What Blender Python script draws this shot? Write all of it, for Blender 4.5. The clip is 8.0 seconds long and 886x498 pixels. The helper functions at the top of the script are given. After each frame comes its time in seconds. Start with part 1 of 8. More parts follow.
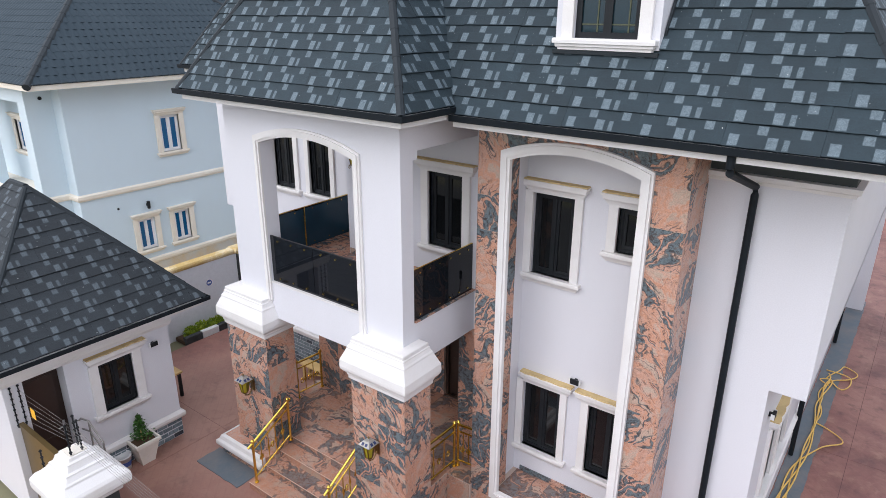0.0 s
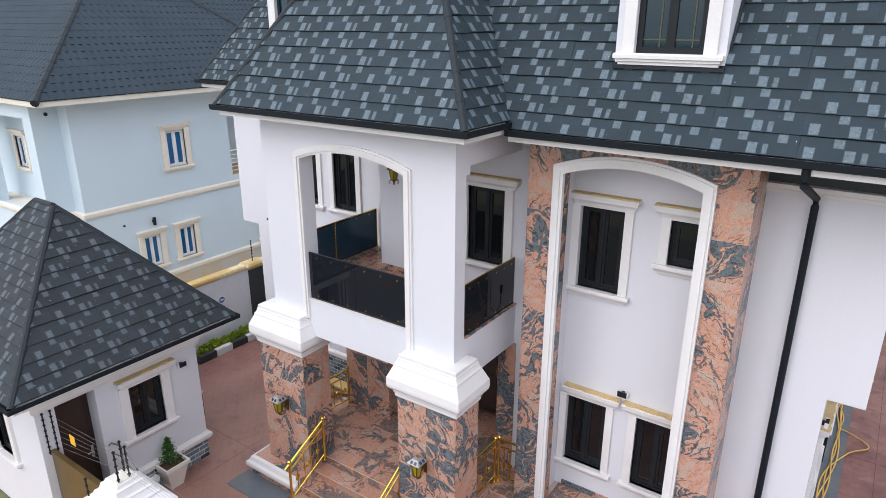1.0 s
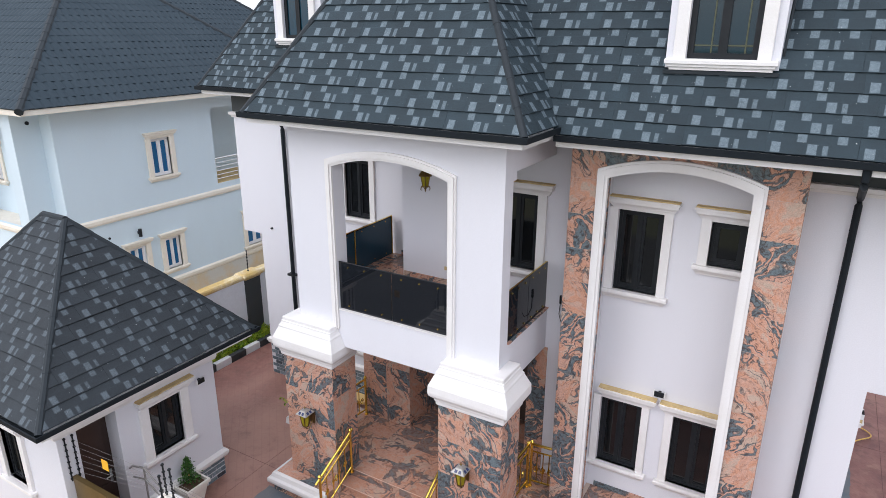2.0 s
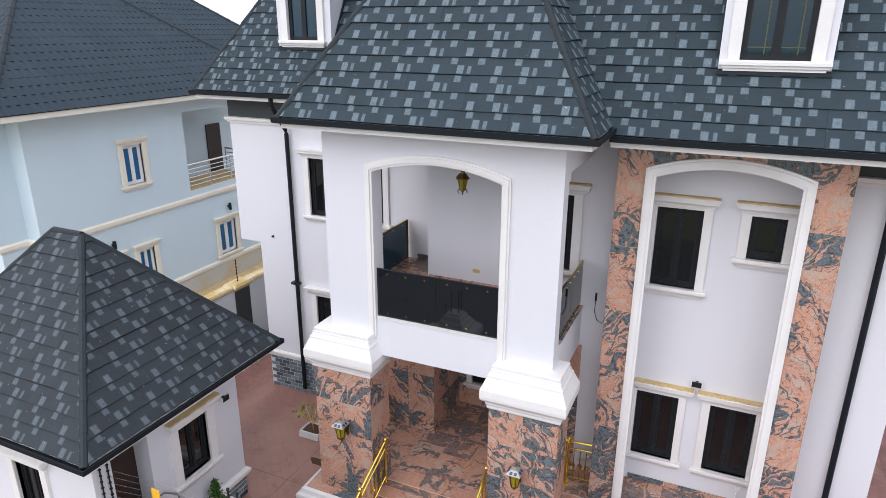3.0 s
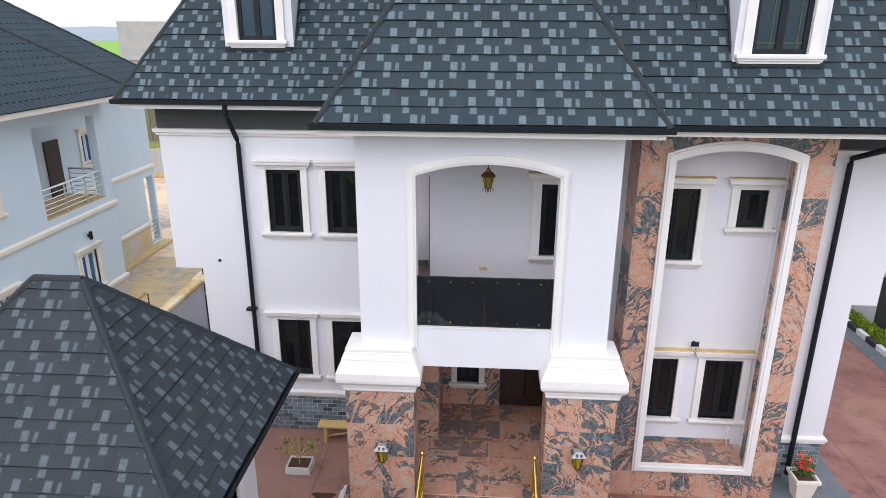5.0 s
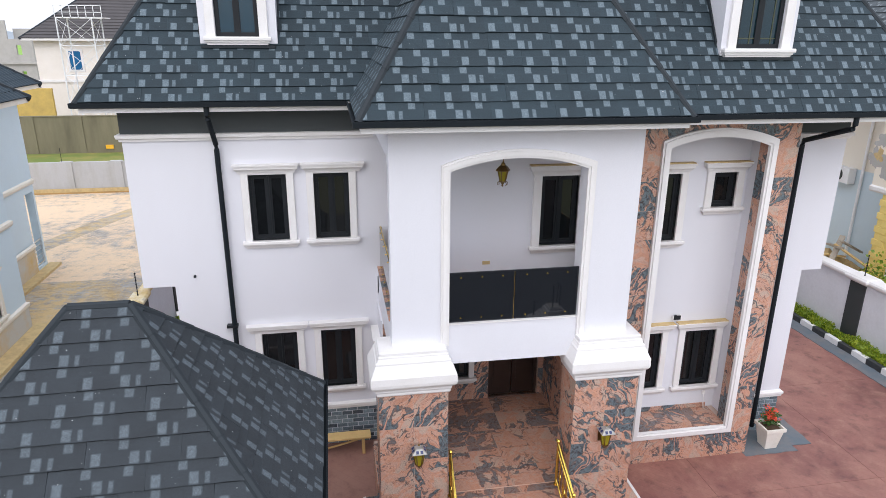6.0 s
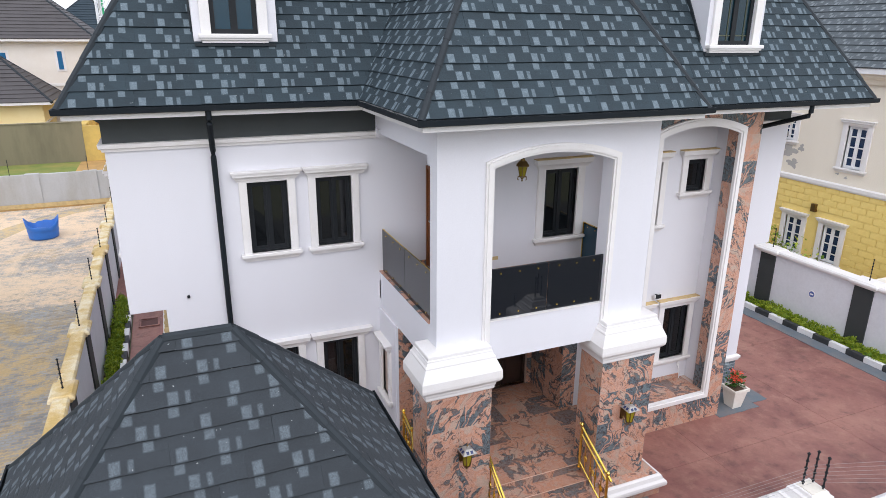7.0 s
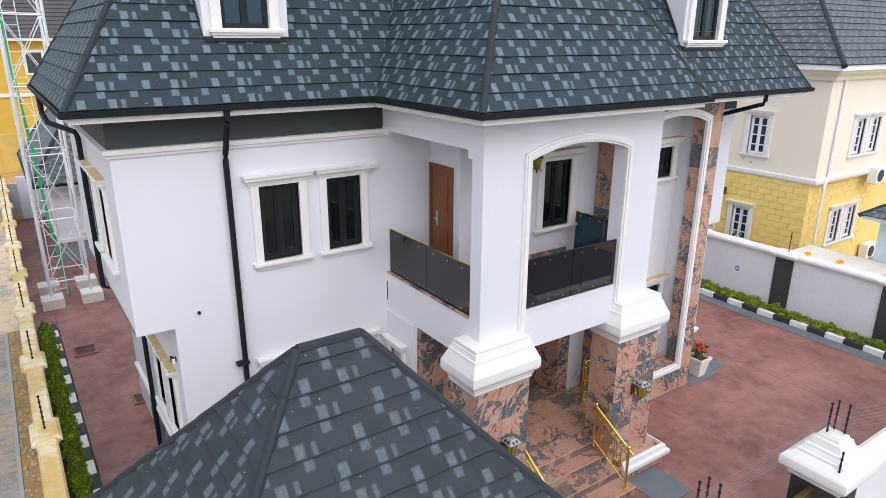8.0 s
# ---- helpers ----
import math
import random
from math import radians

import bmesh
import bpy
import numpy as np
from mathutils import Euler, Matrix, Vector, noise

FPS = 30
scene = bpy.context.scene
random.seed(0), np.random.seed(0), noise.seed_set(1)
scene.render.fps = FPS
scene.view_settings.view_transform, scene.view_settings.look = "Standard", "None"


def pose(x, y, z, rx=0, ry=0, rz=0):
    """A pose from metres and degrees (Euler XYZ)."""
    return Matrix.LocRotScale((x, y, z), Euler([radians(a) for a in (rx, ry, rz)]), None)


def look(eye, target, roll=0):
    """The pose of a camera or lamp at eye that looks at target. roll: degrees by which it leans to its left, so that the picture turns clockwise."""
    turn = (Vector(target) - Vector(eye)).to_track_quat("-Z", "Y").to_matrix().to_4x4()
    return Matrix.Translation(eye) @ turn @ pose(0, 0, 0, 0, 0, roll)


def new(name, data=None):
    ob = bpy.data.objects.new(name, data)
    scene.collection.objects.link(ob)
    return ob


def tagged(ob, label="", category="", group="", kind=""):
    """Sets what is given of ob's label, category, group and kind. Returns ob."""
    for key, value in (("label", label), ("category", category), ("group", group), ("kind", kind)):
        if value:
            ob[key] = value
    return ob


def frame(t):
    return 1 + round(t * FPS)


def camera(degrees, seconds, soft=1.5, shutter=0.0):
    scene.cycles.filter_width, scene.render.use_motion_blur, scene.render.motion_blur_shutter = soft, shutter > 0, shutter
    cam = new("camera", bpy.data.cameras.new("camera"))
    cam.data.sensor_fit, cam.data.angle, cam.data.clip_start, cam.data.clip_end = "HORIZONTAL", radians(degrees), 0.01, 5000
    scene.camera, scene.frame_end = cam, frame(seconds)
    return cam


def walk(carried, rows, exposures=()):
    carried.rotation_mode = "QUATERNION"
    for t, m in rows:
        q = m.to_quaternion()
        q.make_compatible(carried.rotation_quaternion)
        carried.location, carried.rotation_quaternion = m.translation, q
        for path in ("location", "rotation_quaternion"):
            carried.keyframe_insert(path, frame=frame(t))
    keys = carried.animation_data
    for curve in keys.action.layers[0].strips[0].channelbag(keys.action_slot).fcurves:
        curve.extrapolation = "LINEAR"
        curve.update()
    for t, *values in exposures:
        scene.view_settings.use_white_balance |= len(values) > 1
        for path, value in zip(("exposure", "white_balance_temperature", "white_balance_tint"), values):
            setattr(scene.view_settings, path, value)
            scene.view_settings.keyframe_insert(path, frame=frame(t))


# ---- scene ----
cam = camera(68.65, 8.0, soft=0.7)
ROWS = [
    (0.0, (-0.024, 0.004, 8.203), (-5.6677, 7.5072, 4.7613), 0.30),
    (0.5, (-0.467, -0.269, 8.221), (-6.0083, 7.3464, 4.8585), 0.21),
    (1.0, (-0.921, -0.559, 8.241), (-6.3098, 7.1980, 4.9562), 0.18),
    (1.5, (-1.419, -0.846, 8.247), (-6.5772, 7.0943, 5.0293), 0.19),
    (2.0, (-2.041, -1.193, 8.248), (-6.8400, 6.9683, 5.0282), 0.25),
    (3.5, (-4.467, -2.207, 8.288), (-7.7420, 6.6792, 5.0762), 0.19),
    (4.0, (-5.347, -2.428, 8.251), (-7.9124, 6.6915, 5.0478), 0.19),
    (4.5, (-6.374, -2.610, 8.235), (-7.9942, 6.7251, 5.0369), 0.24),
    (5.25, (-8.19, -2.735, 8.178), (-8.215, 6.745, 5.006), 0.31),
    (6.0, (-10.136, -2.566, 8.111), (-8.5338, 6.7883, 4.9596), 0.37),
    (6.5, (-11.418, -2.215, 8.092), (-8.7779, 6.9014, 4.9443), 0.36),
    (7.0, (-12.719, -1.751, 8.049), (-9.0385, 7.0027, 4.9139), 0.40),
    (7.5, (-13.884, -1.203, 8.004), (-9.2978, 7.1187, 4.8862), 0.38),
    (8.0, (-14.862, -0.590, 7.928), (-9.4836, 7.2508, 4.8311), 0.31),
]
walk(cam, [(t, look(eye, target, roll)) for t, eye, target, roll in ROWS],
     exposures=[(0.0, 0.70, 6250, 13), (8.0, 0.70, 6250, 13)])

# ---- light ----
world = bpy.data.worlds.new("overcast_sky")
scene.world = world
world.use_nodes = True
wn, wl = world.node_tree.nodes, world.node_tree.links
sky = wn.new("ShaderNodeTexSky")
sky.sky_type, sky.sun_disc = "NISHITA", False
sky.sun_elevation, sky.sun_rotation = radians(44), radians(207)
sky.dust_density, sky.ozone_density = 4.0, 1.0
soft_sky = wn.new("ShaderNodeHueSaturation")
soft_sky.inputs["Saturation"].default_value = 0.45
wl.new(sky.outputs[0], soft_sky.inputs["Color"])
cloud = wn.new("ShaderNodeMix")
cloud.data_type = "RGBA"
cloud.inputs[0].default_value, cloud.inputs[7].default_value = 0.65, (6.2, 6.5, 7.0, 1)
wl.new(soft_sky.outputs[0], cloud.inputs[6])
wl.new(cloud.outputs[2], wn["Background"].inputs[0])
wn["Background"].inputs[1].default_value = 0.156

sun_data = bpy.data.lights.new("sun", "SUN")
sun_data.energy, sun_data.angle, sun_data.color = 0.38, radians(50), (1.0, 0.97, 0.94)
sun = new("sun", sun_data)
sun.matrix_world = look((0, 0, 30), (-14, 27, 0))


# ---- materials ----
def nodes(name):
    m = bpy.data.materials.new(name)
    m.use_nodes = True
    n, l = m.node_tree.nodes, m.node_tree.links
    return m, n, l, n["Principled BSDF"]


def rgb(c):
    return (*c, 1)


def coords(n, l, kind="Object", offset=False):
    """Object coordinates, shifted by each piece's own random number where offset is set."""
    tc = n.new("ShaderNodeTexCoord")
    if not offset:
        return tc.outputs[kind]
    info, comb, add = n.new("ShaderNodeObjectInfo"), n.new("ShaderNodeCombineXYZ"), n.new("ShaderNodeVectorMath")
    for i, k in enumerate((31.0, 57.0, 43.0)):
        mul = n.new("ShaderNodeMath")
        mul.operation = "MULTIPLY"
        mul.inputs[1].default_value = k
        l.new(info.outputs["Random"], mul.inputs[0])
        l.new(mul.outputs[0], comb.inputs[i])
    l.new(tc.outputs[kind], add.inputs[0])
    l.new(comb.outputs[0], add.inputs[1])
    return add.outputs[0]


def noise_tex(n, l, vec, scale, detail=4, rough=0.55, distortion=0.0):
    t = n.new("ShaderNodeTexNoise")
    t.inputs["Scale"].default_value, t.inputs["Detail"].default_value = scale, detail
    t.inputs["Roughness"].default_value, t.inputs["Distortion"].default_value = rough, distortion
    l.new(vec, t.inputs["Vector"])
    return t


def ramp(n, l, fac, stops, constant=False):
    r = n.new("ShaderNodeValToRGB")
    e = r.color_ramp.elements
    while len(e) > 1:
        e.remove(e[-1])
    e[0].position, e[0].color = stops[0][0], rgb(stops[0][1])
    for p, c in stops[1:]:
        k = e.new(p)
        k.color = rgb(c)
    if constant:
        r.color_ramp.interpolation = "CONSTANT"
    l.new(fac, r.inputs[0])
    return r.outputs[0]


def mix(n, l, fac, a, b, mode="MIX"):
    m = n.new("ShaderNodeMix")
    m.data_type, m.blend_type = "RGBA", mode
    for sock, v in ((m.inputs[0], fac), (m.inputs[6], a), (m.inputs[7], b)):
        if isinstance(v, (int, float)):
            sock.default_value = v
        elif isinstance(v, tuple):
            sock.default_value = rgb(v)
        else:
            l.new(v, sock)
    return m.outputs[2]


def calc(n, l, op, a, b=0.0, clamp=False):
    m = n.new("ShaderNodeMath")
    m.operation, m.use_clamp = op, clamp
    for i, v in enumerate((a, b)):
        if isinstance(v, (int, float)):
            m.inputs[i].default_value = v
        else:
            l.new(v, m.inputs[i])
    return m.outputs[0]


def bump(n, l, b, height, strength, distance=0.01):
    k = n.new("ShaderNodeBump")
    k.inputs["Strength"].default_value, k.inputs["Distance"].default_value = strength, distance
    l.new(height, k.inputs["Height"])
    l.new(k.outputs[0], b.inputs["Normal"])


def worn(name, base, dark, rough=0.7, big=0.6, fine=40.0, amount=0.5, relief=0.25, metal=0.0, streak=False):
    """A plain finish with large stains and fine grain."""
    m, n, l, b = nodes(name)
    v = coords(n, l)
    if streak:
        mp = n.new("ShaderNodeMapping")
        mp.inputs["Scale"].default_value = (1.0, 1.0, 0.22)
        l.new(v, mp.inputs["Vector"])
        v2 = mp.outputs[0]
    else:
        v2 = v
    large = noise_tex(n, l, v2, big, 6, 0.65)
    small = noise_tex(n, l, v, fine, 3, 0.6)
    f = calc(n, l, "MULTIPLY", ramp(n, l, large.outputs[0], [(0.42, (0, 0, 0)), (0.72, (1, 1, 1))]), amount)
    c = mix(n, l, f, base, dark)
    g = calc(n, l, "ADD", calc(n, l, "MULTIPLY", small.outputs[0], 0.16), 0.92)
    c = mix(n, l, 1.0, c, g, "MULTIPLY")
    l.new(c, b.inputs["Base Color"])
    b.inputs["Roughness"].default_value, b.inputs["Metallic"].default_value = rough, metal
    bump(n, l, b, small.outputs[0], relief, 0.004)
    return m


WHITE = worn("white_paint", (0.69, 0.69, 0.73), (0.624, 0.62, 0.644), 0.62, 0.7, 60, 0.35, 0.15, streak=True)
TRIM = worn("white_trim_paint", (0.767, 0.7501, 0.741), (0.663, 0.6305, 0.5785), 0.5, 2.0, 70, 0.4, 0.12)
CREAM = worn("cream_fascia_paint", (0.8, 0.745, 0.645), (0.7, 0.62, 0.5), 0.55, 1.5, 50, 0.5, 0.15)
OCHRE = worn("ochre_cement", (0.6, 0.45, 0.22), (0.36, 0.27, 0.14), 0.9, 5.0, 60, 0.7, 0.5)
GREY_BAND = worn("charcoal_paint", (0.033, 0.04, 0.041), (0.05, 0.055, 0.055), 0.65, 0.8, 60, 0.5, 0.1)
BLACK = worn("black_metal", (0.013, 0.0156, 0.0182), (0.026, 0.0273, 0.0312), 0.45, 2.0, 50, 0.5, 0.05)
BLACK.node_tree.nodes["Principled BSDF"].inputs["Specular IOR Level"].default_value = 0.22
GUTTER = worn("black_gutter_steel", (0.0078, 0.0117, 0.0156), (0.013, 0.0169, 0.0208), 0.6, 2.0, 50, 0.5, 0.05)
GUTTER.node_tree.nodes["Principled BSDF"].inputs["Specular IOR Level"].default_value = 0.2
WIRE = worn("dull_fence_wire", (0.338, 0.325, 0.312), (0.234, 0.221, 0.208), 0.6, 2.0, 30, 0.5, 0.0, metal=0.5)
GOLD = worn("polished_brass", (0.82, 0.598, 0.13), (0.65, 0.39, 0.078), 0.2, 4.0, 30, 0.5, 0.03, metal=1.0)
OLDBRASS = worn("aged_brass", (0.2, 0.125, 0.045), (0.085, 0.055, 0.025), 0.35, 6.0, 40, 0.6, 0.1, metal=0.9)
STEEL = worn("steel", (0.715, 0.728, 0.741), (0.52, 0.52, 0.52), 0.3, 3.0, 30, 0.4, 0.03, metal=1.0)
HOOD = worn("dull_grey_hood", (0.37, 0.36, 0.34), (0.20, 0.19, 0.17), 0.45, 8.0, 60, 0.6, 0.1, metal=0.4)
CELL = worn("solar_cell_blue", (0.030, 0.045, 0.12), (0.05, 0.065, 0.15), 0.25, 6.0, 40, 0.5, 0.02)
GALV = worn("galvanised_steel", (0.806, 0.82, 0.82), (0.585, 0.598, 0.624), 0.5, 2.0, 30, 0.5, 0.05, metal=0.4)
DOORWOOD = worn("red_brown_door", (0.20, 0.070, 0.020), (0.125, 0.042, 0.014), 0.4, 2.5, 25, 0.6, 0.08, streak=True)
DARKDOOR = worn("dark_brown_door", (0.039, 0.0221, 0.0169), (0.0234, 0.013, 0.0104), 0.35, 2.5, 25, 0.6, 0.08)
CONCRETE = worn("cast_concrete", (0.74, 0.7, 0.62), (0.56, 0.52, 0.45), 0.85, 2.0, 40, 0.6, 0.3)
SLATE_PAVE = worn("slate_grey_paving", (0.1235, 0.1534, 0.1794), (0.221, 0.195, 0.182), 0.7, 1.6, 25, 0.75, 0.3)
KERB_W = worn("white_kerb_paint", (0.82, 0.82, 0.82), (0.65, 0.65, 0.624), 0.7, 3.0, 40, 0.6, 0.2)
KERB_B = worn("black_kerb_paint", (0.0325, 0.0364, 0.039), (0.078, 0.078, 0.078), 0.7, 3.0, 40, 0.6, 0.2)
FENCE_GREY = worn("light_grey_render", (0.7, 0.72, 0.76), (0.62, 0.635, 0.66), 0.8, 1.0, 14, 0.5, 0.9)
BLUE_WALL = worn("pale_blue_paint", (0.6, 0.705, 0.765), (0.545, 0.635, 0.69), 0.7, 0.5, 50, 0.5, 0.12, streak=True)
GREY_BASE = worn("grey_render_with_mud", (0.546, 0.533, 0.494), (0.624, 0.39, 0.091), 0.85, 0.8, 30, 0.9, 0.3)
CREAM_WALL = worn("cream_wall_paint", (0.8, 0.735, 0.62), (0.7, 0.64, 0.53), 0.75, 0.6, 40, 0.5, 0.2, streak=True)
YELLOW = worn("yellow_block_paint", (0.82, 0.63, 0.21), (0.74, 0.53, 0.15), 0.75, 1.2, 35, 0.6, 0.4)
YELLOW_PALE = worn("pale_yellow_paint", (0.8, 0.65, 0.34), (0.7, 0.53, 0.23), 0.75, 0.6, 40, 0.5, 0.2)
YELLOW_OLD = worn("weathered_yellow_render", (0.611, 0.429, 0.117), (0.377, 0.273, 0.091), 0.85, 0.7, 30, 0.8, 0.4)
FAR_GREY = worn("weathered_grey_render", (0.45, 0.455, 0.46), (0.33, 0.31, 0.27), 0.85, 0.9, 14, 0.85, 0.5, streak=True)
FARWALL = worn("olive_grey_wall", (0.205, 0.183, 0.118), (0.125, 0.112, 0.072), 0.88, 0.9, 20, 0.9, 0.3, streak=True)
MAROON_JOINT = worn("maroon_joint", (0.1105, 0.052, 0.0468), (0.078, 0.039, 0.0364), 0.9, 2.0, 30)
BARE = worn("bare_block_grey", (0.429, 0.416, 0.39), (0.312, 0.299, 0.273), 0.9, 0.8, 20, 0.6, 0.5)
BLUE_TANK = worn("blue_plastic", (0.026, 0.156, 0.546), (0.026, 0.117, 0.39), 0.4, 2.0, 30, 0.5, 0.05)
POT = worn("cream_pot", (0.8, 0.77, 0.7), (0.66, 0.61, 0.52), 0.6, 4.0, 40, 0.5, 0.15)
SOIL = worn("soil", (0.091, 0.052, 0.0286), (0.052, 0.0312, 0.0195), 0.95, 6.0, 60, 0.7, 0.8)
TIMBER = worn("pale_timber", (0.676, 0.468, 0.195), (0.468, 0.312, 0.13), 0.7, 3.0, 30, 0.6, 0.3, streak=True)
HOSE = worn("yellow_hose", (0.806, 0.52, 0.13), (0.585, 0.364, 0.091), 0.5, 5.0, 40, 0.5, 0.05)
GRASS = worn("grass", (0.15, 0.20, 0.04), (0.36, 0.27, 0.08), 0.95, 0.5, 12, 0.7, 0.8)
SCRUB = worn("dry_scrubland", (0.221, 0.195, 0.13), (0.156, 0.195, 0.078), 0.95, 0.02, 8, 0.8, 0.6)
FILM = worn("blue_tinted_film", (0.0156, 0.0546, 0.0884), (0.013, 0.039, 0.065), 0.12, 1.5, 30, 0.4, 0.02)
FIELD = worn("green_field", (0.195, 0.377, 0.0455), (0.312, 0.429, 0.078), 0.95, 0.02, 3, 0.7, 0.3)
YELLOW_DEEP = worn("deep_yellow_paint", (0.64, 0.41, 0.06), (0.50, 0.32, 0.05), 0.8, 0.5, 30, 0.6, 0.2)
FAR_WHITE = worn("distant_cream_white", (0.78, 0.73, 0.67), (0.66, 0.6, 0.53), 0.75, 0.5, 30, 0.5, 0.1)
DIRT = worn("ochre_dirt", (0.46, 0.28, 0.095), (0.23, 0.145, 0.07), 0.95, 1.6, 14, 0.7, 0.6)
RED_FLOWER = worn("red_petals", (0.82, 0.078, 0.039), (0.82, 0.208, 0.104), 0.6, 20, 60, 0.7, 0.05)
PLASTIC_W = worn("white_plastic", (0.82, 0.82, 0.82), (0.65, 0.65, 0.65), 0.45, 3.0, 30, 0.4, 0.05)
SIGN_Y = worn("orange_sign", (0.82, 0.442, 0.026), (0.82, 0.364, 0.026), 0.5, 6.0, 40, 0.4, 0.05)
GREEN_PIPE = worn("green_pipe", (0.026, 0.416, 0.156), (0.026, 0.26, 0.117), 0.45, 4.0, 40, 0.4, 0.05)
PRINT_BLUE = worn("blue_print", (0.065, 0.117, 0.364), (0.13, 0.182, 0.39), 0.5, 6.0, 40, 0.4, 0.05)
MAROON_PLATE = worn("brown_gate_sheet", (0.169, 0.117, 0.0455), (0.104, 0.0715, 0.0325), 0.35, 3.0, 30, 0.6, 0.1, metal=0.5)
CLADDING = worn("rubble_soil", (0.455, 0.312, 0.13), (0.26, 0.195, 0.104), 0.95, 3.0, 12, 0.7, 0.8)


def leafy(name, a, b_):
    m, n, l, b = nodes(name)
    geo = n.new("ShaderNodeNewGeometry")
    l.new(ramp(n, l, geo.outputs["Random Per Island"], [(0.0, a), (1.0, b_)]), b.inputs["Base Color"])
    b.inputs["Roughness"].default_value = 0.55
    return m


HEDGE = leafy("hedge_leaf", (0.085, 0.185, 0.008), (0.38, 0.45, 0.03))
LEAF = leafy("dark_leaf", (0.02, 0.075, 0.012), (0.07, 0.18, 0.03))


def glass(name, tint, rough=0.03, amount=0.9):
    m, n, l, b = nodes(name)
    b.inputs["Base Color"].default_value = rgb(tint)
    b.inputs["Transmission Weight"].default_value = amount
    b.inputs["Roughness"].default_value = rough
    b.inputs["IOR"].default_value = 1.5
    return m


# Opaque pale base stands in for sky reflected in the side panes.
SKY_PALE_GLASS = glass("sky_reflection_pale_glass", (0.34, 0.40, 0.43), 0.08, 0.0)
WINDOW_GLASS = glass("dark_tinted_glass", (0.008, 0.009, 0.010), 0.04, 0.15)
RAIL_GLASS = glass("black_rail_glass", (0.010, 0.012, 0.016), 0.03, 0.15)
BLUE_GLASS = glass("blue_tinted_glass", (0.015, 0.14, 0.33), 0.05, 0.2)
NAVY_GLASS = glass("navy_tinted_glass", (0.012, 0.036, 0.095), 0.05, 0.2)
AMBER = glass("amber_glass", (0.40, 0.33, 0.02), 0.25, 0.3)
# Teal base holds the pane's tint and the sky's reflection together.
TEAL_SKY_GLASS = glass("teal_sky_tinted_glass", (0.003, 0.036, 0.060), 0.04, 0.1)
DORMER_GLASS = glass("dark_teal_glass", (0.006, 0.030, 0.043), 0.04, 0.2)


def granite(name, polish=0.26, spread=0.31, film=0.0, size=0.40):
    """Pink-orange granite with slate-blue swirls, each slab cut from another place."""
    m, n, l, b = nodes(name)
    v = coords(n, l, offset=True)
    info, flip, sep, com = (n.new("ShaderNode" + k) for k in ("ObjectInfo", "Mapping", "SeparateXYZ", "CombineXYZ"))
    sign = calc(n, l, "SUBTRACT", calc(n, l, "MULTIPLY", calc(n, l, "GREATER_THAN", calc(n, l, "FRACT", calc(n, l, "MULTIPLY", info.outputs["Random"], 7.0)), 0.45), 2.0), 1.0)
    l.new(v, sep.inputs[0])
    l.new(calc(n, l, "MULTIPLY", sep.outputs[0], sign), com.inputs[0])
    l.new(sep.outputs[1], com.inputs[1])
    l.new(sep.outputs[2], com.inputs[2])
    warp = noise_tex(n, l, com.outputs[0], 2.2, 3, 0.5, 0.3)
    sub, mul, add = n.new("ShaderNodeVectorMath"), n.new("ShaderNodeVectorMath"), n.new("ShaderNodeVectorMath")
    sub.operation, mul.operation = "SUBTRACT", "SCALE"
    sub.inputs[1].default_value = (0.5, 0.5, 0.5)
    mul.inputs["Scale"].default_value = 0.42
    l.new(warp.outputs["Color"], sub.inputs[0])
    l.new(sub.outputs[0], mul.inputs[0])
    l.new(com.outputs[0], add.inputs[0])
    l.new(mul.outputs[0], add.inputs[1])
    flip.vector_type = "TEXTURE"
    flip.inputs["Rotation"].default_value = (-0.75, 0.0, -0.9)
    flip.inputs["Scale"].default_value = (size, size, 4.2 * size)
    l.new(add.outputs[0], flip.inputs["Vector"])
    flow = noise_tex(n, l, flip.outputs[0], 0.85, 3, 0.45, 0.25)
    zone = noise_tex(n, l, flip.outputs[0], 0.62, 3, 0.5, 0.0)
    zone_v = calc(n, l, "ADD", calc(n, l, "MULTIPLY", calc(n, l, "SUBTRACT", zone.outputs[0], 0.5), 4.4), spread, True)
    fray = noise_tex(n, l, add.outputs[0], 20, 4, 0.65)
    bands = calc(n, l, "FRACT", calc(n, l, "ADD", calc(n, l, "MULTIPLY", flow.outputs[0], 10.5), calc(n, l, "MULTIPLY", fray.outputs[0], 0.30)))
    tri = calc(n, l, "ABSOLUTE", calc(n, l, "SUBTRACT", calc(n, l, "MULTIPLY", bands, 2.0), 1.0))
    edge = calc(n, l, "SUBTRACT", calc(n, l, "MULTIPLY", zone_v, 1.15), tri)
    pink, orange, tan, slate, ink = (0.54, 0.34, 0.268), (0.47, 0.245, 0.17), (0.47, 0.37, 0.30), (0.13, 0.1625, 0.1846), (0.0585, 0.0676, 0.078)
    ground = noise_tex(n, l, flip.outputs[0], 2.3, 4, 0.6)
    field = ramp(n, l, ground.outputs[0], [(0.30, orange), (0.42, pink), (0.50, (0.5395, 0.2795, 0.1859)), (0.55, pink), (0.61, tan), (0.72, pink)])
    dark = ramp(n, l, fray.outputs[0], [(0.35, ink), (0.5, slate), (0.7, (0.156, 0.2015, 0.221))])
    c = mix(n, l, ramp(n, l, edge, [(0.0, (0.0, 0.0, 0.0)), (0.14, (0.75, 0.75, 0.75))]), field, ink)
    c = mix(n, l, ramp(n, l, edge, [(0.08, (0, 0, 0)), (0.40, (1, 1, 1))]), c, dark)
    wisp = noise_tex(n, l, flip.outputs[0], 1.5, 4, 0.55, 0.5)
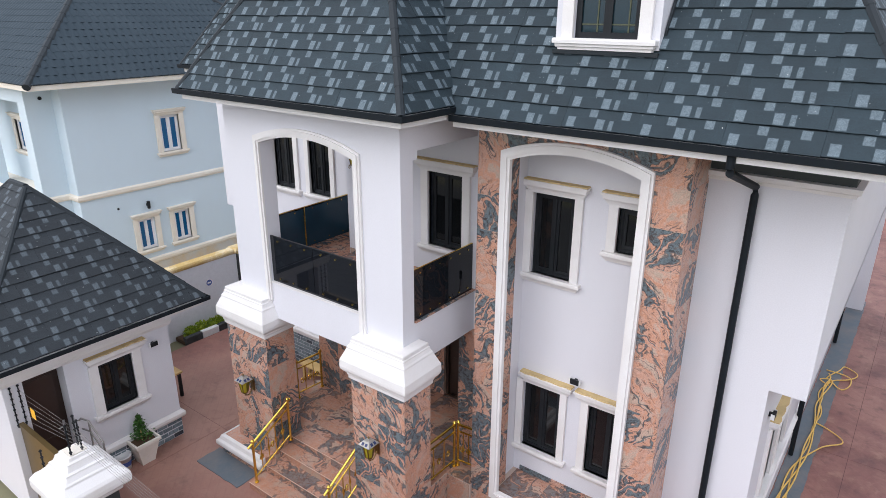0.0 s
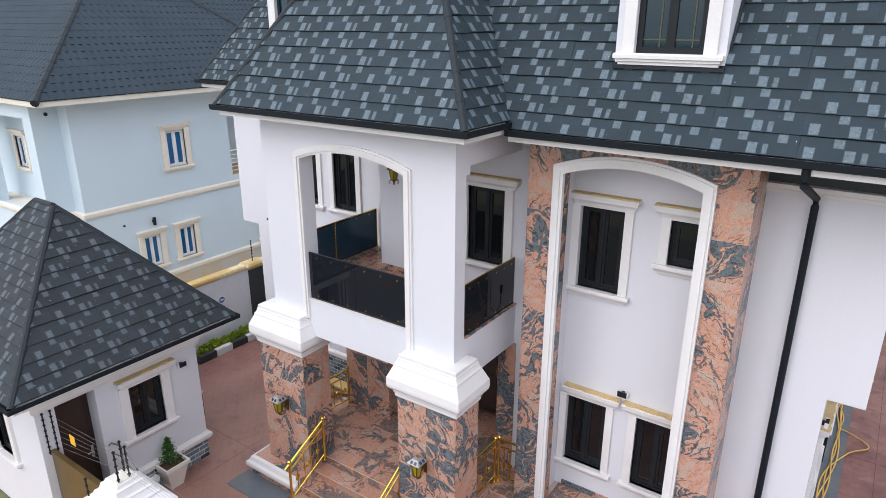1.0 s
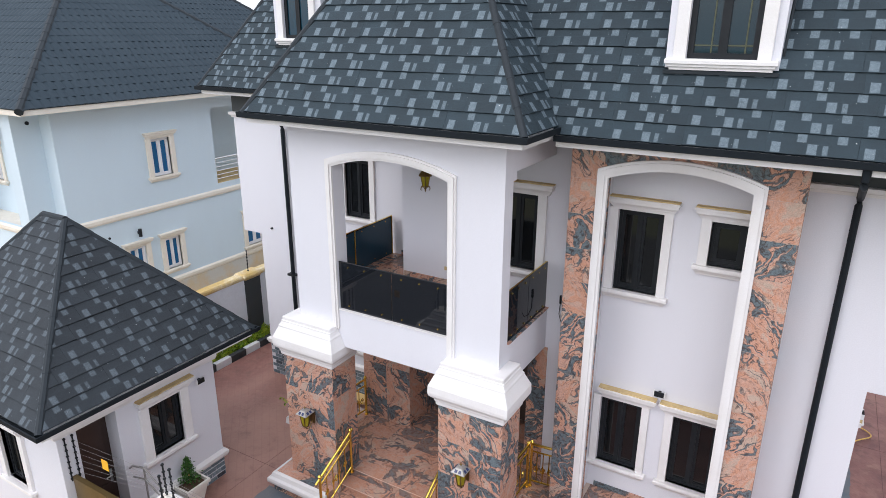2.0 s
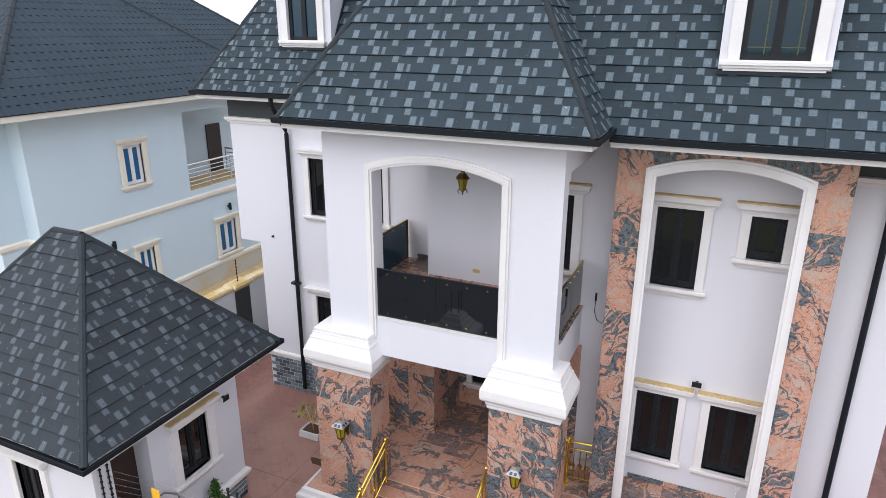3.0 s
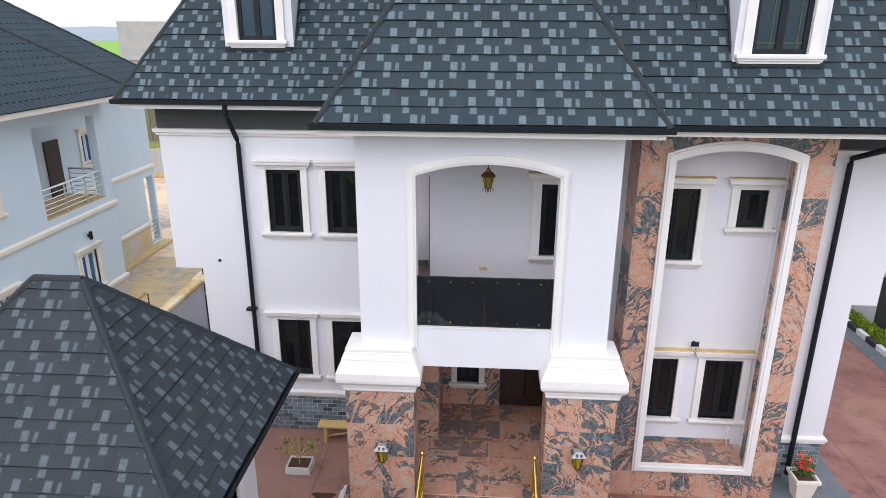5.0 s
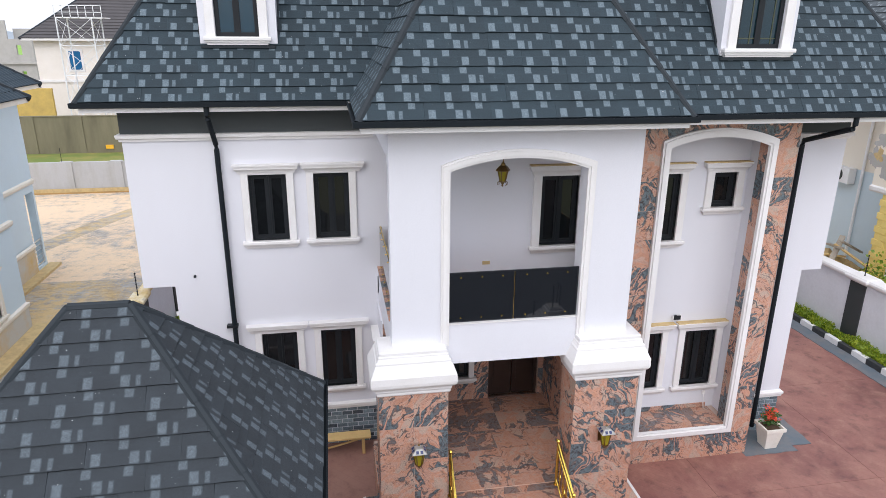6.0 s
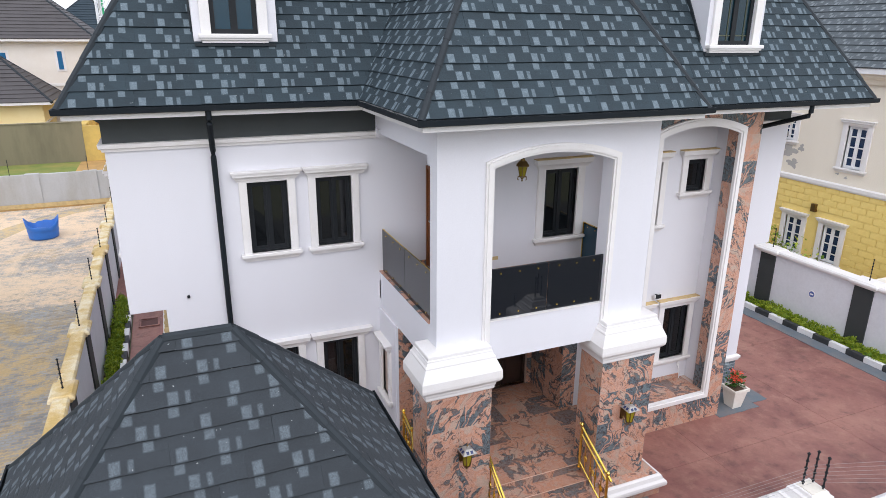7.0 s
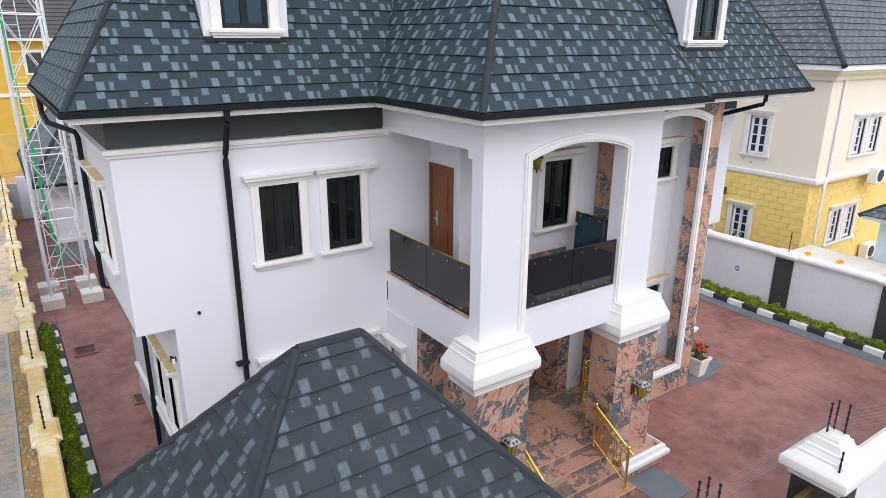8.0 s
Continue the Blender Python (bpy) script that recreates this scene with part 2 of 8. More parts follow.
    line = calc(n, l, "ABSOLUTE", calc(n, l, "SUBTRACT", calc(n, l, "FRACT", calc(n, l, "MULTIPLY", wisp.outputs[0], 11.5)), 0.5))
    line = calc(n, l, "ADD", line, calc(n, l, "MULTIPLY", calc(n, l, "SUBTRACT", fray.outputs[0], 0.5), 0.5))
    veined = calc(n, l, "MULTIPLY", ramp(n, l, zone.outputs[0], [(0.36, (0, 0, 0)), (0.50, (1, 1, 1))]), ramp(n, l, line, [(0.03, (0.85, 0.85, 0.85)), (0.12, (0, 0, 0))]))
    c = mix(n, l, veined, c, (0.078, 0.065, 0.065))
    speck = noise_tex(n, l, v, 60, 3, 0.7)
    c = mix(n, l, 0.5, c, ramp(n, l, speck.outputs[0], [(0.3, (0.5, 0.5, 0.5)), (0.7, (1.35, 1.3, 1.25))]), "MULTIPLY")
    if film:
        dust = noise_tex(n, l, v, 1.4, 5, 0.65, 0.4)
        c = mix(n, l, ramp(n, l, dust.outputs[0], [(0.34, (0.1, 0.1, 0.1)), (0.62, (film, film, film))]), c, (0.40, 0.20, 0.128))
    l.new(c, b.inputs["Base Color"])
    b.inputs["Roughness"].default_value = polish
    b.inputs["Specular IOR Level"].default_value = 0.35
    return m


GROUT = worn("pale_tile_grout", (0.5, 0.39, 0.33), (0.38, 0.29, 0.24), 0.85, 2.0, 60)
NOSING = worn("polished_pink_edge", (0.65, 0.442, 0.338), (0.494, 0.312, 0.234), 0.3, 2.0, 60)
GRANITE = granite("pink_and_slate_granite")
GRANITE_FLOOR = granite("pink_and_slate_floor_granite", 0.2, 0.40, 0.38, 0.6)


CHIPS = ((0.055, 0.106, 0.012, 0.150, 1.0), (0.415, 0.106, 0.012, 0.148, 0.95), (0.565, 0.062, 0.012, 0.140, 0.8), (0.305, 0.104, 0.156, 0.262, 0.9), (0.695, 0.104, 0.156, 0.262, 0.9))


def shingles(name, dark, light, contrast=1.0, wobble=0.014, edge=100.0):
    """Stone-coated roof panel: charcoal with pale chips in two staggered rows, in panel coordinates."""
    m, n, l, b = nodes(name)
    uv = n.new("ShaderNodeUVMap")
    sep = n.new("ShaderNodeSeparateXYZ")
    wob = noise_tex(n, l, coords(n, l, offset=True), 16.0, 4, 0.7)
    u0 = n.new("ShaderNodeVectorMath")
    sc = n.new("ShaderNodeVectorMath")
    sc.operation = "SCALE"
    sc.inputs["Scale"].default_value = wobble
    l.new(wob.outputs["Color"], sc.inputs[0])
    l.new(uv.outputs[0], u0.inputs[0])
    l.new(sc.outputs[0], u0.inputs[1])
    l.new(u0.outputs[0], sep.inputs[0])
    total = None
    for a, w, v0, v1, k in CHIPS:
        inside = k
        for axis, lo, hi in ((0, a, a + w), (1, v0, v1)):
            for lower, upper in ((sep.outputs[axis], lo), (hi, sep.outputs[axis])):
                inside = calc(n, l, "MULTIPLY", inside, calc(n, l, "MULTIPLY", calc(n, l, "SUBTRACT", lower, upper), edge, True))
        total = inside if total is None else calc(n, l, "ADD", total, inside, True)
    v = coords(n, l, offset=True)
    grain = noise_tex(n, l, v, 120, 2, 0.7)
    blot = noise_tex(n, l, v, 24, 5, 0.75)
    f = calc(n, l, "MULTIPLY", total, calc(n, l, "MULTIPLY", calc(n, l, "ADD", calc(n, l, "MULTIPLY", calc(n, l, "SUBTRACT", blot.outputs[0], 0.10), 1.7), calc(n, l, "MULTIPLY", grain.outputs[0], 0.4)), contrast), True)
    stain = noise_tex(n, l, v, 1.3, 5, 0.6)
    base = mix(n, l, ramp(n, l, stain.outputs[0], [(0.35, (0, 0, 0)), (0.7, (1, 1, 1))]), dark, tuple(1.5 * c for c in dark))
    c = mix(n, l, f, base, light)
    c = mix(n, l, 0.7, c, ramp(n, l, grain.outputs[0], [(0.3, (0.55, 0.55, 0.55)), (0.7, (1.35, 1.35, 1.35))]), "MULTIPLY")
    drop = noise_tex(n, l, v, 34, 2, 0.5)
    c = mix(n, l, ramp(n, l, drop.outputs[0], [(0.752, (0, 0, 0)), (0.778, (0.8, 0.8, 0.8))]), c, (0.55, 0.56, 0.55))
    l.new(c, b.inputs["Base Color"])
    b.inputs["Roughness"].default_value = 0.8
    shake = calc(n, l, "MULTIPLY", calc(n, l, "SUBTRACT", 0.160, sep.outputs[1]), 60.0, True)
    relief = calc(n, l, "ADD", calc(n, l, "MULTIPLY", grain.outputs[0], 0.5), calc(n, l, "MULTIPLY", total, 0.6))
    bump(n, l, b, calc(n, l, "ADD", relief, calc(n, l, "MULTIPLY", shake, 0.7)), 0.6, 0.007)
    return m


SHINGLE = shingles("charcoal_shingle", (0.0155, 0.0285, 0.0370), (0.138, 0.182, 0.211))
# Greyer version with fainter, softer-edged chips, for the gate house roof.
SHINGLE_DULL = shingles("dull_charcoal_shingle", (0.0195, 0.0252, 0.0305), (0.106, 0.131, 0.150), 0.92, 0.020, 55.0)
# Paler, flatter copy for roofs farther off: distance haze put into the colour.
SHINGLE_HAZED = shingles("charcoal_shingle_hazed", (0.065, 0.078, 0.0858), (0.208, 0.234, 0.247), 0.8)
ROOF_PLAIN = worn("charcoal_ridge_metal", (0.012, 0.0185, 0.024), (0.019, 0.026, 0.032), 0.75, 2.0, 90, 0.6, 0.4)
ROOF_BLACK = worn("blue_black_roof_tile", (0.029, 0.045, 0.058), (0.043, 0.061, 0.075), 0.75, 0.6, 60, 0.7, 0.3)
ROOF_BLACK.node_tree.nodes["Principled BSDF"].inputs["Specular IOR Level"].default_value = 0.25
ROOF_BROWN = worn("brown_grey_roof_tile", (0.0754, 0.0689, 0.0702), (0.052, 0.0481, 0.0494), 0.75, 0.6, 30, 0.6, 0.3)


def stamped():
    """Maroon stamped concrete: cloudy pigment, pressed herringbone blocks, dusty spots."""
    m, n, l, b = nodes("maroon_stamped_concrete")
    v = coords(n, l, "Object")
    cloud, spot, grain = noise_tex(n, l, v, 0.45, 7, 0.65, 0.3), noise_tex(n, l, v, 2.6, 6, 0.7), noise_tex(n, l, v, 45, 3, 0.6)
    c = ramp(n, l, cloud.outputs[0], [(0.34, (0.155, 0.060, 0.050)), (0.48, (0.245, 0.104, 0.087)), (0.66, (0.345, 0.165, 0.128))])
    c = mix(n, l, ramp(n, l, spot.outputs[0], [(0.56, (0, 0, 0)), (0.78, (0.55, 0.55, 0.55))]), c, (0.429, 0.26, 0.1755))
    c = mix(n, l, ramp(n, l, spot.outputs[0], [(0.30, (0.7, 0.7, 0.7)), (0.45, (0, 0, 0))]), c, (0.091, 0.0416, 0.039))
    drag = n.new("ShaderNodeMapping")
    drag.inputs["Rotation"].default_value, drag.inputs["Scale"].default_value = (0, 0, radians(25)), (1.0, 0.25, 1.0)
    l.new(v, drag.inputs["Vector"])
    sweep = noise_tex(n, l, drag.outputs[0], 1.5, 6, 0.7, 0.2)
    c = mix(n, l, ramp(n, l, sweep.outputs[0], [(0.52, (0, 0, 0)), (0.74, (0.36, 0.36, 0.36))]), c, (0.468, 0.272, 0.20))
    trod = n.new("ShaderNodeVectorMath")
    trod.operation = "DISTANCE"
    trod.inputs[1].default_value = (-5.6, -5.2, 0)
    l.new(v, trod.inputs[0])
    near = ramp(n, l, calc(n, l, "ADD", calc(n, l, "MULTIPLY", trod.outputs["Value"], 0.16), calc(n, l, "MULTIPLY", calc(n, l, "SUBTRACT", spot.outputs[0], 0.5), 1.1)), [(0.25, (0.62, 0.62, 0.62)), (0.75, (0, 0, 0))])
    c = mix(n, l, near, c, (0.40, 0.235, 0.18))
    patch = noise_tex(n, l, v, 1.3, 8, 0.74, 0.15)
    c = mix(n, l, ramp(n, l, patch.outputs[0], [(0.34, (0.38, 0.38, 0.38)), (0.48, (0, 0, 0))]), c, (0.13, 0.052, 0.045))
    c = mix(n, l, ramp(n, l, patch.outputs[0], [(0.52, (0, 0, 0)), (0.70, (0.34, 0.34, 0.34))]), c, (0.45, 0.255, 0.19))
    mp = n.new("ShaderNodeMapping")
    mp.inputs["Rotation"].default_value = (0, 0, radians(45))
    l.new(v, mp.inputs["Vector"])
    br = n.new("ShaderNodeTexBrick")
    br.inputs["Scale"].default_value, br.inputs["Mortar Size"].default_value = 1.0, 0.012
    br.inputs["Brick Width"].default_value, br.inputs["Row Height"].default_value = 0.42, 0.16
    br.offset = 0.5
    l.new(mp.outputs[0], br.inputs["Vector"])
    c = mix(n, l, calc(n, l, "MULTIPLY", br.outputs["Fac"], calc(n, l, "MULTIPLY", cloud.outputs[0], 0.13)), c, (0.117, 0.052, 0.0468))
    l.new(c, b.inputs["Base Color"])
    b.inputs["Roughness"].default_value = 0.55
    bump(n, l, b, calc(n, l, "ADD", calc(n, l, "MULTIPLY", br.outputs["Fac"], -0.3), calc(n, l, "MULTIPLY", grain.outputs[0], 0.6)), 0.5, 0.006)
    return m


STAMPED = stamped()


def slate_piece():
    m, n, l, b = nodes("slate_brick")
    info = n.new("ShaderNodeObjectInfo")
    v = coords(n, l, offset=True)
    c = ramp(n, l, info.outputs["Random"], [(0.0, (0.039, 0.0468, 0.0598)), (0.28, (0.117, 0.156, 0.182)), (0.75, (0.221, 0.2795, 0.3055)), (1.0, (0.13, 0.169, 0.195))])
    t = noise_tex(n, l, v, 22, 5, 0.7)
    c = mix(n, l, 0.8, c, ramp(n, l, t.outputs[0], [(0.3, (0.55, 0.55, 0.55)), (0.7, (1.4, 1.4, 1.4))]), "MULTIPLY")
    l.new(c, b.inputs["Base Color"])
    b.inputs["Roughness"].default_value = 0.6
    bump(n, l, b, t.outputs[0], 0.6, 0.01)
    return m


SLATE = slate_piece()


def weathered_coping():
    """White paint worn off ochre cement, with brown water stains."""
    m, n, l, b = nodes("worn_ochre_coping")
    v = coords(n, l)
    big, mid, grain = noise_tex(n, l, v, 0.9, 5, 0.6, 0.3), noise_tex(n, l, v, 2.6, 5, 0.6, 0.2), noise_tex(n, l, v, 45, 3, 0.6)
    c = ramp(n, l, mid.outputs[0], [(0.34, (0.62, 0.43, 0.17)), (0.46, (0.72, 0.58, 0.32)), (0.58, (0.79, 0.70, 0.50)), (0.72, (0.80, 0.77, 0.70))])
    c = mix(n, l, ramp(n, l, big.outputs[0], [(0.40, (0.75, 0.75, 0.75)), (0.52, (0, 0, 0))]), c, (0.56, 0.37, 0.11))
    c = mix(n, l, ramp(n, l, calc(n, l, "ADD", mid.outputs[0], calc(n, l, "MULTIPLY", big.outputs[0], 0.5)), [(0.93, (0, 0, 0)), (1.02, (0.7, 0.7, 0.7))]), c, (0.22, 0.15, 0.07))
    c = mix(n, l, 0.6, c, ramp(n, l, grain.outputs[0], [(0.3, (0.75, 0.73, 0.7)), (0.7, (1.12, 1.12, 1.12))]), "MULTIPLY")
    l.new(c, b.inputs["Base Color"])
    b.inputs["Roughness"].default_value = 0.88
    bump(n, l, b, calc(n, l, "ADD", mid.outputs[0], grain.outputs[0]), 0.5, 0.012)
    return m


COPING = weathered_coping()


def paving(name, a, b_, dust, start):
    """Grey interlocking pavers, unevenly worn, under drifts of ochre sand that fill the joints first."""
    m, n, l, b = nodes(name)
    v = coords(n, l)
    drift, small, tone, grit = noise_tex(n, l, v, 0.22, 6, 0.68, 0.4), noise_tex(n, l, v, 2.4, 6, 0.72), noise_tex(n, l, v, 0.6, 5, 0.65, 0.3), noise_tex(n, l, v, 28, 3, 0.7)
    br = n.new("ShaderNodeTexBrick")
    br.inputs["Scale"].default_value, br.inputs["Mortar Size"].default_value = 1.0, 0.014
    br.inputs["Brick Width"].default_value, br.inputs["Row Height"].default_value = 0.24, 0.115
    br.inputs["Color1"].default_value, br.inputs["Color2"].default_value = rgb(tuple(1.15 * k for k in a)), rgb(tuple(0.8 * k for k in b_))
    br.inputs["Mortar"].default_value = rgb(tuple(0.5 * p + 0.35 * q for p, q in zip(a, dust)))
    bend = n.new("ShaderNodeVectorMath")
    bend.operation = "MULTIPLY_ADD"
    bend.inputs[1].default_value = (0.10, 0.10, 0.0)
    l.new(small.outputs["Color"], bend.inputs[0])
    l.new(v, bend.inputs[2])
    l.new(bend.outputs[0], br.inputs["Vector"])
    c = mix(n, l, ramp(n, l, tone.outputs[0], [(0.40, (0.6, 0.6, 0.6)), (0.62, (0, 0, 0))]), br.outputs[0], tuple(0.62 * k * q for k, q in zip(a, (1.0, 0.99, 1.02))))
    c = mix(n, l, ramp(n, l, tone.outputs[0], [(0.50, (0, 0, 0)), (0.70, (0.75, 0.75, 0.75))]), c, tuple(k * q for k, q in zip(dust, (0.72, 0.64, 0.42))))
    f = calc(n, l, "ADD", calc(n, l, "ADD", drift.outputs[0], calc(n, l, "MULTIPLY", calc(n, l, "SUBTRACT", small.outputs[0], 0.5), 0.75)), calc(n, l, "MULTIPLY", calc(n, l, "SUBTRACT", br.outputs["Fac"], 0.3), 0.06))
    c = mix(n, l, ramp(n, l, f, [(start, (0, 0, 0)), (start + 0.17, (0.92, 0.92, 0.92))]), c, dust)
    c = mix(n, l, 0.5, c, ramp(n, l, grit.outputs[0], [(0.3, (0.72, 0.72, 0.72)), (0.7, (1.15, 1.15, 1.15))]), "MULTIPLY")
    l.new(c, b.inputs["Base Color"])
    b.inputs["Roughness"].default_value = 0.9
    bump(n, l, b, calc(n, l, "ADD", small.outputs[0], calc(n, l, "MULTIPLY", br.outputs["Fac"], -0.4)), 0.5, 0.012)
    return m


PAVERS = paving("sandy_pavers", (0.468, 0.442, 0.403), (0.377, 0.3575, 0.3315), (0.80, 0.60, 0.40), 0.36)
PAVERS_GREY = paving("grey_pavers", (0.429, 0.4225, 0.403), (0.3445, 0.338, 0.325), (0.64, 0.46, 0.225), 0.43)
ASPHALT = worn("asphalt", (0.078, 0.078, 0.078), (0.13, 0.1235, 0.1105), 0.9, 0.4, 30, 0.7, 0.5)


# ---- building helpers ----
class Geo:
    """Vertices and faces of one mesh, in world metres."""

    def __init__(self):
        self.v, self.f, self.uv = [], [], None

    def add(self, verts, faces):
        k = len(self.v)
        self.v += [tuple(p) for p in verts]
        self.f += [tuple(i + k for i in f) for f in faces]
        return self

    def box(self, x0, x1, y0, y1, z0, z1):
        return self.add([(x, y, z) for x in (x0, x1) for y in (y0, y1) for z in (z0, z1)],
                        [(0, 1, 3, 2), (4, 6, 7, 5), (0, 4, 5, 1), (2, 3, 7, 6), (0, 2, 6, 4), (1, 5, 7, 3)])

    def prism(self, pts, axis, a, b):
        """A flat outline drawn out along an axis: outlines are (x, z) for y, (y, z) for x, (x, y) for z."""
        put = {"y": lambda p, d: (p[0], d, p[1]), "x": lambda p, d: (d, p[0], p[1]), "z": lambda p, d: (p[0], p[1], d)}[axis]
        n = len(pts)
        return self.add([put(p, a) for p in pts] + [put(p, b) for p in pts],
                        [tuple(range(n)), tuple(range(2 * n - 1, n - 1, -1))] + [(i, (i + 1) % n, n + (i + 1) % n, n + i) for i in range(n)])

    def tube(self, pts, r, n=8):
        pts = [Vector(p) for p in pts]
        rings = []
        for i, p in enumerate(pts):
            d = (pts[min(i + 1, len(pts) - 1)] - pts[max(i - 1, 0)]).normalized()
            a = d.orthogonal().normalized() if abs(d.z) > 0.95 else d.cross(Vector((0, 0, 1))).normalized()
            b = d.cross(a)
            rad = r[i] if isinstance(r, (list, tuple)) else r
            rings.append([p + rad * (math.cos(2 * math.pi * k / n) * a + math.sin(2 * math.pi * k / n) * b) for k in range(n)])
        faces = [tuple(range(n))[::-1], tuple(n * (len(pts) - 1) + k for k in range(n))]
        for i in range(len(pts) - 1):
            faces += [(i * n + k, i * n + (k + 1) % n, (i + 1) * n + (k + 1) % n, (i + 1) * n + k) for k in range(n)]
        return self.add([v for ring in rings for v in ring], faces)

    def rings(self, profile, x0, x1, y0, y1):
        """A moulded block: rectangles (offset, z) stacked and capped."""
        v, f = [], []
        for o, z in profile:
            v += [(x0 - o, y0 - o, z), (x1 + o, y0 - o, z), (x1 + o, y1 + o, z), (x0 - o, y1 + o, z)]
        for i in range(len(profile) - 1):
            f += [(4 * i + k, 4 * i + (k + 1) % 4, 4 * i + 4 + (k + 1) % 4, 4 * i + 4 + k) for k in range(4)]
        m = 4 * (len(profile) - 1)
        return self.add(v, f + [(3, 2, 1, 0), (m, m + 1, m + 2, m + 3)])

    def lathe(self, cx, cy, profile, n=14):
        v, f = [], []
        for r, z in profile:
            v += [(cx + r * math.cos(2 * math.pi * k / n), cy + r * math.sin(2 * math.pi * k / n), z) for k in range(n)]
        for i in range(len(profile) - 1):
            f += [(i * n + k, i * n + (k + 1) % n, (i + 1) * n + (k + 1) % n, (i + 1) * n + k) for k in range(n)]
        m = n * (len(profile) - 1)
        return self.add(v, f + [tuple(range(n))[::-1], tuple(m + k for k in range(n))])

    def sweep(self, line, profile, closed=False):
        """A closed profile of (outward, z) drawn along a plan line with mitred corners; outward is to the right of travel."""
        pts = [Vector((p[0], p[1])) for p in line]
        k, n = len(pts), len(profile)
        v = []
        for i, p in enumerate(pts):
            a = pts[i - 1] if (i or closed) else None
            b = pts[(i + 1) % k] if (i < k - 1 or closed) else None
            da = (p - a).normalized() if a is not None else None
            db = (b - p).normalized() if b is not None else None
            da, db = da or db, db or da
            na, nb = Vector((da.y, -da.x)), Vector((db.y, -db.x))
            m = (na + nb) / max(0.2, 1 + na.dot(nb))
            v += [(p.x + o * m.x, p.y + o * m.y, z) for o, z in profile]
        f = []
        for i in range(k if closed else k - 1):
            j = (i + 1) % k
            f += [(i * n + q, i * n + (q + 1) % n, j * n + (q + 1) % n, j * n + q) for q in range(n)]
        if not closed:
            f += [tuple(range(n))[::-1], tuple((k - 1) * n + q for q in range(n))]
        return self.add(v, f)

    def band(self, outer, inner, y0, y1):
        """A flat moulding between two lines of (x, z), from y0 to y1."""
        n = len(outer)
        v = [(x, y0, z) for x, z in outer] + [(x, y0, z) for x, z in inner] + [(x, y1, z) for x, z in outer] + [(x, y1, z) for x, z in inner]
        f = []
        for i in range(n - 1):
            o, q, O, Q = i, n + i, 2 * n + i, 3 * n + i
            f += [(o, o + 1, q + 1, q), (O, Q, Q + 1, O + 1), (o, O, O + 1, o + 1), (q, q + 1, Q + 1, Q)]
        return self.add(v, f + [(0, n, 3 * n, 2 * n), (n - 1, 3 * n - 1, 4 * n - 1, 2 * n - 1)])

    def wall(self, axis, u0, u1, z0, z1, d0, d1, holes=()):
        """A wall along x (axis y) or along y (axis x), between depths d0 and d1, with rectangular holes (u0, u1, z0, z1)."""
        us = sorted({u0, u1, *[c for h in holes for c in h[:2] if u0 < c < u1]})
        zs = sorted({z0, z1, *[c for h in holes for c in h[2:] if z0 < c < z1]})
        nu, nz = len(us) - 1, len(zs) - 1
        full = {(i, j) for i in range(nu) for j in range(nz)
                if not any(h[0] < (us[i] + us[i + 1]) / 2 < h[1] and h[2] < (zs[j] + zs[j + 1]) / 2 < h[3] for h in holes)}
        index, verts, faces = {}, [], []

        def at(i, j, d):
            if (i, j, d) not in index:
                index[i, j, d] = len(verts)
                verts.append((us[i], (d0, d1)[d], zs[j]) if axis == "y" else ((d0, d1)[d], us[i], zs[j]))
            return index[i, j, d]

        for i, j in full:
            a, b, c, e = (i, j), (i + 1, j), (i + 1, j + 1), (i, j + 1)
            faces += [tuple(at(*p, 0) for p in (a, b, c, e)), tuple(at(*p, 1) for p in (e, c, b, a))]
            for other, p, q in (((i, j - 1), a, b), ((i + 1, j), b, c), ((i, j + 1), c, e), ((i - 1, j), e, a)):
                if other not in full:
                    faces.append((at(*p, 0), at(*p, 1), at(*q, 1), at(*q, 0)))
        return self.add(verts, faces)

    def slab(self, axis, a, b, d0, d1, z0, z1):
        return self.box(a, b, d0, d1, z0, z1) if axis == "y" else self.box(d0, d1, a, b, z0, z1)

    def moved(self, m):
        self.v = [tuple(m @ Vector(p)) for p in self.v]
        return self


BASE = {}


def link_mesh(name, g, material, base, bevel=0.0, smooth=False):
    me = bpy.data.meshes.new(name)
    me.from_pydata([(x - base[0], y - base[1], z - base[2]) for x, y, z in g.v], [], g.f)
    bm = bmesh.new()
    bm.from_mesh(me)
    bmesh.ops.recalc_face_normals(bm, faces=bm.faces)
    if bevel:
        sharp = [e for e in bm.edges if len(e.link_faces) == 2 and e.calc_face_angle() > 0.5]
        bmesh.ops.bevel(bm, geom=sharp, offset=bevel, segments=2, affect="EDGES", profile=0.6)
    for f in bm.faces:
        f.smooth = smooth
    bm.to_mesh(me)
    bm.free()
    me.materials.append(material)
    return me


def thing(name, x, y, z, label, category, group="", kind=""):
    ob = new(name)
    ob.empty_display_size = 0.2
    ob.location = (x, y, z)
    BASE[ob] = (x, y, z)
    return tagged(ob, label, category, group, kind)


def part(name, g, material, parent, label="", bevel=0.0, smooth=False):
    ob = new(name, link_mesh(name, g, material, BASE[parent], bevel, smooth))
    ob.parent = parent
    BASE[ob] = BASE[parent]
    return tagged(ob, label)


def boxes(name, sizes, material, parent, label="", bevel=0.0):
    """Several plain blocks, each a part of its own."""
    return [part(name, Geo().box(*b), material, parent, label, bevel) for b in sizes]


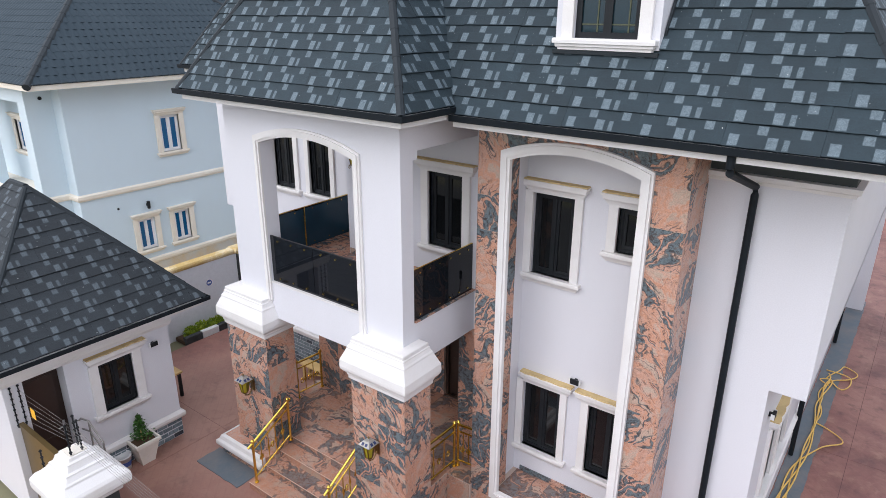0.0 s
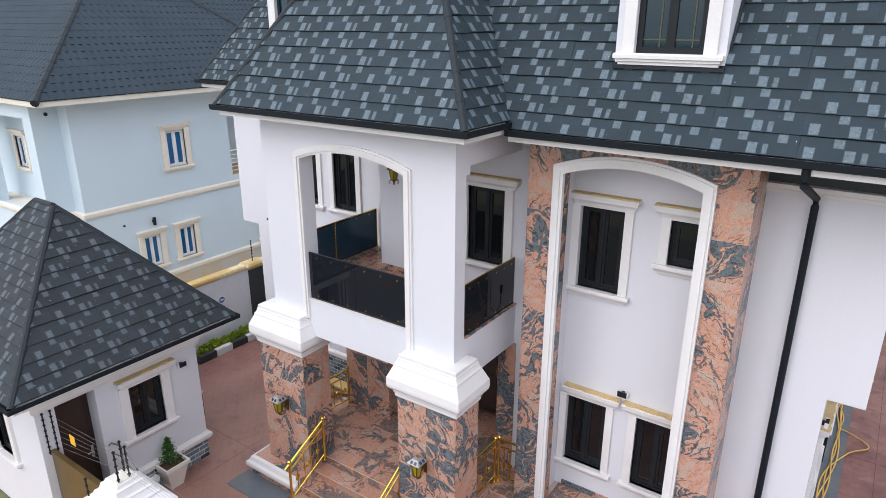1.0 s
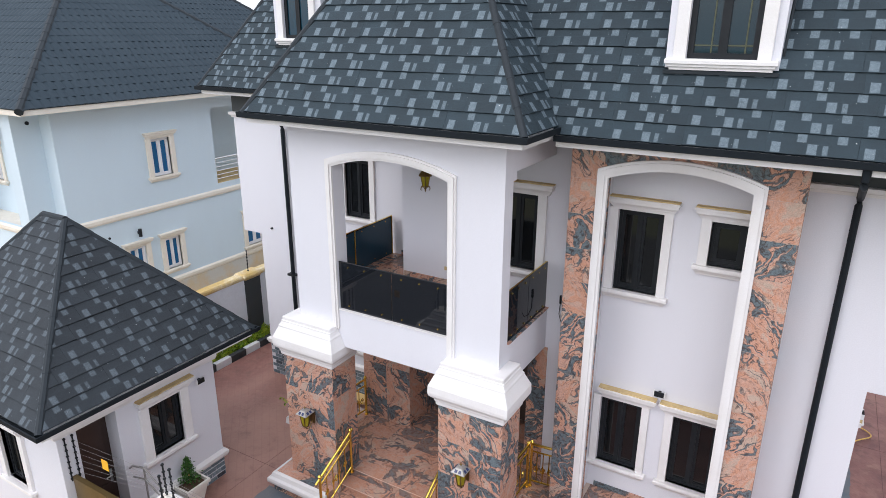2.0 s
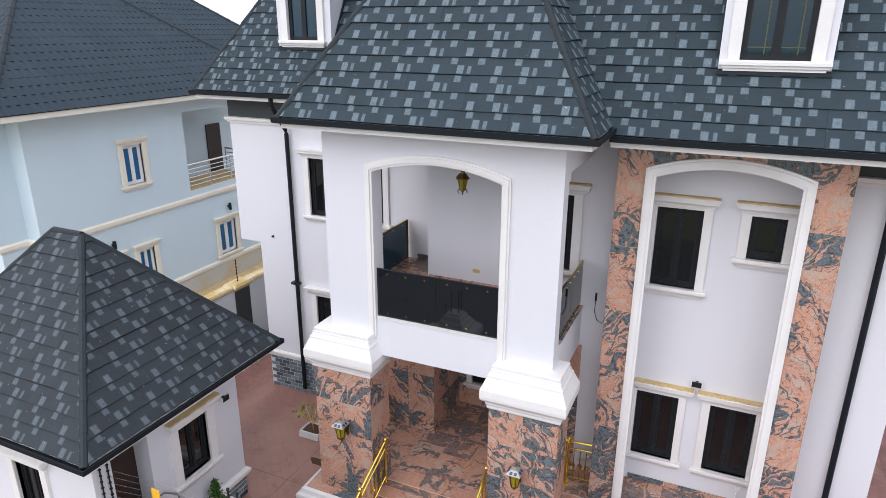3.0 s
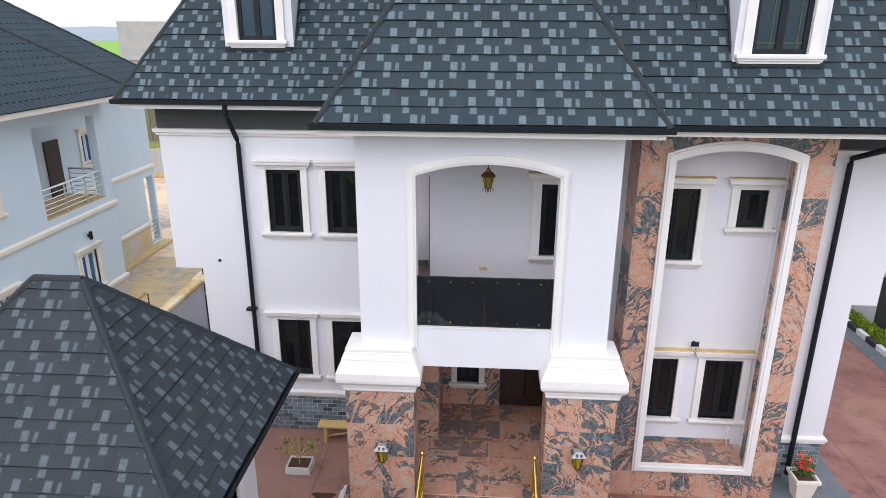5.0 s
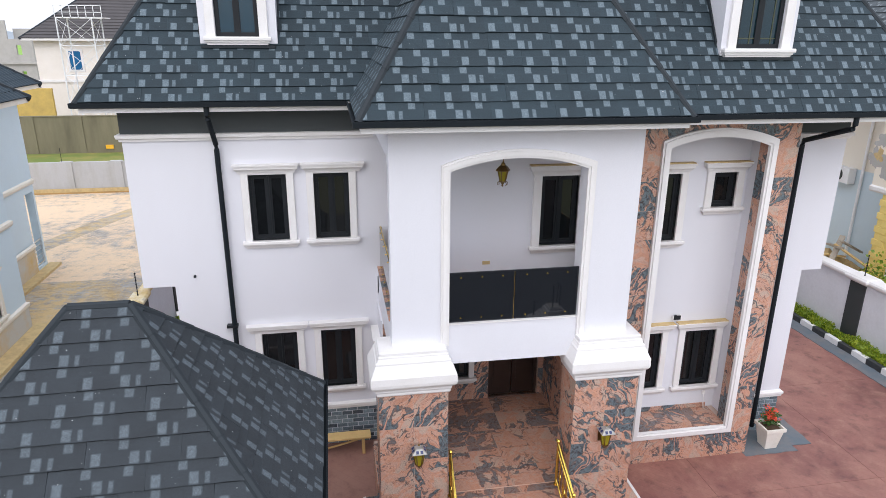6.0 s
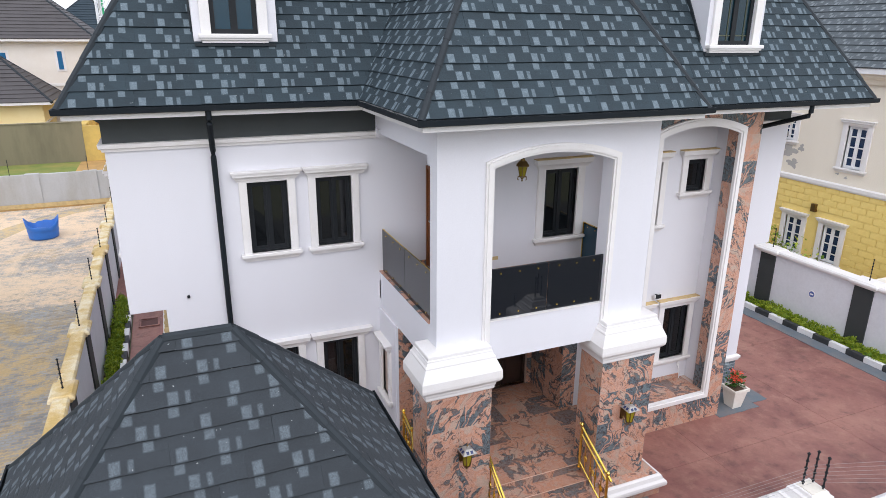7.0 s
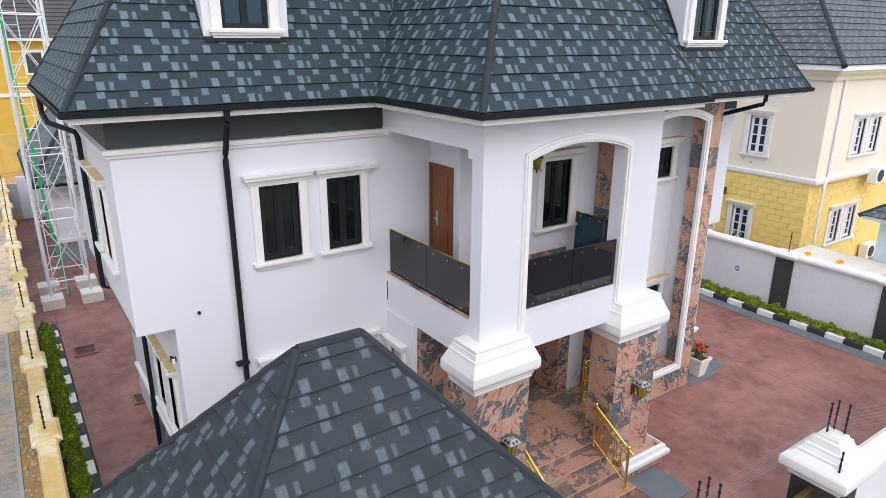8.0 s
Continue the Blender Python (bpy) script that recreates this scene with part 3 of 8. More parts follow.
def solid(name, g, material, label, category, kind="", base=(0, 0, 0), bevel=0.0, smooth=False, group=""):
    ob = new(name, link_mesh(name, g, material, base, bevel, smooth))
    ob.location = base
    BASE[ob] = base
    return tagged(ob, label, category, group, kind)


def arc(x0, x1, spring, apex, n=18):
    """Points of a flat arch from (x0, spring) over apex to (x1, spring)."""
    w, h = (x1 - x0) / 2, apex - spring
    r = (w * w + h * h) / (2 * h)
    c, a = apex - r, math.asin(w / r)
    return [((x0 + x1) / 2 + r * math.sin(-a + 2 * a * i / n), c + r * math.cos(-a + 2 * a * i / n)) for i in range(n + 1)]


def facing(px, py, yaw):
    """Local: x along the wall, -y outward, z up."""
    return pose(px, py, 0, 0, 0, yaw)


def window(parent, m, u0, u1, z0, z1, casing=0.13, cornice=(0.25, 0.25), sill=0.14, dusty=False, pane=None, trim=None, sash_mat=None, lights=2, bars=0, name="window", cap_h=0.195):
    """A framed window in a wall whose face is local y = 0: black frame and leaves set back, white casing, sill and cornice."""
    pane, trim, sash_mat = pane or WINDOW_GLASS, trim or TRIM, sash_mat or BLACK
    t, d0, d1 = 0.05, 0.05, 0.11
    win = part(name, Geo().wall("y", u0, u1, z0, z1, d0, d1, [(u0 + t, u1 - t, z0 + t, z1 - t)]).moved(m), sash_mat, parent)
    step = (u1 - u0 - 2 * t) / lights
    for i in range(1, lights):
        c = u0 + t + i * step
        part("mullion", Geo().box(c - 0.02, c + 0.02, d0 - 0.008, d1, z0 + t, z1 - t).moved(m), sash_mat, win)
    for b in range(1, bars + 1):
        zb = z0 + b * (z1 - z0) / (bars + 1)
        part("glazing_bar", Geo().box(u0 + t, u1 - t, d0 + 0.03, d1 - 0.01, zb - 0.02, zb + 0.02).moved(m), sash_mat, win)
    for i in range(lights):
        a, e = u0 + t + i * step + (0.02 if i else 0), u0 + t + (i + 1) * step - (0.02 if i < lights - 1 else 0)
        w = min(0.055, 0.16 * (e - a))
        part("sash", Geo().wall("y", a, e, z0 + t, z1 - t, d0 + 0.012, d1 - 0.01, [(a + w, e - w, z0 + t + w, z1 - t - w)]).moved(m), sash_mat, win)
        part("pane", Geo().box(a + w, e - w, 0.082, 0.09, z0 + t + w, z1 - t - w).moved(m), pane, win, "tinted glass pane")
    c = casing
    k = Geo().prism([(u0 - c, z0), (u0 - c, z1 + 0.03), (u1 + c, z1 + 0.03), (u1 + c, z0), (u1, z0), (u1, z1), (u0, z1), (u0, z0)], "y", -0.05, 0.10)
    part("casing", k.moved(m), trim, win, "white moulded casing", 0.008)
    s = Geo().rings([(-0.012, z0 - sill), (0.0, z0 - sill + 0.03), (0.022, z0 - 0.085), (0.03, z0 - 0.075), (0.04, z0 - 0.06), (0.05, z0 - 0.055), (0.05, z0 - 0.012), (0.042, z0)], u0 - c, u1 + c, -0.05, 0.04)
    part("sill", s.moved(m), trim, win, "white moulded sill")
    h, e = z1 + 0.022, z1 + cap_h
    q = Geo().rings([(0.0, h), (0.004, h + 0.022), (0.014, h + 0.026), (0.024, h + 0.052), (0.05, h + 0.082), (0.062, h + 0.087), (0.064, e - 0.040), (0.084, e - 0.034), (0.088, e - 0.004), (0.084, e)], u0 - cornice[0] + 0.088, u1 + cornice[1] - 0.088, -0.058, 0.04)
    part("cornice", q.moved(m), trim, win, "white moulded cornice")
    if dusty:
        n = 9
        w = u1 - u0 + cornice[0] + cornice[1] - 0.03
        front = [(u0 - cornice[0] + 0.015 + w * i / n, -0.122 + 0.012 * math.sin(i * 2.3 + u0)) for i in range(n + 1)]
        part("cornice_cap", Geo().prism(front + [(front[-1][0], 0.0), (front[0][0], 0.0)], "z", e - 0.004, e + 0.018).moved(m), OCHRE, win, "unpainted ochre cement top")
    return win


# ---- roofs of lapped panels ----
def clip(poly, nx, ny, c):
    """The part of a convex outline where nx * u + ny * v <= c."""
    out = []
    for (ax, ay), (bx, by) in zip(poly, poly[1:] + poly[:1]):
        da, db = nx * ax + ny * ay - c, nx * bx + ny * by - c
        if da <= 0:
            out.append((ax, ay))
        if da * db < 0:
            s = da / (da - db)
            out.append((ax + s * (bx - ax), ay + s * (by - ay)))
    return out


class Hip:
    """A hipped roof over a rectangle of eaves, cut off level at the top."""

    def __init__(self, x0, x1, y0, y1, ze, m, top):
        self.box, self.ze, self.m = (x0, x1, y0, y1), ze, m
        self.s = min((x1 - x0) / 2, (y1 - y0) / 2, (top - ze) / m)

    def height(self, x, y):
        x0, x1, y0, y1 = self.box
        return self.ze + self.m * min(x - x0, x1 - x, y - y0, y1 - y, self.s)

    def planes(self, sides="snew"):
        x0, x1, y0, y1 = self.box
        a = 1 / math.sqrt(1 + self.m ** 2)
        for side, o, u, inward, w in (("s", (x0, y0), (1, 0), (0, 1), x1 - x0), ("e", (x1, y0), (0, 1), (-1, 0), y1 - y0), ("n", (x1, y1), (-1, 0), (0, -1), x1 - x0), ("w", (x0, y1), (0, -1), (1, 0), y1 - y0)):
            if side in sides:
                U, V = Vector((*u, 0)), Vector((inward[0] * a, inward[1] * a, self.m * a))
                yield side, Vector((*o, self.ze)), U, V, U.cross(V), [(0, 0), (w, 0), (w - self.s, self.s / a), (self.s, self.s / a)]

    def hips(self):
        x0, x1, y0, y1 = self.box
        s, z = self.s, self.ze + self.m * self.s
        return [((x0, y0, self.ze), (x0 + s, y0 + s, z)), ((x1, y0, self.ze), (x1 - s, y0 + s, z)), ((x1, y1, self.ze), (x1 - s, y1 - s, z)), ((x0, y1, self.ze), (x0 + s, y1 - s, z))]


def pan_tile(poly, width, course, lap):
    """One rounded pan tile in plane coordinates: the panel in four strips over a hump."""
    verts, faces = [], []
    for q in range(4):
        strip = clip(clip(poly, -1, 0, -q * width / 4), 1, 0, (q + 1) * width / 4)
        if len(strip) < 3:
            continue
        k, n = len(verts), len(strip)
        hump = lambda u: 0.021 * math.sin(math.pi * max(0.0, min(1.0, u / width)))
        verts += [(u, v, lap - (lap - 0.006) * v / course + hump(u)) for u, v in strip] + [(u, v, -0.004) for u, v in strip]
        faces += [tuple(range(k, k + n))] + [(k + i, k + n + i, k + n + (i + 1) % n, k + (i + 1) % n) for i in range(n)]
    return verts, faces


def panel_geo(poly, v_low, course, lap=0.024):
    """One lapped panel in plane coordinates (u, v, out): lower edge proud, upper edge tucked in."""
    lift = lambda v: lap - (lap - 0.006) * (v - v_low) / course
    base = min(p[1] for p in poly)
    wavy = []
    for (ua, va), (ub, vb) in zip(poly, poly[1:] + poly[:1]):
        wavy.append((ua, va, 0.0))
        if max(va, vb) - base < 1e-6 and abs(ub - ua) > 0.3:
            wavy += [(ua + (ub - ua) * k / 7, va + 0.004 * math.sin(2.3 * k + 1.0), 0.0045 * math.sin(1.9 * k)) for k in range(1, 7)]
    poly = [(u, v) for u, v, w in wavy]
    n = len(poly)
    top = [(u, v, lift(v) + w) for u, v, w in wavy]
    low = [(u, v, -0.004) for u, v in poly]
    faces = [tuple(range(n))] + [(i, n + i, n + (i + 1) % n, (i + 1) % n) for i in range(n)]
    return top + low, faces


def tiled_roof(hip, parent, material, others=(), sides="snew", single="", course=0.255, width=0.90, shared=None, seed=1, cap=0.06, limit=9.0, caps=(0, 1, 2, 3), lap=0.024, pan=False, stagger=0.0):
    """Courses of panels on each slope. Panels of the slopes in single, up to limit, are pieces; the rest is one mesh a slope."""
    rnd = random.Random(seed)
    shared = {} if shared is None else shared
    deck = Geo()
    for side, o, U, V, N, poly in hip.planes(sides):
        frame_m = Matrix((U, V, N)).transposed().to_4x4()
        bulk = ([], [], [])
        k = len(deck.v)
        deck.v += [tuple(o + u * U + v * V - 0.012 * N) for u, v in poly]
        deck.f.append(tuple(range(k, k + 4)))
        top, v0, row = max(p[1] for p in poly), 0.0, 0
        while v0 < top - 0.03:
            strip = clip(clip(poly, 0, -1, -v0), 0, 1, min(v0 + course, top))
            if len(strip) < 3:
                break
            lo, hi = min(p[0] for p in strip), max(p[0] for p in strip)
            shift = (stagger * row + rnd.uniform(-0.035, 0.035)) % width if stagger else rnd.choice((0.0, 0.10, 0.20, 0.48)) + rnd.uniform(-0.04, 0.04)
            u0 = math.floor((lo - shift) / width) * width + shift
            while u0 < hi:
                piece = clip(clip(strip, -1, 0, -u0), 1, 0, u0 + width - 0.0015)
                if len(piece) >= 3 and max(p[0] for p in piece) - min(p[0] for p in piece) > 0.02:
                    world_pts = [o + u * U + v * V for u, v in piece]
                    hidden = any(all(h.height(p.x, p.y) > p.z + 0.06 for p in world_pts) for h in others)
                    if not hidden:
                        local = [(u - u0, v - v0) for u, v in piece]
                        verts, faces = pan_tile(local, width, course, lap) if pan else panel_geo(local, 0.0, course, lap)
                        if side in single and v0 < limit:
                            whole = len(piece) == 4 and abs(max(p[0] for p in local) - min(p[0] for p in local) - width + 0.0015) < 1e-4 and abs(local[0][1] - local[1][1]) < 1e-6 and len({round(p[0], 4) for p in local}) == 2
                            me = shared.get(round(max(p[1] for p in local), 3)) if whole else None
                            if me is None:
                                me = bpy.data.meshes.new("roof_panel")
                                me.from_pydata(verts, [], faces)
                                lay = me.uv_layers.new(name="UVMap")
                                for lp in me.loops:
                                    lay.data[lp.index].uv = verts[lp.vertex_index][:2]
                                me.materials.append(material)
                                if whole:
                                    shared[round(max(p[1] for p in local), 3)] = me
                            ob = new("roof_panel", me)
                            ob.parent = parent
                            ob.matrix_basis = Matrix.Translation(o + u0 * U + v0 * V - Vector(BASE[parent])) @ frame_m @ pose(0, rnd.uniform(-0.004, 0.004), rnd.uniform(0, 0.006), 0, 0, rnd.uniform(-0.4, 0.4))
                        else:
                            k = len(bulk[0])
                            bulk[0].extend((u0 + a, v0 + b, c) for a, b, c in verts)
                            bulk[1].extend(tuple(i + k for i in f) for f in faces)
                            bulk[2].extend((a, b) for a, b, c in verts)
                u0 += width
            v0 += course
            row += 1
        if bulk[0]:
            me = bpy.data.meshes.new("roof_slope")
            me.from_pydata(bulk[0], [], bulk[1])
            lay = me.uv_layers.new(name="UVMap")
            for lp in me.loops:
                lay.data[lp.index].uv = bulk[2][lp.vertex_index]
            me.materials.append(material)
            ob = tagged(new("roof_slope", me), "charcoal lapped roof panels", kind="stuff")
            ob.parent = parent
            ob.matrix_basis = Matrix.Translation(o - Vector(BASE[parent])) @ frame_m
    x0, x1, y0, y1 = hip.box
    s, z = hip.s, hip.ze + hip.m * hip.s
    deck.add([(x0 + s, y0 + s, z), (x1 - s, y0 + s, z), (x1 - s, y1 - s, z), (x0 + s, y1 - s, z)], [(0, 1, 2, 3)])
    part("roof_deck", deck, ROOF_PLAIN, parent)
    if cap:
        for i, (a, b) in enumerate(hip.hips()):
            if i in caps:
                a, b = Vector(a), Vector(b)
                n = max(2, int((b - a).length / 0.42))
                pts, rad = [], []
                for j in range(n):
                    pts += [a + (b - a) * (j / n), a + (b - a) * ((j + 0.97) / n)]
                    rad += [cap * 1.12, cap]
                part("hip_cap", Geo().tube([p - Vector((0, 0, 0.4 * cap)) for p in pts], rad, 8), ROOF_PLAIN, parent)
        if (x1 - x0 - 2 * s) + (y1 - y0 - 2 * s) > 0.1 and min(x1 - x0 - 2 * s, y1 - y0 - 2 * s) < 0.05:
            part("ridge_cap", Geo().tube([(x0 + s, y0 + s, z - 0.4 * cap), (x1 - s, y1 - s, z - 0.4 * cap)], cap * 1.1, 8), ROOF_PLAIN, parent)


def eaves(parent, line, ze, closed=False, gutter=True, depth=0.6, fascia=None, soffit=None):
    if gutter:
        part("gutter", Geo().sweep(line, [(-0.03, ze - 0.085), (0.05, ze - 0.085), (0.07, ze - 0.075), (0.075, ze + 0.0), (0.055, ze + 0.0), (0.05, ze - 0.05), (-0.03, ze - 0.05)], closed), GUTTER, parent, "black rain gutter")
    part("fascia", Geo().sweep(line, [(-0.06, ze - 0.165), (-0.033, ze - 0.165), (-0.033, ze - 0.0), (-0.06, ze - 0.0)], closed), fascia or TRIM, parent)
    part("soffit", Geo().sweep(line, [(-depth, ze - 0.155), (-0.06, ze - 0.155), (-0.06, ze - 0.125), (-depth, ze - 0.125)], closed), soffit or WHITE, parent)


def slate_rows(parent, axis, u0, u1, z0, z1, face, out, bw=0.21, bh=0.095, shared=None):
    """A band of slate bricks proud of a wall face; out is the sign of the outward way."""
    key = (axis, bw, bh)
    if key not in shared:
        me = bpy.data.meshes.new("slate_brick")
        w, h, d = bw / 2 - 0.005, bh / 2 - 0.005, 0.008
        g = Geo().add([(-w, 0, -h), (w, 0, -h), (w, 0, h), (-w, 0, h), (-w + 0.006, -d, -h + 0.006), (w - 0.006, -d, -h + 0.006), (w - 0.006, -d, h - 0.006), (-w + 0.006, -d, h - 0.006)],
                      [(4, 5, 6, 7), (0, 1, 5, 4), (1, 2, 6, 5), (2, 3, 7, 6), (3, 0, 4, 7)])
        me.from_pydata(g.v, [], g.f)
        me.materials.append(SLATE)
        shared[key] = me
    rows = max(1, round((z1 - z0) / bh))
    rnd = random.Random(int(100 * (u0 + face)))
    for r in range(rows):
        n = max(1, round((u1 - u0) / bw))
        for c in range(n):
            ob = new("slate_brick", shared[key])
            ob.parent = parent
            u = u0 + (c + 0.5 + (0.5 if r % 2 else 0.0)) * (u1 - u0) / n
            sx = (u1 - u0) / n / bw
            if u + bw * sx / 2 > u1 + 0.01:
                u, sx = u1 - bw * sx / 4, sx / 2
            z = z0 + (r + 0.5) * (z1 - z0) / rows
            off = face + out * (0.002 + rnd.uniform(0, 0.005))
            yaw = {("y", -1): 0, ("y", 1): 180, ("x", 1): 90, ("x", -1): -90}[(axis, out)]
            x, y = (u, off) if axis == "y" else (off, u)
            b = BASE[parent]
            ob.matrix_basis = pose(x - b[0], y - b[1], z - b[2], 0, 0, yaw) @ Matrix.Diagonal((sx, 1, 1, 1))


def tile_face(parent, axis, u0, u1, z0, z1, face, out, tw, th, material=None, shared=None, name="granite_tile", thick=0.016, gap=0.005):
    """Stone slabs on an upright face, each an object; out is the sign of the outward way."""
    nu, nz = max(1, round((u1 - u0) / tw)), max(1, round((z1 - z0) / th))
    w, h = (u1 - u0) / nu, (z1 - z0) / nz
    key = (name, round(w, 3), round(h, 3))
    if key not in shared:
        a, b, d = w / 2 - gap / 2, h / 2 - gap / 2, thick
        me = bpy.data.meshes.new(name)
        g = Geo().add([(-a, 0, -b), (a, 0, -b), (a, 0, b), (-a, 0, b), (-a, -d, -b), (a, -d, -b), (a, -d, b), (-a, -d, b)],
                      [(4, 5, 6, 7), (0, 1, 5, 4), (1, 2, 6, 5), (2, 3, 7, 6), (3, 0, 4, 7)])
        me.from_pydata(g.v, [], g.f)
        me.materials.append(material or GRANITE)
        shared[key] = me
    yaw = {("y", -1): 0, ("y", 1): 180, ("x", 1): 90, ("x", -1): -90}[(axis, out)]
    p = BASE[parent]
    for i in range(nu):
        for j in range(nz):
            u, z = u0 + (i + 0.5) * w, z0 + (j + 0.5) * h
            x, y = (u, face) if axis == "y" else (face, u)
            ob = new(name, shared[key])
            ob.parent = parent
            ob.matrix_basis = pose(x - p[0], y - p[1], z - p[2], 0, 0, yaw)


def tile_floor(parent, x0, x1, y0, y1, z, tw, td, material=None, shared=None, name="granite_tile", thick=0.014, gap=0.005):
    nx, ny = max(1, round((x1 - x0) / tw)), max(1, round((y1 - y0) / td))
    w, h = (x1 - x0) / nx, (y1 - y0) / ny
    key = (name, "floor", round(w, 3), round(h, 3))
    if key not in shared:
        me = bpy.data.meshes.new(name)
        g = Geo().box(-w / 2 + gap / 2, w / 2 - gap / 2, -h / 2 + gap / 2, h / 2 - gap / 2, 0, thick)
        me.from_pydata(g.v, [], [f for i, f in enumerate(g.f) if i != 4])
        me.materials.append(material or GRANITE_FLOOR)
        shared[key] = me
    p = BASE[parent]
    for i in range(nx):
        for j in range(ny):
            ob = new(name, shared[key])
            ob.parent = parent
            ob.matrix_basis = pose(x0 + (i + 0.5) * w - p[0], y0 + (j + 0.5) * h - p[1], z - p[2])


# ---- the house ----
ZE, PITCH = 7.03, 1.65
house = thing("house", -7.0, 8.0, 0.0, "white two-storey house with charcoal shingle roof and granite portico", "house")

LW, RW = 9.20, 8.25          # faces of the left and the right wing
left_up = [(-11.65, -10.99, 4.48, 5.71), (-10.51, -9.88, 4.48, 5.71)]
left_low = [(-11.65, -10.99, 1.35, 2.61), (-10.53, -9.87, 1.35, 2.61)]
part("wall", Geo().wall("y", -13.66, -8.45, 3.67, 6.83, LW, LW + 0.23, left_up), WHITE, house, "white painted upper front wall")
part("wall", Geo().wall("y", -13.11, -9.40, 0.0, 3.67, LW, LW + 0.23, left_low), WHITE, house, "white painted ground floor wall")
right_up = [(-6.52, -5.82, 4.45, 5.74), (-4.53, -3.86, 4.43, 5.71), (-3.21, -2.74, 5.05, 5.71)]
right_low = [(-4.53, -3.86, 1.27, 2.51), (-3.37, -2.69, 1.27, 2.51)]
part("wall", Geo().wall("y", -8.45, -0.57, 3.67, 6.83, RW, RW + 0.23, right_up), WHITE, house, "white painted upper front wall")
part("wall", Geo().wall("y", -5.06, -1.0, 0.0, 3.67, RW, RW + 0.23, right_low), WHITE, house, "white painted ground floor wall")
door_hole = [(8.44, 9.17, 3.86, 5.79)]
part("wall", Geo().wall("x", RW + 0.23, LW, 3.67, 6.83, -8.45, -8.22, door_hole), WHITE, house)
# side and rear walls
side_up = [(10.15, 10.9, 4.48, 5.71), (11.55, 12.25, 4.48, 5.71)]
part("wall", Geo().wall("x", LW + 0.23, 14.1, 3.67, 6.83, -13.66, -13.43, side_up), WHITE, house, "white painted upper side wall")
part("wall", Geo().wall("x", LW + 0.23, 14.1, 0.0, 3.67, -13.11, -12.88, [(9.75, 10.4, 1.35, 2.56), (10.75, 11.4, 1.35, 2.56)]), WHITE, house, "white painted ground floor side wall")
boxes("wall", [(-13.11, -6.2, 14.1, 14.3, 0.0, 3.67), (-13.66, -6.2, 14.1, 14.3, 3.67, 6.83)], WHITE, house, "white painted rear wall")
part("wall", Geo().box(-0.80, -0.57, RW + 0.23, 21.2, 3.67, 6.83), WHITE, house, "white painted upper side wall")
part("wall", Geo().wall("x", RW + 0.23, 21.2, 0.0, 3.67, -1.23, -1.0, [(9.2, 9.85, 1.35, 2.56), (10.2, 10.85, 1.35, 2.56)]), WHITE, house, "white painted ground floor side wall")
boxes("wall", [(-6.2, -0.57, 21.2, 21.43, 0.0, 6.83), (-6.43, -6.2, 14.3, 21.43, 0.0, 6.83)], WHITE, house, "white painted rear wall")
boxes("floor_slab", [(-13.66, -9.40, LW + 0.01, 14.1, 3.66, 3.72), (-8.2, -0.57, RW + 0.01, 21.2, 3.66, 3.72), (-9.4, -8.2, LW + 0.01, 14.1, 3.66, 3.72)], WHITE, house)

m_left, m_right = facing(0, LW, 0), facing(0, RW, 0)
for i, (a, b, c, d) in enumerate(left_up):
    window(house, m_left, a, b, c, d, cornice=((0.25, 0.24), (0.22, 0.29))[i])
for i, (a, b, c, d) in enumerate(left_low):
    window(house, m_left, a, b, c, d, cornice=((0.27, 0.225), (0.225, 0.27))[i])
window(house, m_right, *right_up[0], casing=0.15, cornice=(0.25, 0.28), dusty=True)
window(house, m_right, *right_up[1], cornice=(0.17, 0.22), dusty=True, bars=0)
window(house, m_right, *right_up[2], cornice=(0.24, 0.22), casing=0.14, dusty=True, lights=1)
window(house, m_right, *right_low[0], cornice=(0.05, 0.23), casing=0.12, dusty=True)
window(house, m_right, *right_low[1], cornice=(0.23, 0.2), casing=0.13, dusty=True)
for a, b, c, d in side_up:
    window(house, facing(-13.66, 0, -90), -b, -a, c, d, cornice=(0.2, 0.2), dusty=True, sash_mat=PLASTIC_W, pane=SKY_PALE_GLASS)
for a, b, c, d in [(9.75, 10.4, 1.35, 2.56), (10.75, 11.4, 1.35, 2.56)]:
    window(house, facing(-13.11, 0, -90), -b, -a, c, d, cornice=(0.17, 0.17), dusty=True, sash_mat=PLASTIC_W, pane=SKY_PALE_GLASS)
for a, b, c, d in [(9.2, 9.85, 1.35, 2.56), (10.2, 10.85, 1.35, 2.56)]:
    window(house, facing(-1.0, 0, 90), a, b, c, d, cornice=(0.17, 0.17), dusty=True)

# cornice under the eaves, charcoal band above it, ledge over the slate plinth
CORNICE = [(0.0, 6.335), (0.035, 6.335), (0.045, 6.375), (0.075, 6.39), (0.085, 6.45), (0.0, 6.46)]
part("cornice", Geo().sweep([(-13.66, 14.1), (-13.66, LW), (-9.41, LW)], CORNICE), TRIM, house)
part("cornice", Geo().sweep([(-2.20, RW), (-0.57, RW), (-0.57, 21.2)], [(o, z - 0.05) for o, z in CORNICE]), TRIM, house)
part("frieze_band", Geo().sweep([(-13.66, 14.1), (-13.66, LW), (-9.41, LW)], [(0.0, 6.46), (0.012, 6.46), (0.012, 6.82), (0.0, 6.82)]), GREY_BAND, house, "charcoal painted band")
part("frieze_band", Geo().sweep([(-2.20, RW), (-0.57, RW), (-0.57, 21.2)], [(0.0, 6.41), (0.012, 6.41), (0.012, 6.82), (0.0, 6.82)]), GREY_BAND, house, "charcoal painted band")
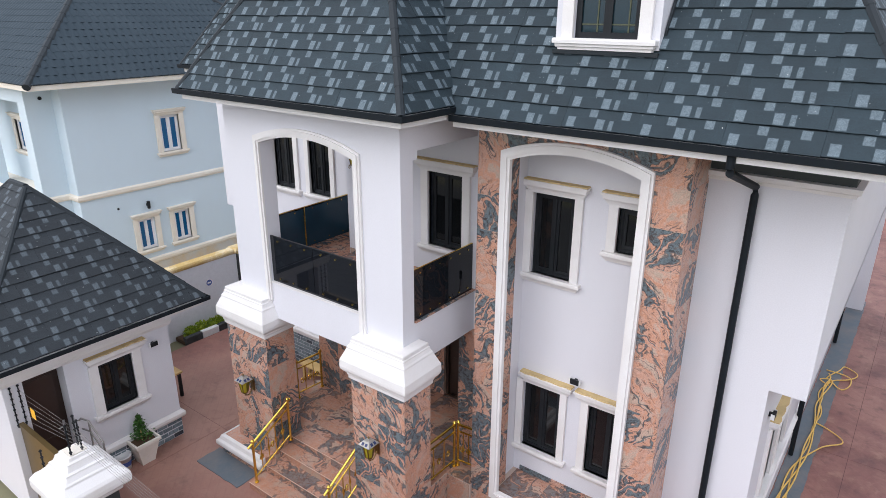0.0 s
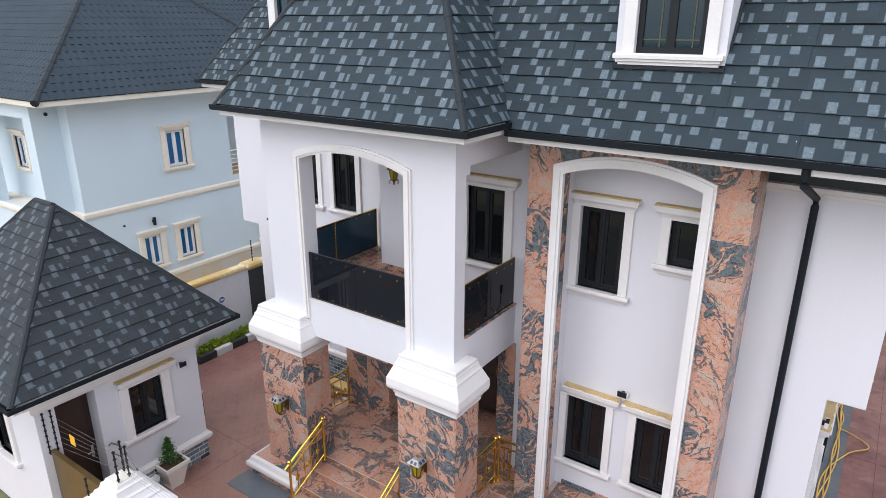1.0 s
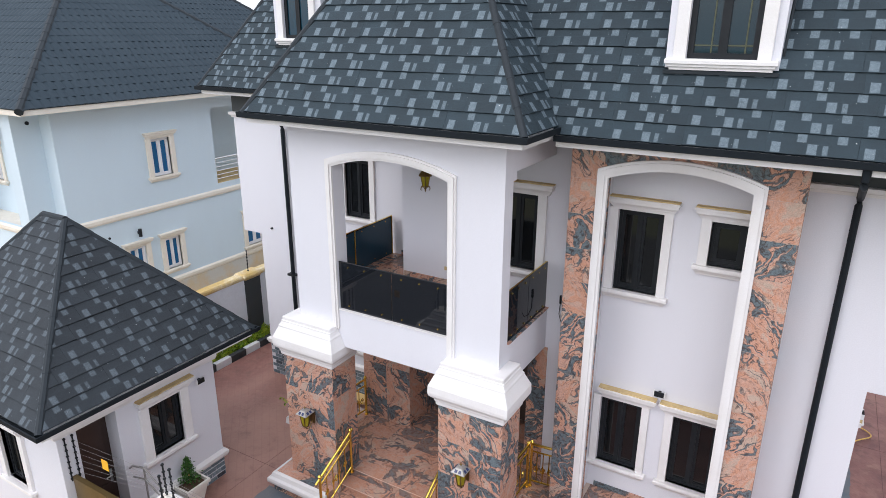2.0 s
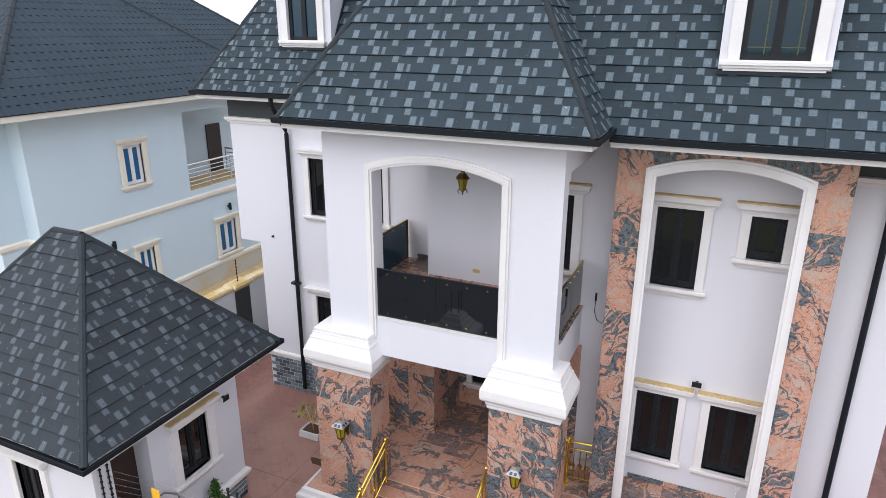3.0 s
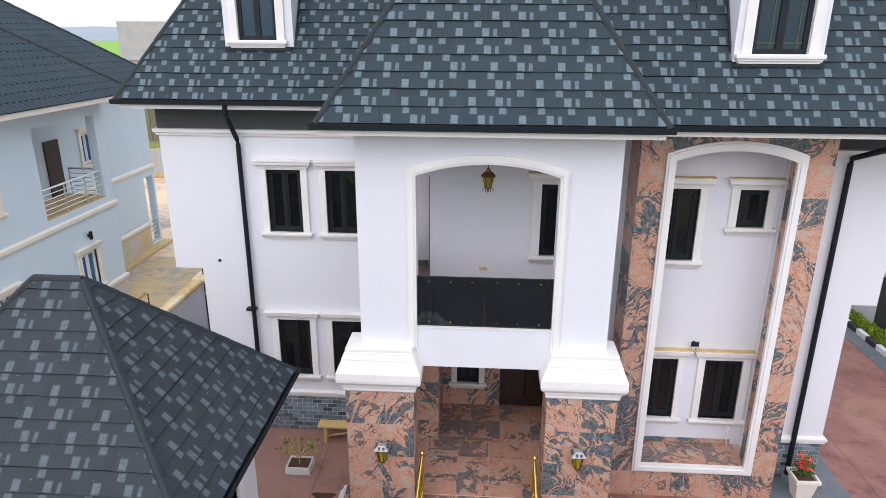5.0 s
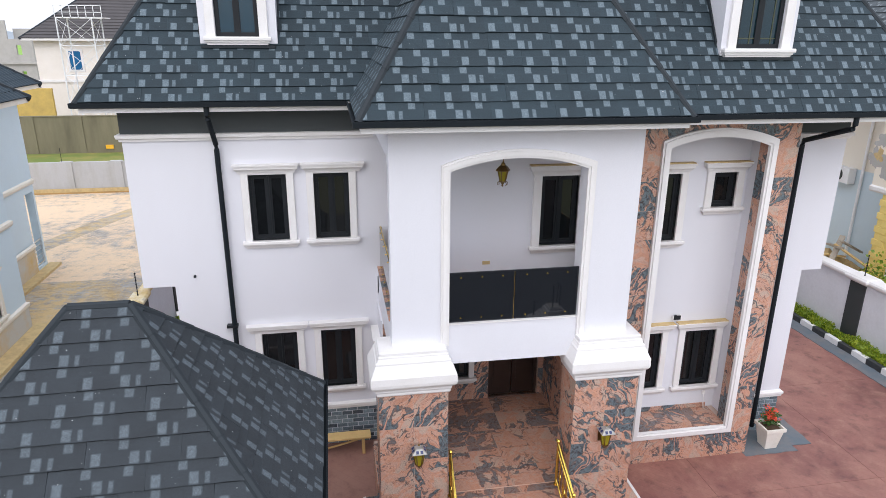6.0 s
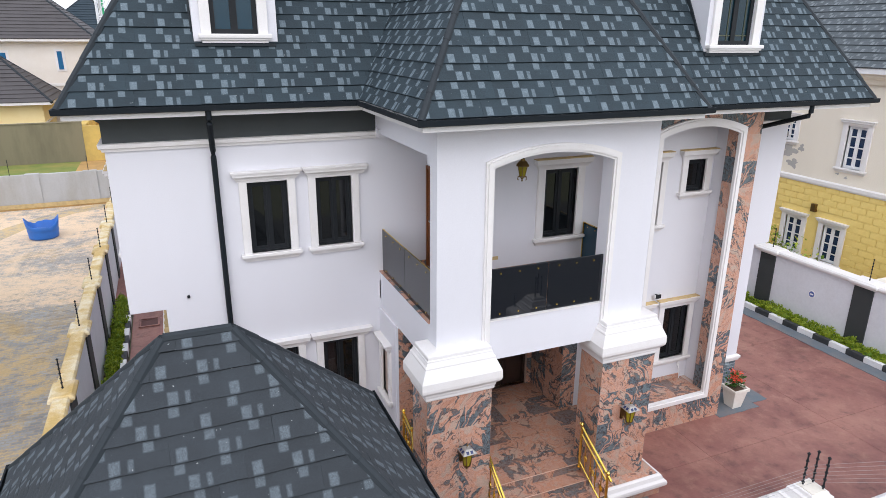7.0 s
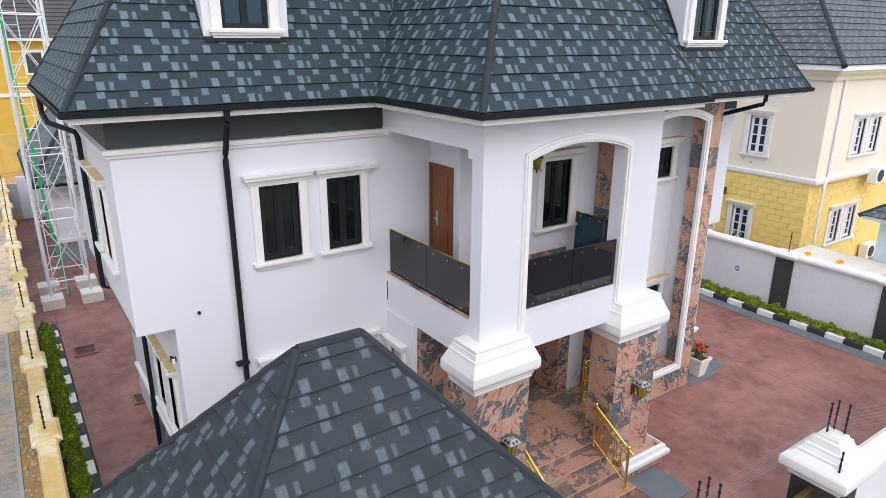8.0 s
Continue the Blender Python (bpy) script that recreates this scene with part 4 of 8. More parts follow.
LEDGE = [(0.0, 0.84), (0.045, 0.84), (0.05, 0.88), (0.07, 0.90), (0.07, 0.95), (0.04, 0.975), (0.0, 0.98)]
part("ledge", Geo().sweep([(-13.11, 14.1), (-13.11, LW), (-9.45, LW)], LEDGE), TRIM, house)
part("ledge", Geo().sweep([(-2.20, RW), (-1.0, RW), (-1.0, 21.2)], [(o, z - 0.02) for o, z in LEDGE]), TRIM, house)

# ---- main roof ----
PORCH_ROOF = Hip(-9.80, -5.12, 5.93, 13.0, ZE, PITCH, 11.0)
LEFT_ROOF = Hip(-14.14, -4.0, 8.73, 14.65, ZE, PITCH, 11.0)
ZR = 6.93
RIGHT_ROOF = Hip(-9.0, 0.06, 6.95, 21.75, ZR, PITCH, 11.0)
roof = part("roof", Geo().box(-9.0, -6.0, 9.5, 12.0, 10.6, 10.95), ROOF_PLAIN, house, "charcoal stone-coated shingle roof with pale chips")
EAVE_LINE = [(-6.2, 14.65), (-14.14, 14.65), (-14.14, 8.73), (-9.80, 8.73), (-9.80, 5.93), (-5.12, 5.93), (-5.12, 6.95)]
eaves(house, EAVE_LINE, ZE, depth=0.62)
eaves(house, [(-5.12, 6.95), (0.06, 6.95), (0.06, 21.75), (-6.8, 21.75)], ZR, depth=0.62)


BAR_GREEN = worn("dull_olive_bar", (0.0715, 0.078, 0.039), (0.052, 0.0585, 0.026), 0.6)


def dormer(x0, x1, yf, zb, ztop=9.35, flare=0.0, glass_mat=None):
    """A white dormer with a black double window, its cheeks running back into the slope."""
    back = lambda z: yf + (z - zb) / PITCH + 0.35
    d = Geo().wall("y", x0 - 0.4 * flare, x1 + flare, zb + 0.02, ztop, yf, yf + 0.10, [(x0 + 0.24, x1 - 0.24, zb + 0.13, ztop - 0.25)])
    body = part("dormer", d, WHITE, house, "white dormer with black window")
    for xa in (x0 - 0.4 * flare, x1 + flare - 0.05):
        part("cheek", Geo().prism([(yf + 0.10, zb - 0.3), (yf + 0.10, ztop), (back(ztop), ztop), (back(zb) - 0.2, zb - 0.3)], "x", xa, xa + 0.05), WHITE, body)
    a, b, c, e = x0 + 0.24, x1 - 0.24, zb + 0.13, ztop - 0.25
    part("window_frame", Geo().wall("y", a, b, c, e, yf + 0.03, yf + 0.09, [(a + 0.07, (a + b) / 2 - 0.05, c + 0.07, e - 0.07), ((a + b) / 2 + 0.05, b - 0.07, c + 0.07, e - 0.07)]), BLACK, body)
    for p, q in ((a + 0.07, (a + b) / 2 - 0.05), ((a + b) / 2 + 0.05, b - 0.07)):
        part("pane", Geo().box(p, q, yf + 0.055, yf + 0.065, c + 0.07, e - 0.07), glass_mat or DORMER_GLASS, body, "tinted glass pane")
        if x0 > -8:
            boxes("glazing_bar", [((p + q) / 2 + 0.05, (p + q) / 2 + 0.065, yf + 0.045, yf + 0.055, c + 0.07, e - 0.07), (p, q, yf + 0.044, yf + 0.054, c + 0.15, c + 0.165)], BAR_GREEN, body)
    part("casing", Geo().prism([(x0 + 0.09, c), (x0 + 0.09, e + 0.15), (x1 - 0.09, e + 0.15), (x1 - 0.09, c), (b, c), (b, e), (a, e), (a, c)], "y", yf - 0.05, yf), TRIM, body, "", 0.01)
    part("sill", Geo().rings([(-0.03, zb), (-0.028, zb + 0.03), (-0.005, zb + 0.038), (-0.003, zb + 0.066), (0.022, zb + 0.074), (0.024, zb + 0.112), (0.016, zb + 0.132)], x0 + 0.03 + 0.8 * flare, x1 - 0.03 - 0.8 * flare, yf - 0.09, yf + 0.06), TRIM, body)
    part("flashing", Geo().box(x0 - 0.01, x1 + 0.01, yf - 0.05, yf + 0.02, zb - 0.05, zb - 0.006), ROOF_PLAIN, body)
    for xa, sg in ((x0 - 0.4 * flare, -1), (x1 + flare, 1)):
        part("flashing", Geo().prism([(yf + 0.11, zb - 0.02), (back(ztop) - 0.25, ztop), (back(ztop) - 0.45, ztop), (yf + 0.11, zb + 0.24)], "x", xa + sg * 0.012, xa + sg * 0.035), ROOF_PLAIN, body)
    top = Geo().prism([(x0 - 0.15, ztop), (x1 + 0.15, ztop), ((x0 + x1) / 2, ztop + 0.75)], "y", yf - 0.18, back(ztop) + 0.6)
    part("dormer_roof", top, ROOF_PLAIN, body)


dormer(-12.20, -11.02, 9.24, 7.91, flare=0.05, glass_mat=TEAL_SKY_GLASS)
dormer(-3.92, -2.64, 7.44, 7.78)

# ---- portico: columns, balcony front, slab ----
PED = [(0.012, 2.82), (0.03, 2.84), (0.03, 2.88), (0.045, 2.91), (0.05, 2.945), (0.085, 2.97), (0.115, 3.01), (0.122, 3.06), (0.118, 3.17), (0.10, 3.21), (0.035, 3.36), (0.035, 3.385), (0.012, 3.41), (-0.005, 3.455), (-0.005, 3.475), (-0.02, 3.48), (-0.02, 3.535), (-0.03, 3.545), (-0.20, 3.55)]
CY0, CY1 = 6.185, 6.81
COLS = ((-9.625, -8.535), (-6.455, -5.37))
columns = []
for x0, x1 in COLS:
    col = part("column", Geo().box(x0 + 0.004, x1 - 0.004, CY0 + 0.004, CY1 - 0.004, 0.2, 2.83), GROUT, house, "granite clad porch column with white capital")
    columns.append((col, x0, x1))
    part("capital", Geo().rings(PED, x0, x1, CY0, CY1), TRIM, col, "white moulded capital", 0.011)
XL, XR, AL, AR = -9.38, -5.57, -8.50, -6.43
opening = arc(AL, AR, 6.24, 6.42)
for a, b in ((XL, AL), (AR, XR)):
    part("pier", Geo().box(a, b, 6.42, 6.68, 3.17, 6.83), WHITE, house, "white balcony pier")
part("front_beam", Geo().box(AL, AR, 6.42, 6.68, 3.17, 3.84), WHITE, house, "white balcony front beam")
part("arch_head", Geo().prism(opening + [(AR, 6.83), (AL, 6.83)], "y", 6.42, 6.68), WHITE, house, "white wall over the balcony arch")
for w, w0, y in ((0.13, 0.0, 6.385), (0.10, 0.035, 6.362)):
    o = [(AL - w, 3.50)] + arc(AL - w, AR + w, 6.24 + w * 0.75, 6.42 + w) + [(AR + w, 3.50)]
    i = [(AL - w0, 3.50)] + arc(AL - w0, AR + w0, 6.24 + w0 * 0.75, 6.42 + w0) + [(AR + w0, 3.50)]
    part("arch_trim", Geo().band(o, i, y, 6.42), TRIM, house, "white arched moulding")
boxes("edge_beam", [(XL, XL + 0.25, 6.68, LW, 3.12, 3.84), (XR - 0.25, XR, 6.68, RW, 3.12, 3.84)], WHITE, house, "white balcony edge beam")
boxes("slab", [(XL + 0.25, -8.45, 6.68, LW, 3.12, 3.80), (-8.45, XR - 0.25, 6.68, RW, 3.12, 3.80), (-9.4, XR, LW, 10.2, 3.12, 3.3), (-8.45, -5.66, RW + 0.05, LW, 3.12, 3.3)], WHITE, house)
boxes("coping", [(AL, AR, 6.405, 6.70, 3.84, 3.856)], TRIM, house, "thin pale coping")
boxes("coping", [(XL - 0.02, XL + 0.26, 6.70, LW, 3.84, 3.86), (XR - 0.26, XR + 0.02, 6.70, RW, 3.84, 3.86)], GRANITE, house, "thin granite coping")
boxes("beam", [(XL, XL + 0.25, 6.68, LW, 6.42, 6.83), (XR - 0.25, XR, 6.68, RW, 6.42, 6.83)], WHITE, house, "white edge beam over the balcony")
boxes("bracket", [(XL, XL + 0.25, 6.68, 6.78, 6.30, 6.42), (XR - 0.25, XR, 6.68, 6.78, 6.30, 6.42), (XL - 0.04, XL + 0.27, LW - 0.2, LW, 6.36, 6.5)], WHITE, house)
part("ceiling", Geo().box(XL + 0.25, XR - 0.25, 6.68, LW, 6.62, 6.70), WHITE, house)
balcony_floor = part("balcony_floor", Geo().box(XL + 0.25, -8.45, 6.70, LW, 3.80, 3.835), BARE, house)
part("balcony_floor", Geo().box(-8.45, XR - 0.25, 6.70, RW, 3.80, 3.835), BARE, house)
boxes("skirting", [(-8.43, XR - 0.25, RW - 0.015, RW, 3.84, 3.96), (-8.465, -8.45, RW, 8.42, 3.84, 3.96), (XL + 0.25, -8.47, LW - 0.015, LW, 3.84, 3.96)], GRANITE, house, "granite skirting")
door = part("door", Geo().box(-8.455, -8.40, 8.50, 9.12, 3.86, 5.73), DOORWOOD, house, "red-brown wooden balcony door")
part("door_frame", Geo().wall("x", 8.44, 9.17, 3.86, 5.79, -8.48, -8.36, [(8.50, 9.12, 3.8, 5.73)]), DOORWOOD, door)
boxes("door_panel", [(-8.468, -8.452, 8.60, 9.02, 4.05, 4.62), (-8.468, -8.452, 8.60, 9.02, 4.95, 5.60)], DOORWOOD, door, "", 0.006)
part("handle_plate", Geo().box(-8.472, -8.455, 8.90, 8.95, 4.66, 4.92), STEEL, door, "chrome plate")
part("door_handle", Geo().tube([(-8.47, 8.925, 4.80), (-8.52, 8.925, 4.80), (-8.52, 8.80, 4.80)], 0.012), STEEL, door, "chrome handle")

# ---- granite surround of the tall window bay ----
GX0, GX1, GY = -5.08, -2.11, 7.55
FL, FR, FB = -4.53, -2.69, 0.72
RY = 7.87          # depth at which the granite reveal gives way to white plaster
bay = part("granite_bay", Geo().prism(arc(FL - 0.07, FR + 0.07, 6.33, 6.50) + [(FR + 0.07, 6.785), (FL - 0.07, 6.785)], "y", GY + 0.001, RY), GRANITE, house, "granite clad tall window bay with white arched trim")
boxes("bay_pier", [(GX0 + 0.004, FL - 0.074, GY + 0.004, RY, 0, 6.79), (FR + 0.074, GX1 - 0.004, GY + 0.004, RY, 0, 6.79)], GROUT, bay)
boxes("bay_return", [(GX0 + 0.004, FL - 0.13, RY, RW, 0, 6.79), (FR + 0.17, GX1 - 0.004, RY, RW, 0, 6.79), (FL - 0.13, FR + 0.17, RY, RW, 6.60, 6.79)], WHITE, bay, "white plastered return behind the granite")
boxes("bay_base", [(FL - 0.07, FR + 0.07, GY + 0.004, RY, 0, FB - 0.006), (FL - 0.126, FR + 0.166, RY, RW, 0, FB - 0.006)], GROUT, bay)
for w, w0, y in ((0.15, 0.0, GY - 0.055), (0.115, 0.04, GY - 0.078)):
    o = [(FL - w, FB - w)] + [(FL - w, 3.0)] + arc(FL - w, FR + w, 6.31 + w * 0.75, 6.48 + w) + [(FR + w, 3.0), (FR + w, FB - w), (FL - w, FB - w)]
    i = [(FL - w0, FB - w0)] + [(FL - w0, 3.0)] + arc(FL - w0, FR + w0, 6.31 + w0 * 0.75, 6.48 + w0) + [(FR + w0, 3.0), (FR + w0, FB - w0), (FL - w0, FB - w0)]
    part("arch_trim", Geo().band(o, i, y, GY + 0.0155), TRIM, bay, "white arched moulding")

# ---- porch behind the columns ----
FZ = 0.62
BW = 9.45
porch = part("porch_floor", Geo().prism([(-9.62, 6.56), (-5.56, 6.56), (-5.56, 7.50), (-5.06, 7.50), (-5.06, 8.24), (-5.86, 8.24), (-5.86, 9.9), (-8.28, 9.9), (-8.28, 8.24), (-9.62, 8.24)], "z", 0.0, FZ - 0.005), GROUT, house)
part("porch_wall", Geo().box(-9.384, -8.284, 8.154, 10.2, 0.0, 3.12), GROUT, house, "granite clad porch pier")
part("porch_wall", Geo().wall("y", -8.30, -5.80, 0.0, 3.12, BW - 0.012, BW + 0.2, [(-7.98, -7.52, 1.17, 2.4), (-7.08, -5.98, FZ, 2.75)]), GROUT, house, "granite clad porch back wall")
window(house, facing(0, BW - 0.016, 0), -7.98, -7.52, 1.17, 2.4, casing=0.12, cornice=(0.2, 0.2))
part("porch_wall", Geo().box(-5.856, -5.524, 8.244, 9.9, 0.0, 3.12), GROUT, house, "granite clad porch pier")
boxes("wall", [(-5.52, -5.06, RW, RW + 0.23, 0.0, 3.67), (-5.62, -5.52, RW, RW + 0.23, 3.12, 3.67)], WHITE, house, "white painted wall beside the porch")
fdoor = part("front_door", Geo().box(-7.02, -6.54, BW + 0.12, BW + 0.17, FZ, 2.70), DARKDOOR, house, "dark brown front door leaf", 0.006)
fdoor2 = part("front_door", Geo().box(-6.52, -6.04, BW + 0.12, BW + 0.17, FZ, 2.70), DARKDOOR, house, "dark brown front door leaf", 0.006)
part("door_frame", Geo().wall("y", -7.08, -5.98, FZ, 2.76, BW + 0.06, BW + 0.19, [(-7.02, -6.04, FZ - 0.01, 2.70)]), DARKDOOR, fdoor)
for d, x in ((fdoor, -6.94), (fdoor2, -6.44)):
    boxes("door_panel", [(x, x + 0.32, BW + 0.105, BW + 0.12, 0.8, 1.5), (x, x + 0.32, BW + 0.105, BW + 0.12, 1.65, 2.55)], DARKDOOR, d, "", 0.006)
part("door_handle", Geo().tube([(-6.58, BW + 0.12, 1.5), (-6.58, BW + 0.05, 1.5), (-6.58, BW + 0.05, 1.8), (-6.58, BW + 0.12, 1.8)], 0.014), GOLD, fdoor, "brass handle")
side_win = [(8.62, 9.02, 1.45, 2.45)]
part("wall", Geo().box(-9.40, -9.384, 8.166, 8.30, 0.0, 3.12), WHITE, house)
part("wall", Geo().wall("x", 8.30, LW, 0.0, 3.12, -9.42, -9.384, side_win), WHITE, house)
window(house, facing(-9.42, 0, -90), -9.02, -8.62, 1.45, 2.45, casing=0.11, cornice=(0.16, 0.16), lights=1)

# steps between the columns, plinths beside them
steps = part("steps", Geo().prism([(5.60, 0.0), (5.60, 0.14), (5.96, 0.14), (5.96, 0.30), (6.28, 0.30), (6.28, 0.45), (6.56, 0.45), (6.56, 0.0)], "x", AL - 0.1, AR + 0.1), GROUT, house, "granite entrance steps")
for x0, x1 in COLS:
    left = x0 < -8
    a, b = (x0 - 0.22, AL - 0.12) if left else (AR + 0.12, x1 + 0.22)
    part("column_plinth", Geo().box(a - (0.05 if left else 0), b + (0 if left else 0.05), 5.94, 6.98, 0, 0.17), GRANITE, house, "granite plinth")
    part("column_plinth", Geo().box(a, b, 5.99, 6.94, 0.17, 0.40), GRANITE, house, "granite plinth")
    line = [(a, 6.94), (a, 5.99), (b, 5.99)] if left else [(a, 5.99), (b, 5.99), (b, 6.94)]
    part("column_base", Geo().sweep(line, [(0.0, 0.17), (0.10, 0.17), (0.135, 0.20), (0.14, 0.25), (0.13, 0.29), (0.085, 0.32), (0.07, 0.36), (0.06, 0.39), (0.02, 0.41), (0.0, 0.41)]), TRIM, house, "white moulded column base", 0.008)

# downpipes
for x, yw, z0, gx, gy, zt in ((-12.12, LW, 0.15, -12.15, 8.74, ZE), (-1.55, RW, 0.15, -1.60, 6.97, ZR)):
    part("downpipe", Geo().tube([(gx, gy, zt - 0.07), (gx, gy, zt - 0.22), (gx, gy + 0.03, zt - 0.28), (x, yw - 0.10, 6.28), (x, yw - 0.075, 6.18), (x, yw - 0.075, z0)], 0.045, 10), GUTTER, house, "black rainwater downpipe")
    if x < -5:
        part("pipe_clip", Geo().box(x - 0.14, x + 0.06, yw - 0.12, yw, 2.81, 2.86), BLACK, house)
part("downpipe", Geo().tube([(-14.14, 13.15, ZE - 0.1), (-14.14, 12.95, 6.62), (-14.10, 12.65, 6.50), (-13.76, 12.0, 6.38), (-13.74, 11.95, 6.28), (-13.74, 11.9, 3.62), (-13.2, 11.9, 3.4), (-13.2, 11.9, 0.05)], 0.045, 10), GUTTER, house, "black rainwater downpipe")
for y in (12.6, 18.4):
    part("downpipe", Geo().tube([(-0.92, y, 3.66), (-0.92, y, 0.05)], 0.045, 10), GUTTER, house, "black rainwater downpipe")
part("weep_pipe", Geo().tube([(-12.74, LW + 0.02, 3.85), (-12.74, LW - 0.04, 3.85)], 0.025), BLACK, house)
part("bell_box", Geo().box(-5.36, -5.33, RW - 0.03, RW, 3.98, 4.12), BLACK, house)
part("bell_cable", Geo().tube([(-5.345, RW - 0.02, 3.98), (-5.35, RW - 0.04, 3.8), (-5.30, RW - 0.05, 3.66), (-5.22, RW - 0.03, 3.60), (-5.18, RW - 0.02, 3.66)], 0.006, 6), BLACK, house)

part("cable_box", Geo().box(-2.80, -2.74, RW - 0.03, RW, 1.02, 1.10), PLASTIC_W, house)
part("cable_tail", Geo().tube([(-2.77, RW - 0.03, 1.04), (-2.79, RW - 0.08, 0.98), (-2.80, RW - 0.10, 0.86), (-2.78, RW - 0.10, 0.745)], 0.008, 6), PLASTIC_W, house, "white cable hanging from a small box")
part("drain_pipe", Geo().tube([(-5.18, RW, 0.98), (-5.22, RW - 0.06, 0.96), (-5.28, RW - 0.08, 0.90), (-5.36, RW - 0.08, 0.88), (-5.42, RW - 0.08, 0.84)], 0.022, 8), STEEL, house, "grey drain pipe end")

# ---- ground ----
ground = solid("ground", Geo().add([(-900, -300, -0.08), (900, -300, -0.08), (900, 1500, -0.08), (-900, 1500, -0.08)], [(0, 1, 2, 3)]), SCRUB, "open scrubby ground reaching the horizon", "ground", "structure")
drive = thing("driveway", -5, 12, 0, "maroon stamped concrete yard with joints", "driveway", kind="structure")
xs, ys = [-14.35, -10.6, -7.0, -3.4, 0.0, 3.3], [2.95, 6.4, 9.8, 13.2, 16.6, 20.0, 23.4, 26.8, 30.2, 33.6]
for a, b in zip(xs, xs[1:]):
    for c, d in zip(ys, ys[1:]):
        part("slab", Geo().box(a + 0.004, b - 0.004, c + 0.004, d - 0.004, -0.12, 0.0), STAMPED, drive)
for c, d in ((19.52, 23.4), (23.4, 26.8), (26.8, 30.2), (30.2, 33.6)):
    part("slab", Geo().box(-14.92, -14.354, c + 0.004, d - 0.004, -0.12, 0.0), STAMPED, drive)
part("joint_bed", Geo().box(-14.35, 3.3, 2.95, 33.6, -0.10, -0.006), MAROON_JOINT, drive)
apron = thing("apron_paving", -9.4, 5.4, 0, "slate grey paving strips beside steps and walls", "paving", kind="structure")
def ragged(x0, x1, y0, y1, seed, amp=0.014):
    """A rectangle with a slightly uneven poured edge."""
    rs, pts = random.Random(seed), []
    for (ax, ay), (bx_, by) in (((x0, y0), (x1, y0)), ((x1, y0), (x1, y1)), ((x1, y1), (x0, y1)), ((x0, y1), (x0, y0))):
        n = max(2, int(math.hypot(bx_ - ax, by - ay) / 0.12))
        pts += [(ax + (bx_ - ax) * k / n + rs.uniform(-amp, amp) * (k > 0), ay + (by - ay) * k / n + rs.uniform(-amp, amp) * (k > 0)) for k in range(n)]
    return pts


for i, (x0, x1, y0, y1) in enumerate(((-10.05, -8.80, 5.44, 5.96), (-6.20, -5.38, 5.05, 5.93), (-2.16, -0.98, 7.42, 8.22), (-0.98, -0.54, 7.6, 22.0), (2.85, 3.28, 3.0, 30.0))):
    part("strip", Geo().prism(ragged(x0, x1, y0, y1, i), "z", -0.01, 0.012), SLATE_PAVE, apron)
rubble, rg = random.Random(21), Geo()
for _ in range(420):
    x, y, r = rubble.uniform(-15.54, -15.2), rubble.uniform(4.0, 19.8), rubble.uniform(0.012, 0.045)
    rg.lathe(x, y, [(0.7 * r, -0.02), (r, 0.3 * r - 0.01), (0.5 * r, 0.9 * r)], 5)
solid("rubble", rg, worn("pale_rubble", (0.52, 0.44, 0.33), (0.30, 0.24, 0.17), 0.9, 3.0, 20, 0.8, 0.4), "small stones and cement crumbs on the dirt verge", "rubble", "stuff")
for x, y, rx, ry in ((-13.16, 14.12, 0.17, 0.24), (-13.9, 17.5, 0.28, 0.30)):
    hatch = thing("manhole_cover", x, y, 0, "maroon concrete inspection cover set in the yard", "manhole cover", "yard inspection covers")
    part("rim", Geo().wall("y", -rx, rx, -ry, ry, 0.0, 0.022, [(-rx + 0.05, rx - 0.05, -ry + 0.05, ry - 0.05)]).moved(pose(x, y, 0.022, 90)), STAMPED, hatch)
    part("lid", Geo().box(x - rx + 0.06, x + rx - 0.06, y - ry + 0.06, y + ry - 0.06, 0.0, 0.008), MAROON_JOINT, hatch, "darker sunk lid")

# neighbour's yard on the far side of the boundary wall
solid("pavement", Geo().box(-45, -15.62, 3.0, 20.0, -0.09, -0.02), PAVERS_GREY, "grey interlocking pavers with ochre sand drifts", "paving", "structure")
solid("pavement", Geo().box(-45, -15.2, 20.0, 34.0, -0.09, -0.02), PAVERS, "sand-covered grey interlocking pavers", "paving", "structure")
track = [(-23.2, 20.1), (-22.2, 22.6), (-21.3, 25.2), (-20.4, 27.8), (-19.3, 30.2), (-17.6, 32.4), (-15.6, 33.4)]
solid("swept_track", Geo().sweep(track, [(-0.55, -0.03), (-0.45, -0.014), (0.45, -0.014), (0.55, -0.03)]), PAVERS_GREY, "grey swept wheel track across the sandy pavers", "paving", "structure")
solid("far_field", Geo().box(-420, -70, 130, 480, -0.1, 0.4), FIELD, "bright green field towards the horizon", "field", "structure")
solid("dirt_verge", Geo().box(-15.55, -15.22, 3.0, 20.0, -0.09, -0.015), DIRT, "ochre dirt verge along the boundary wall", "ground", "structure")
solid("verge_kerb", Geo().box(-15.63, -15.56, 3.0, 20.0, -0.09, 0.0), BARE, "low dusty concrete edging", "kerb", "structure")
solid("far_lane", Geo().box(-60, -18.3, 33.9, 46.5, -0.08, -0.03), GRASS, "strip of grass between two walls", "ground", "structure")
solid("far_dirt", Geo().box(-18.3, 5, 33.9, 95.0, -0.08, -0.03), DIRT, "bare ochre earth", "ground", "structure")
solid("right_yard", Geo().box(4.2, 40, -5.0, 40.0, -0.08, -0.02), CLADDING, "rubble-strewn bare yard", "ground", "structure")


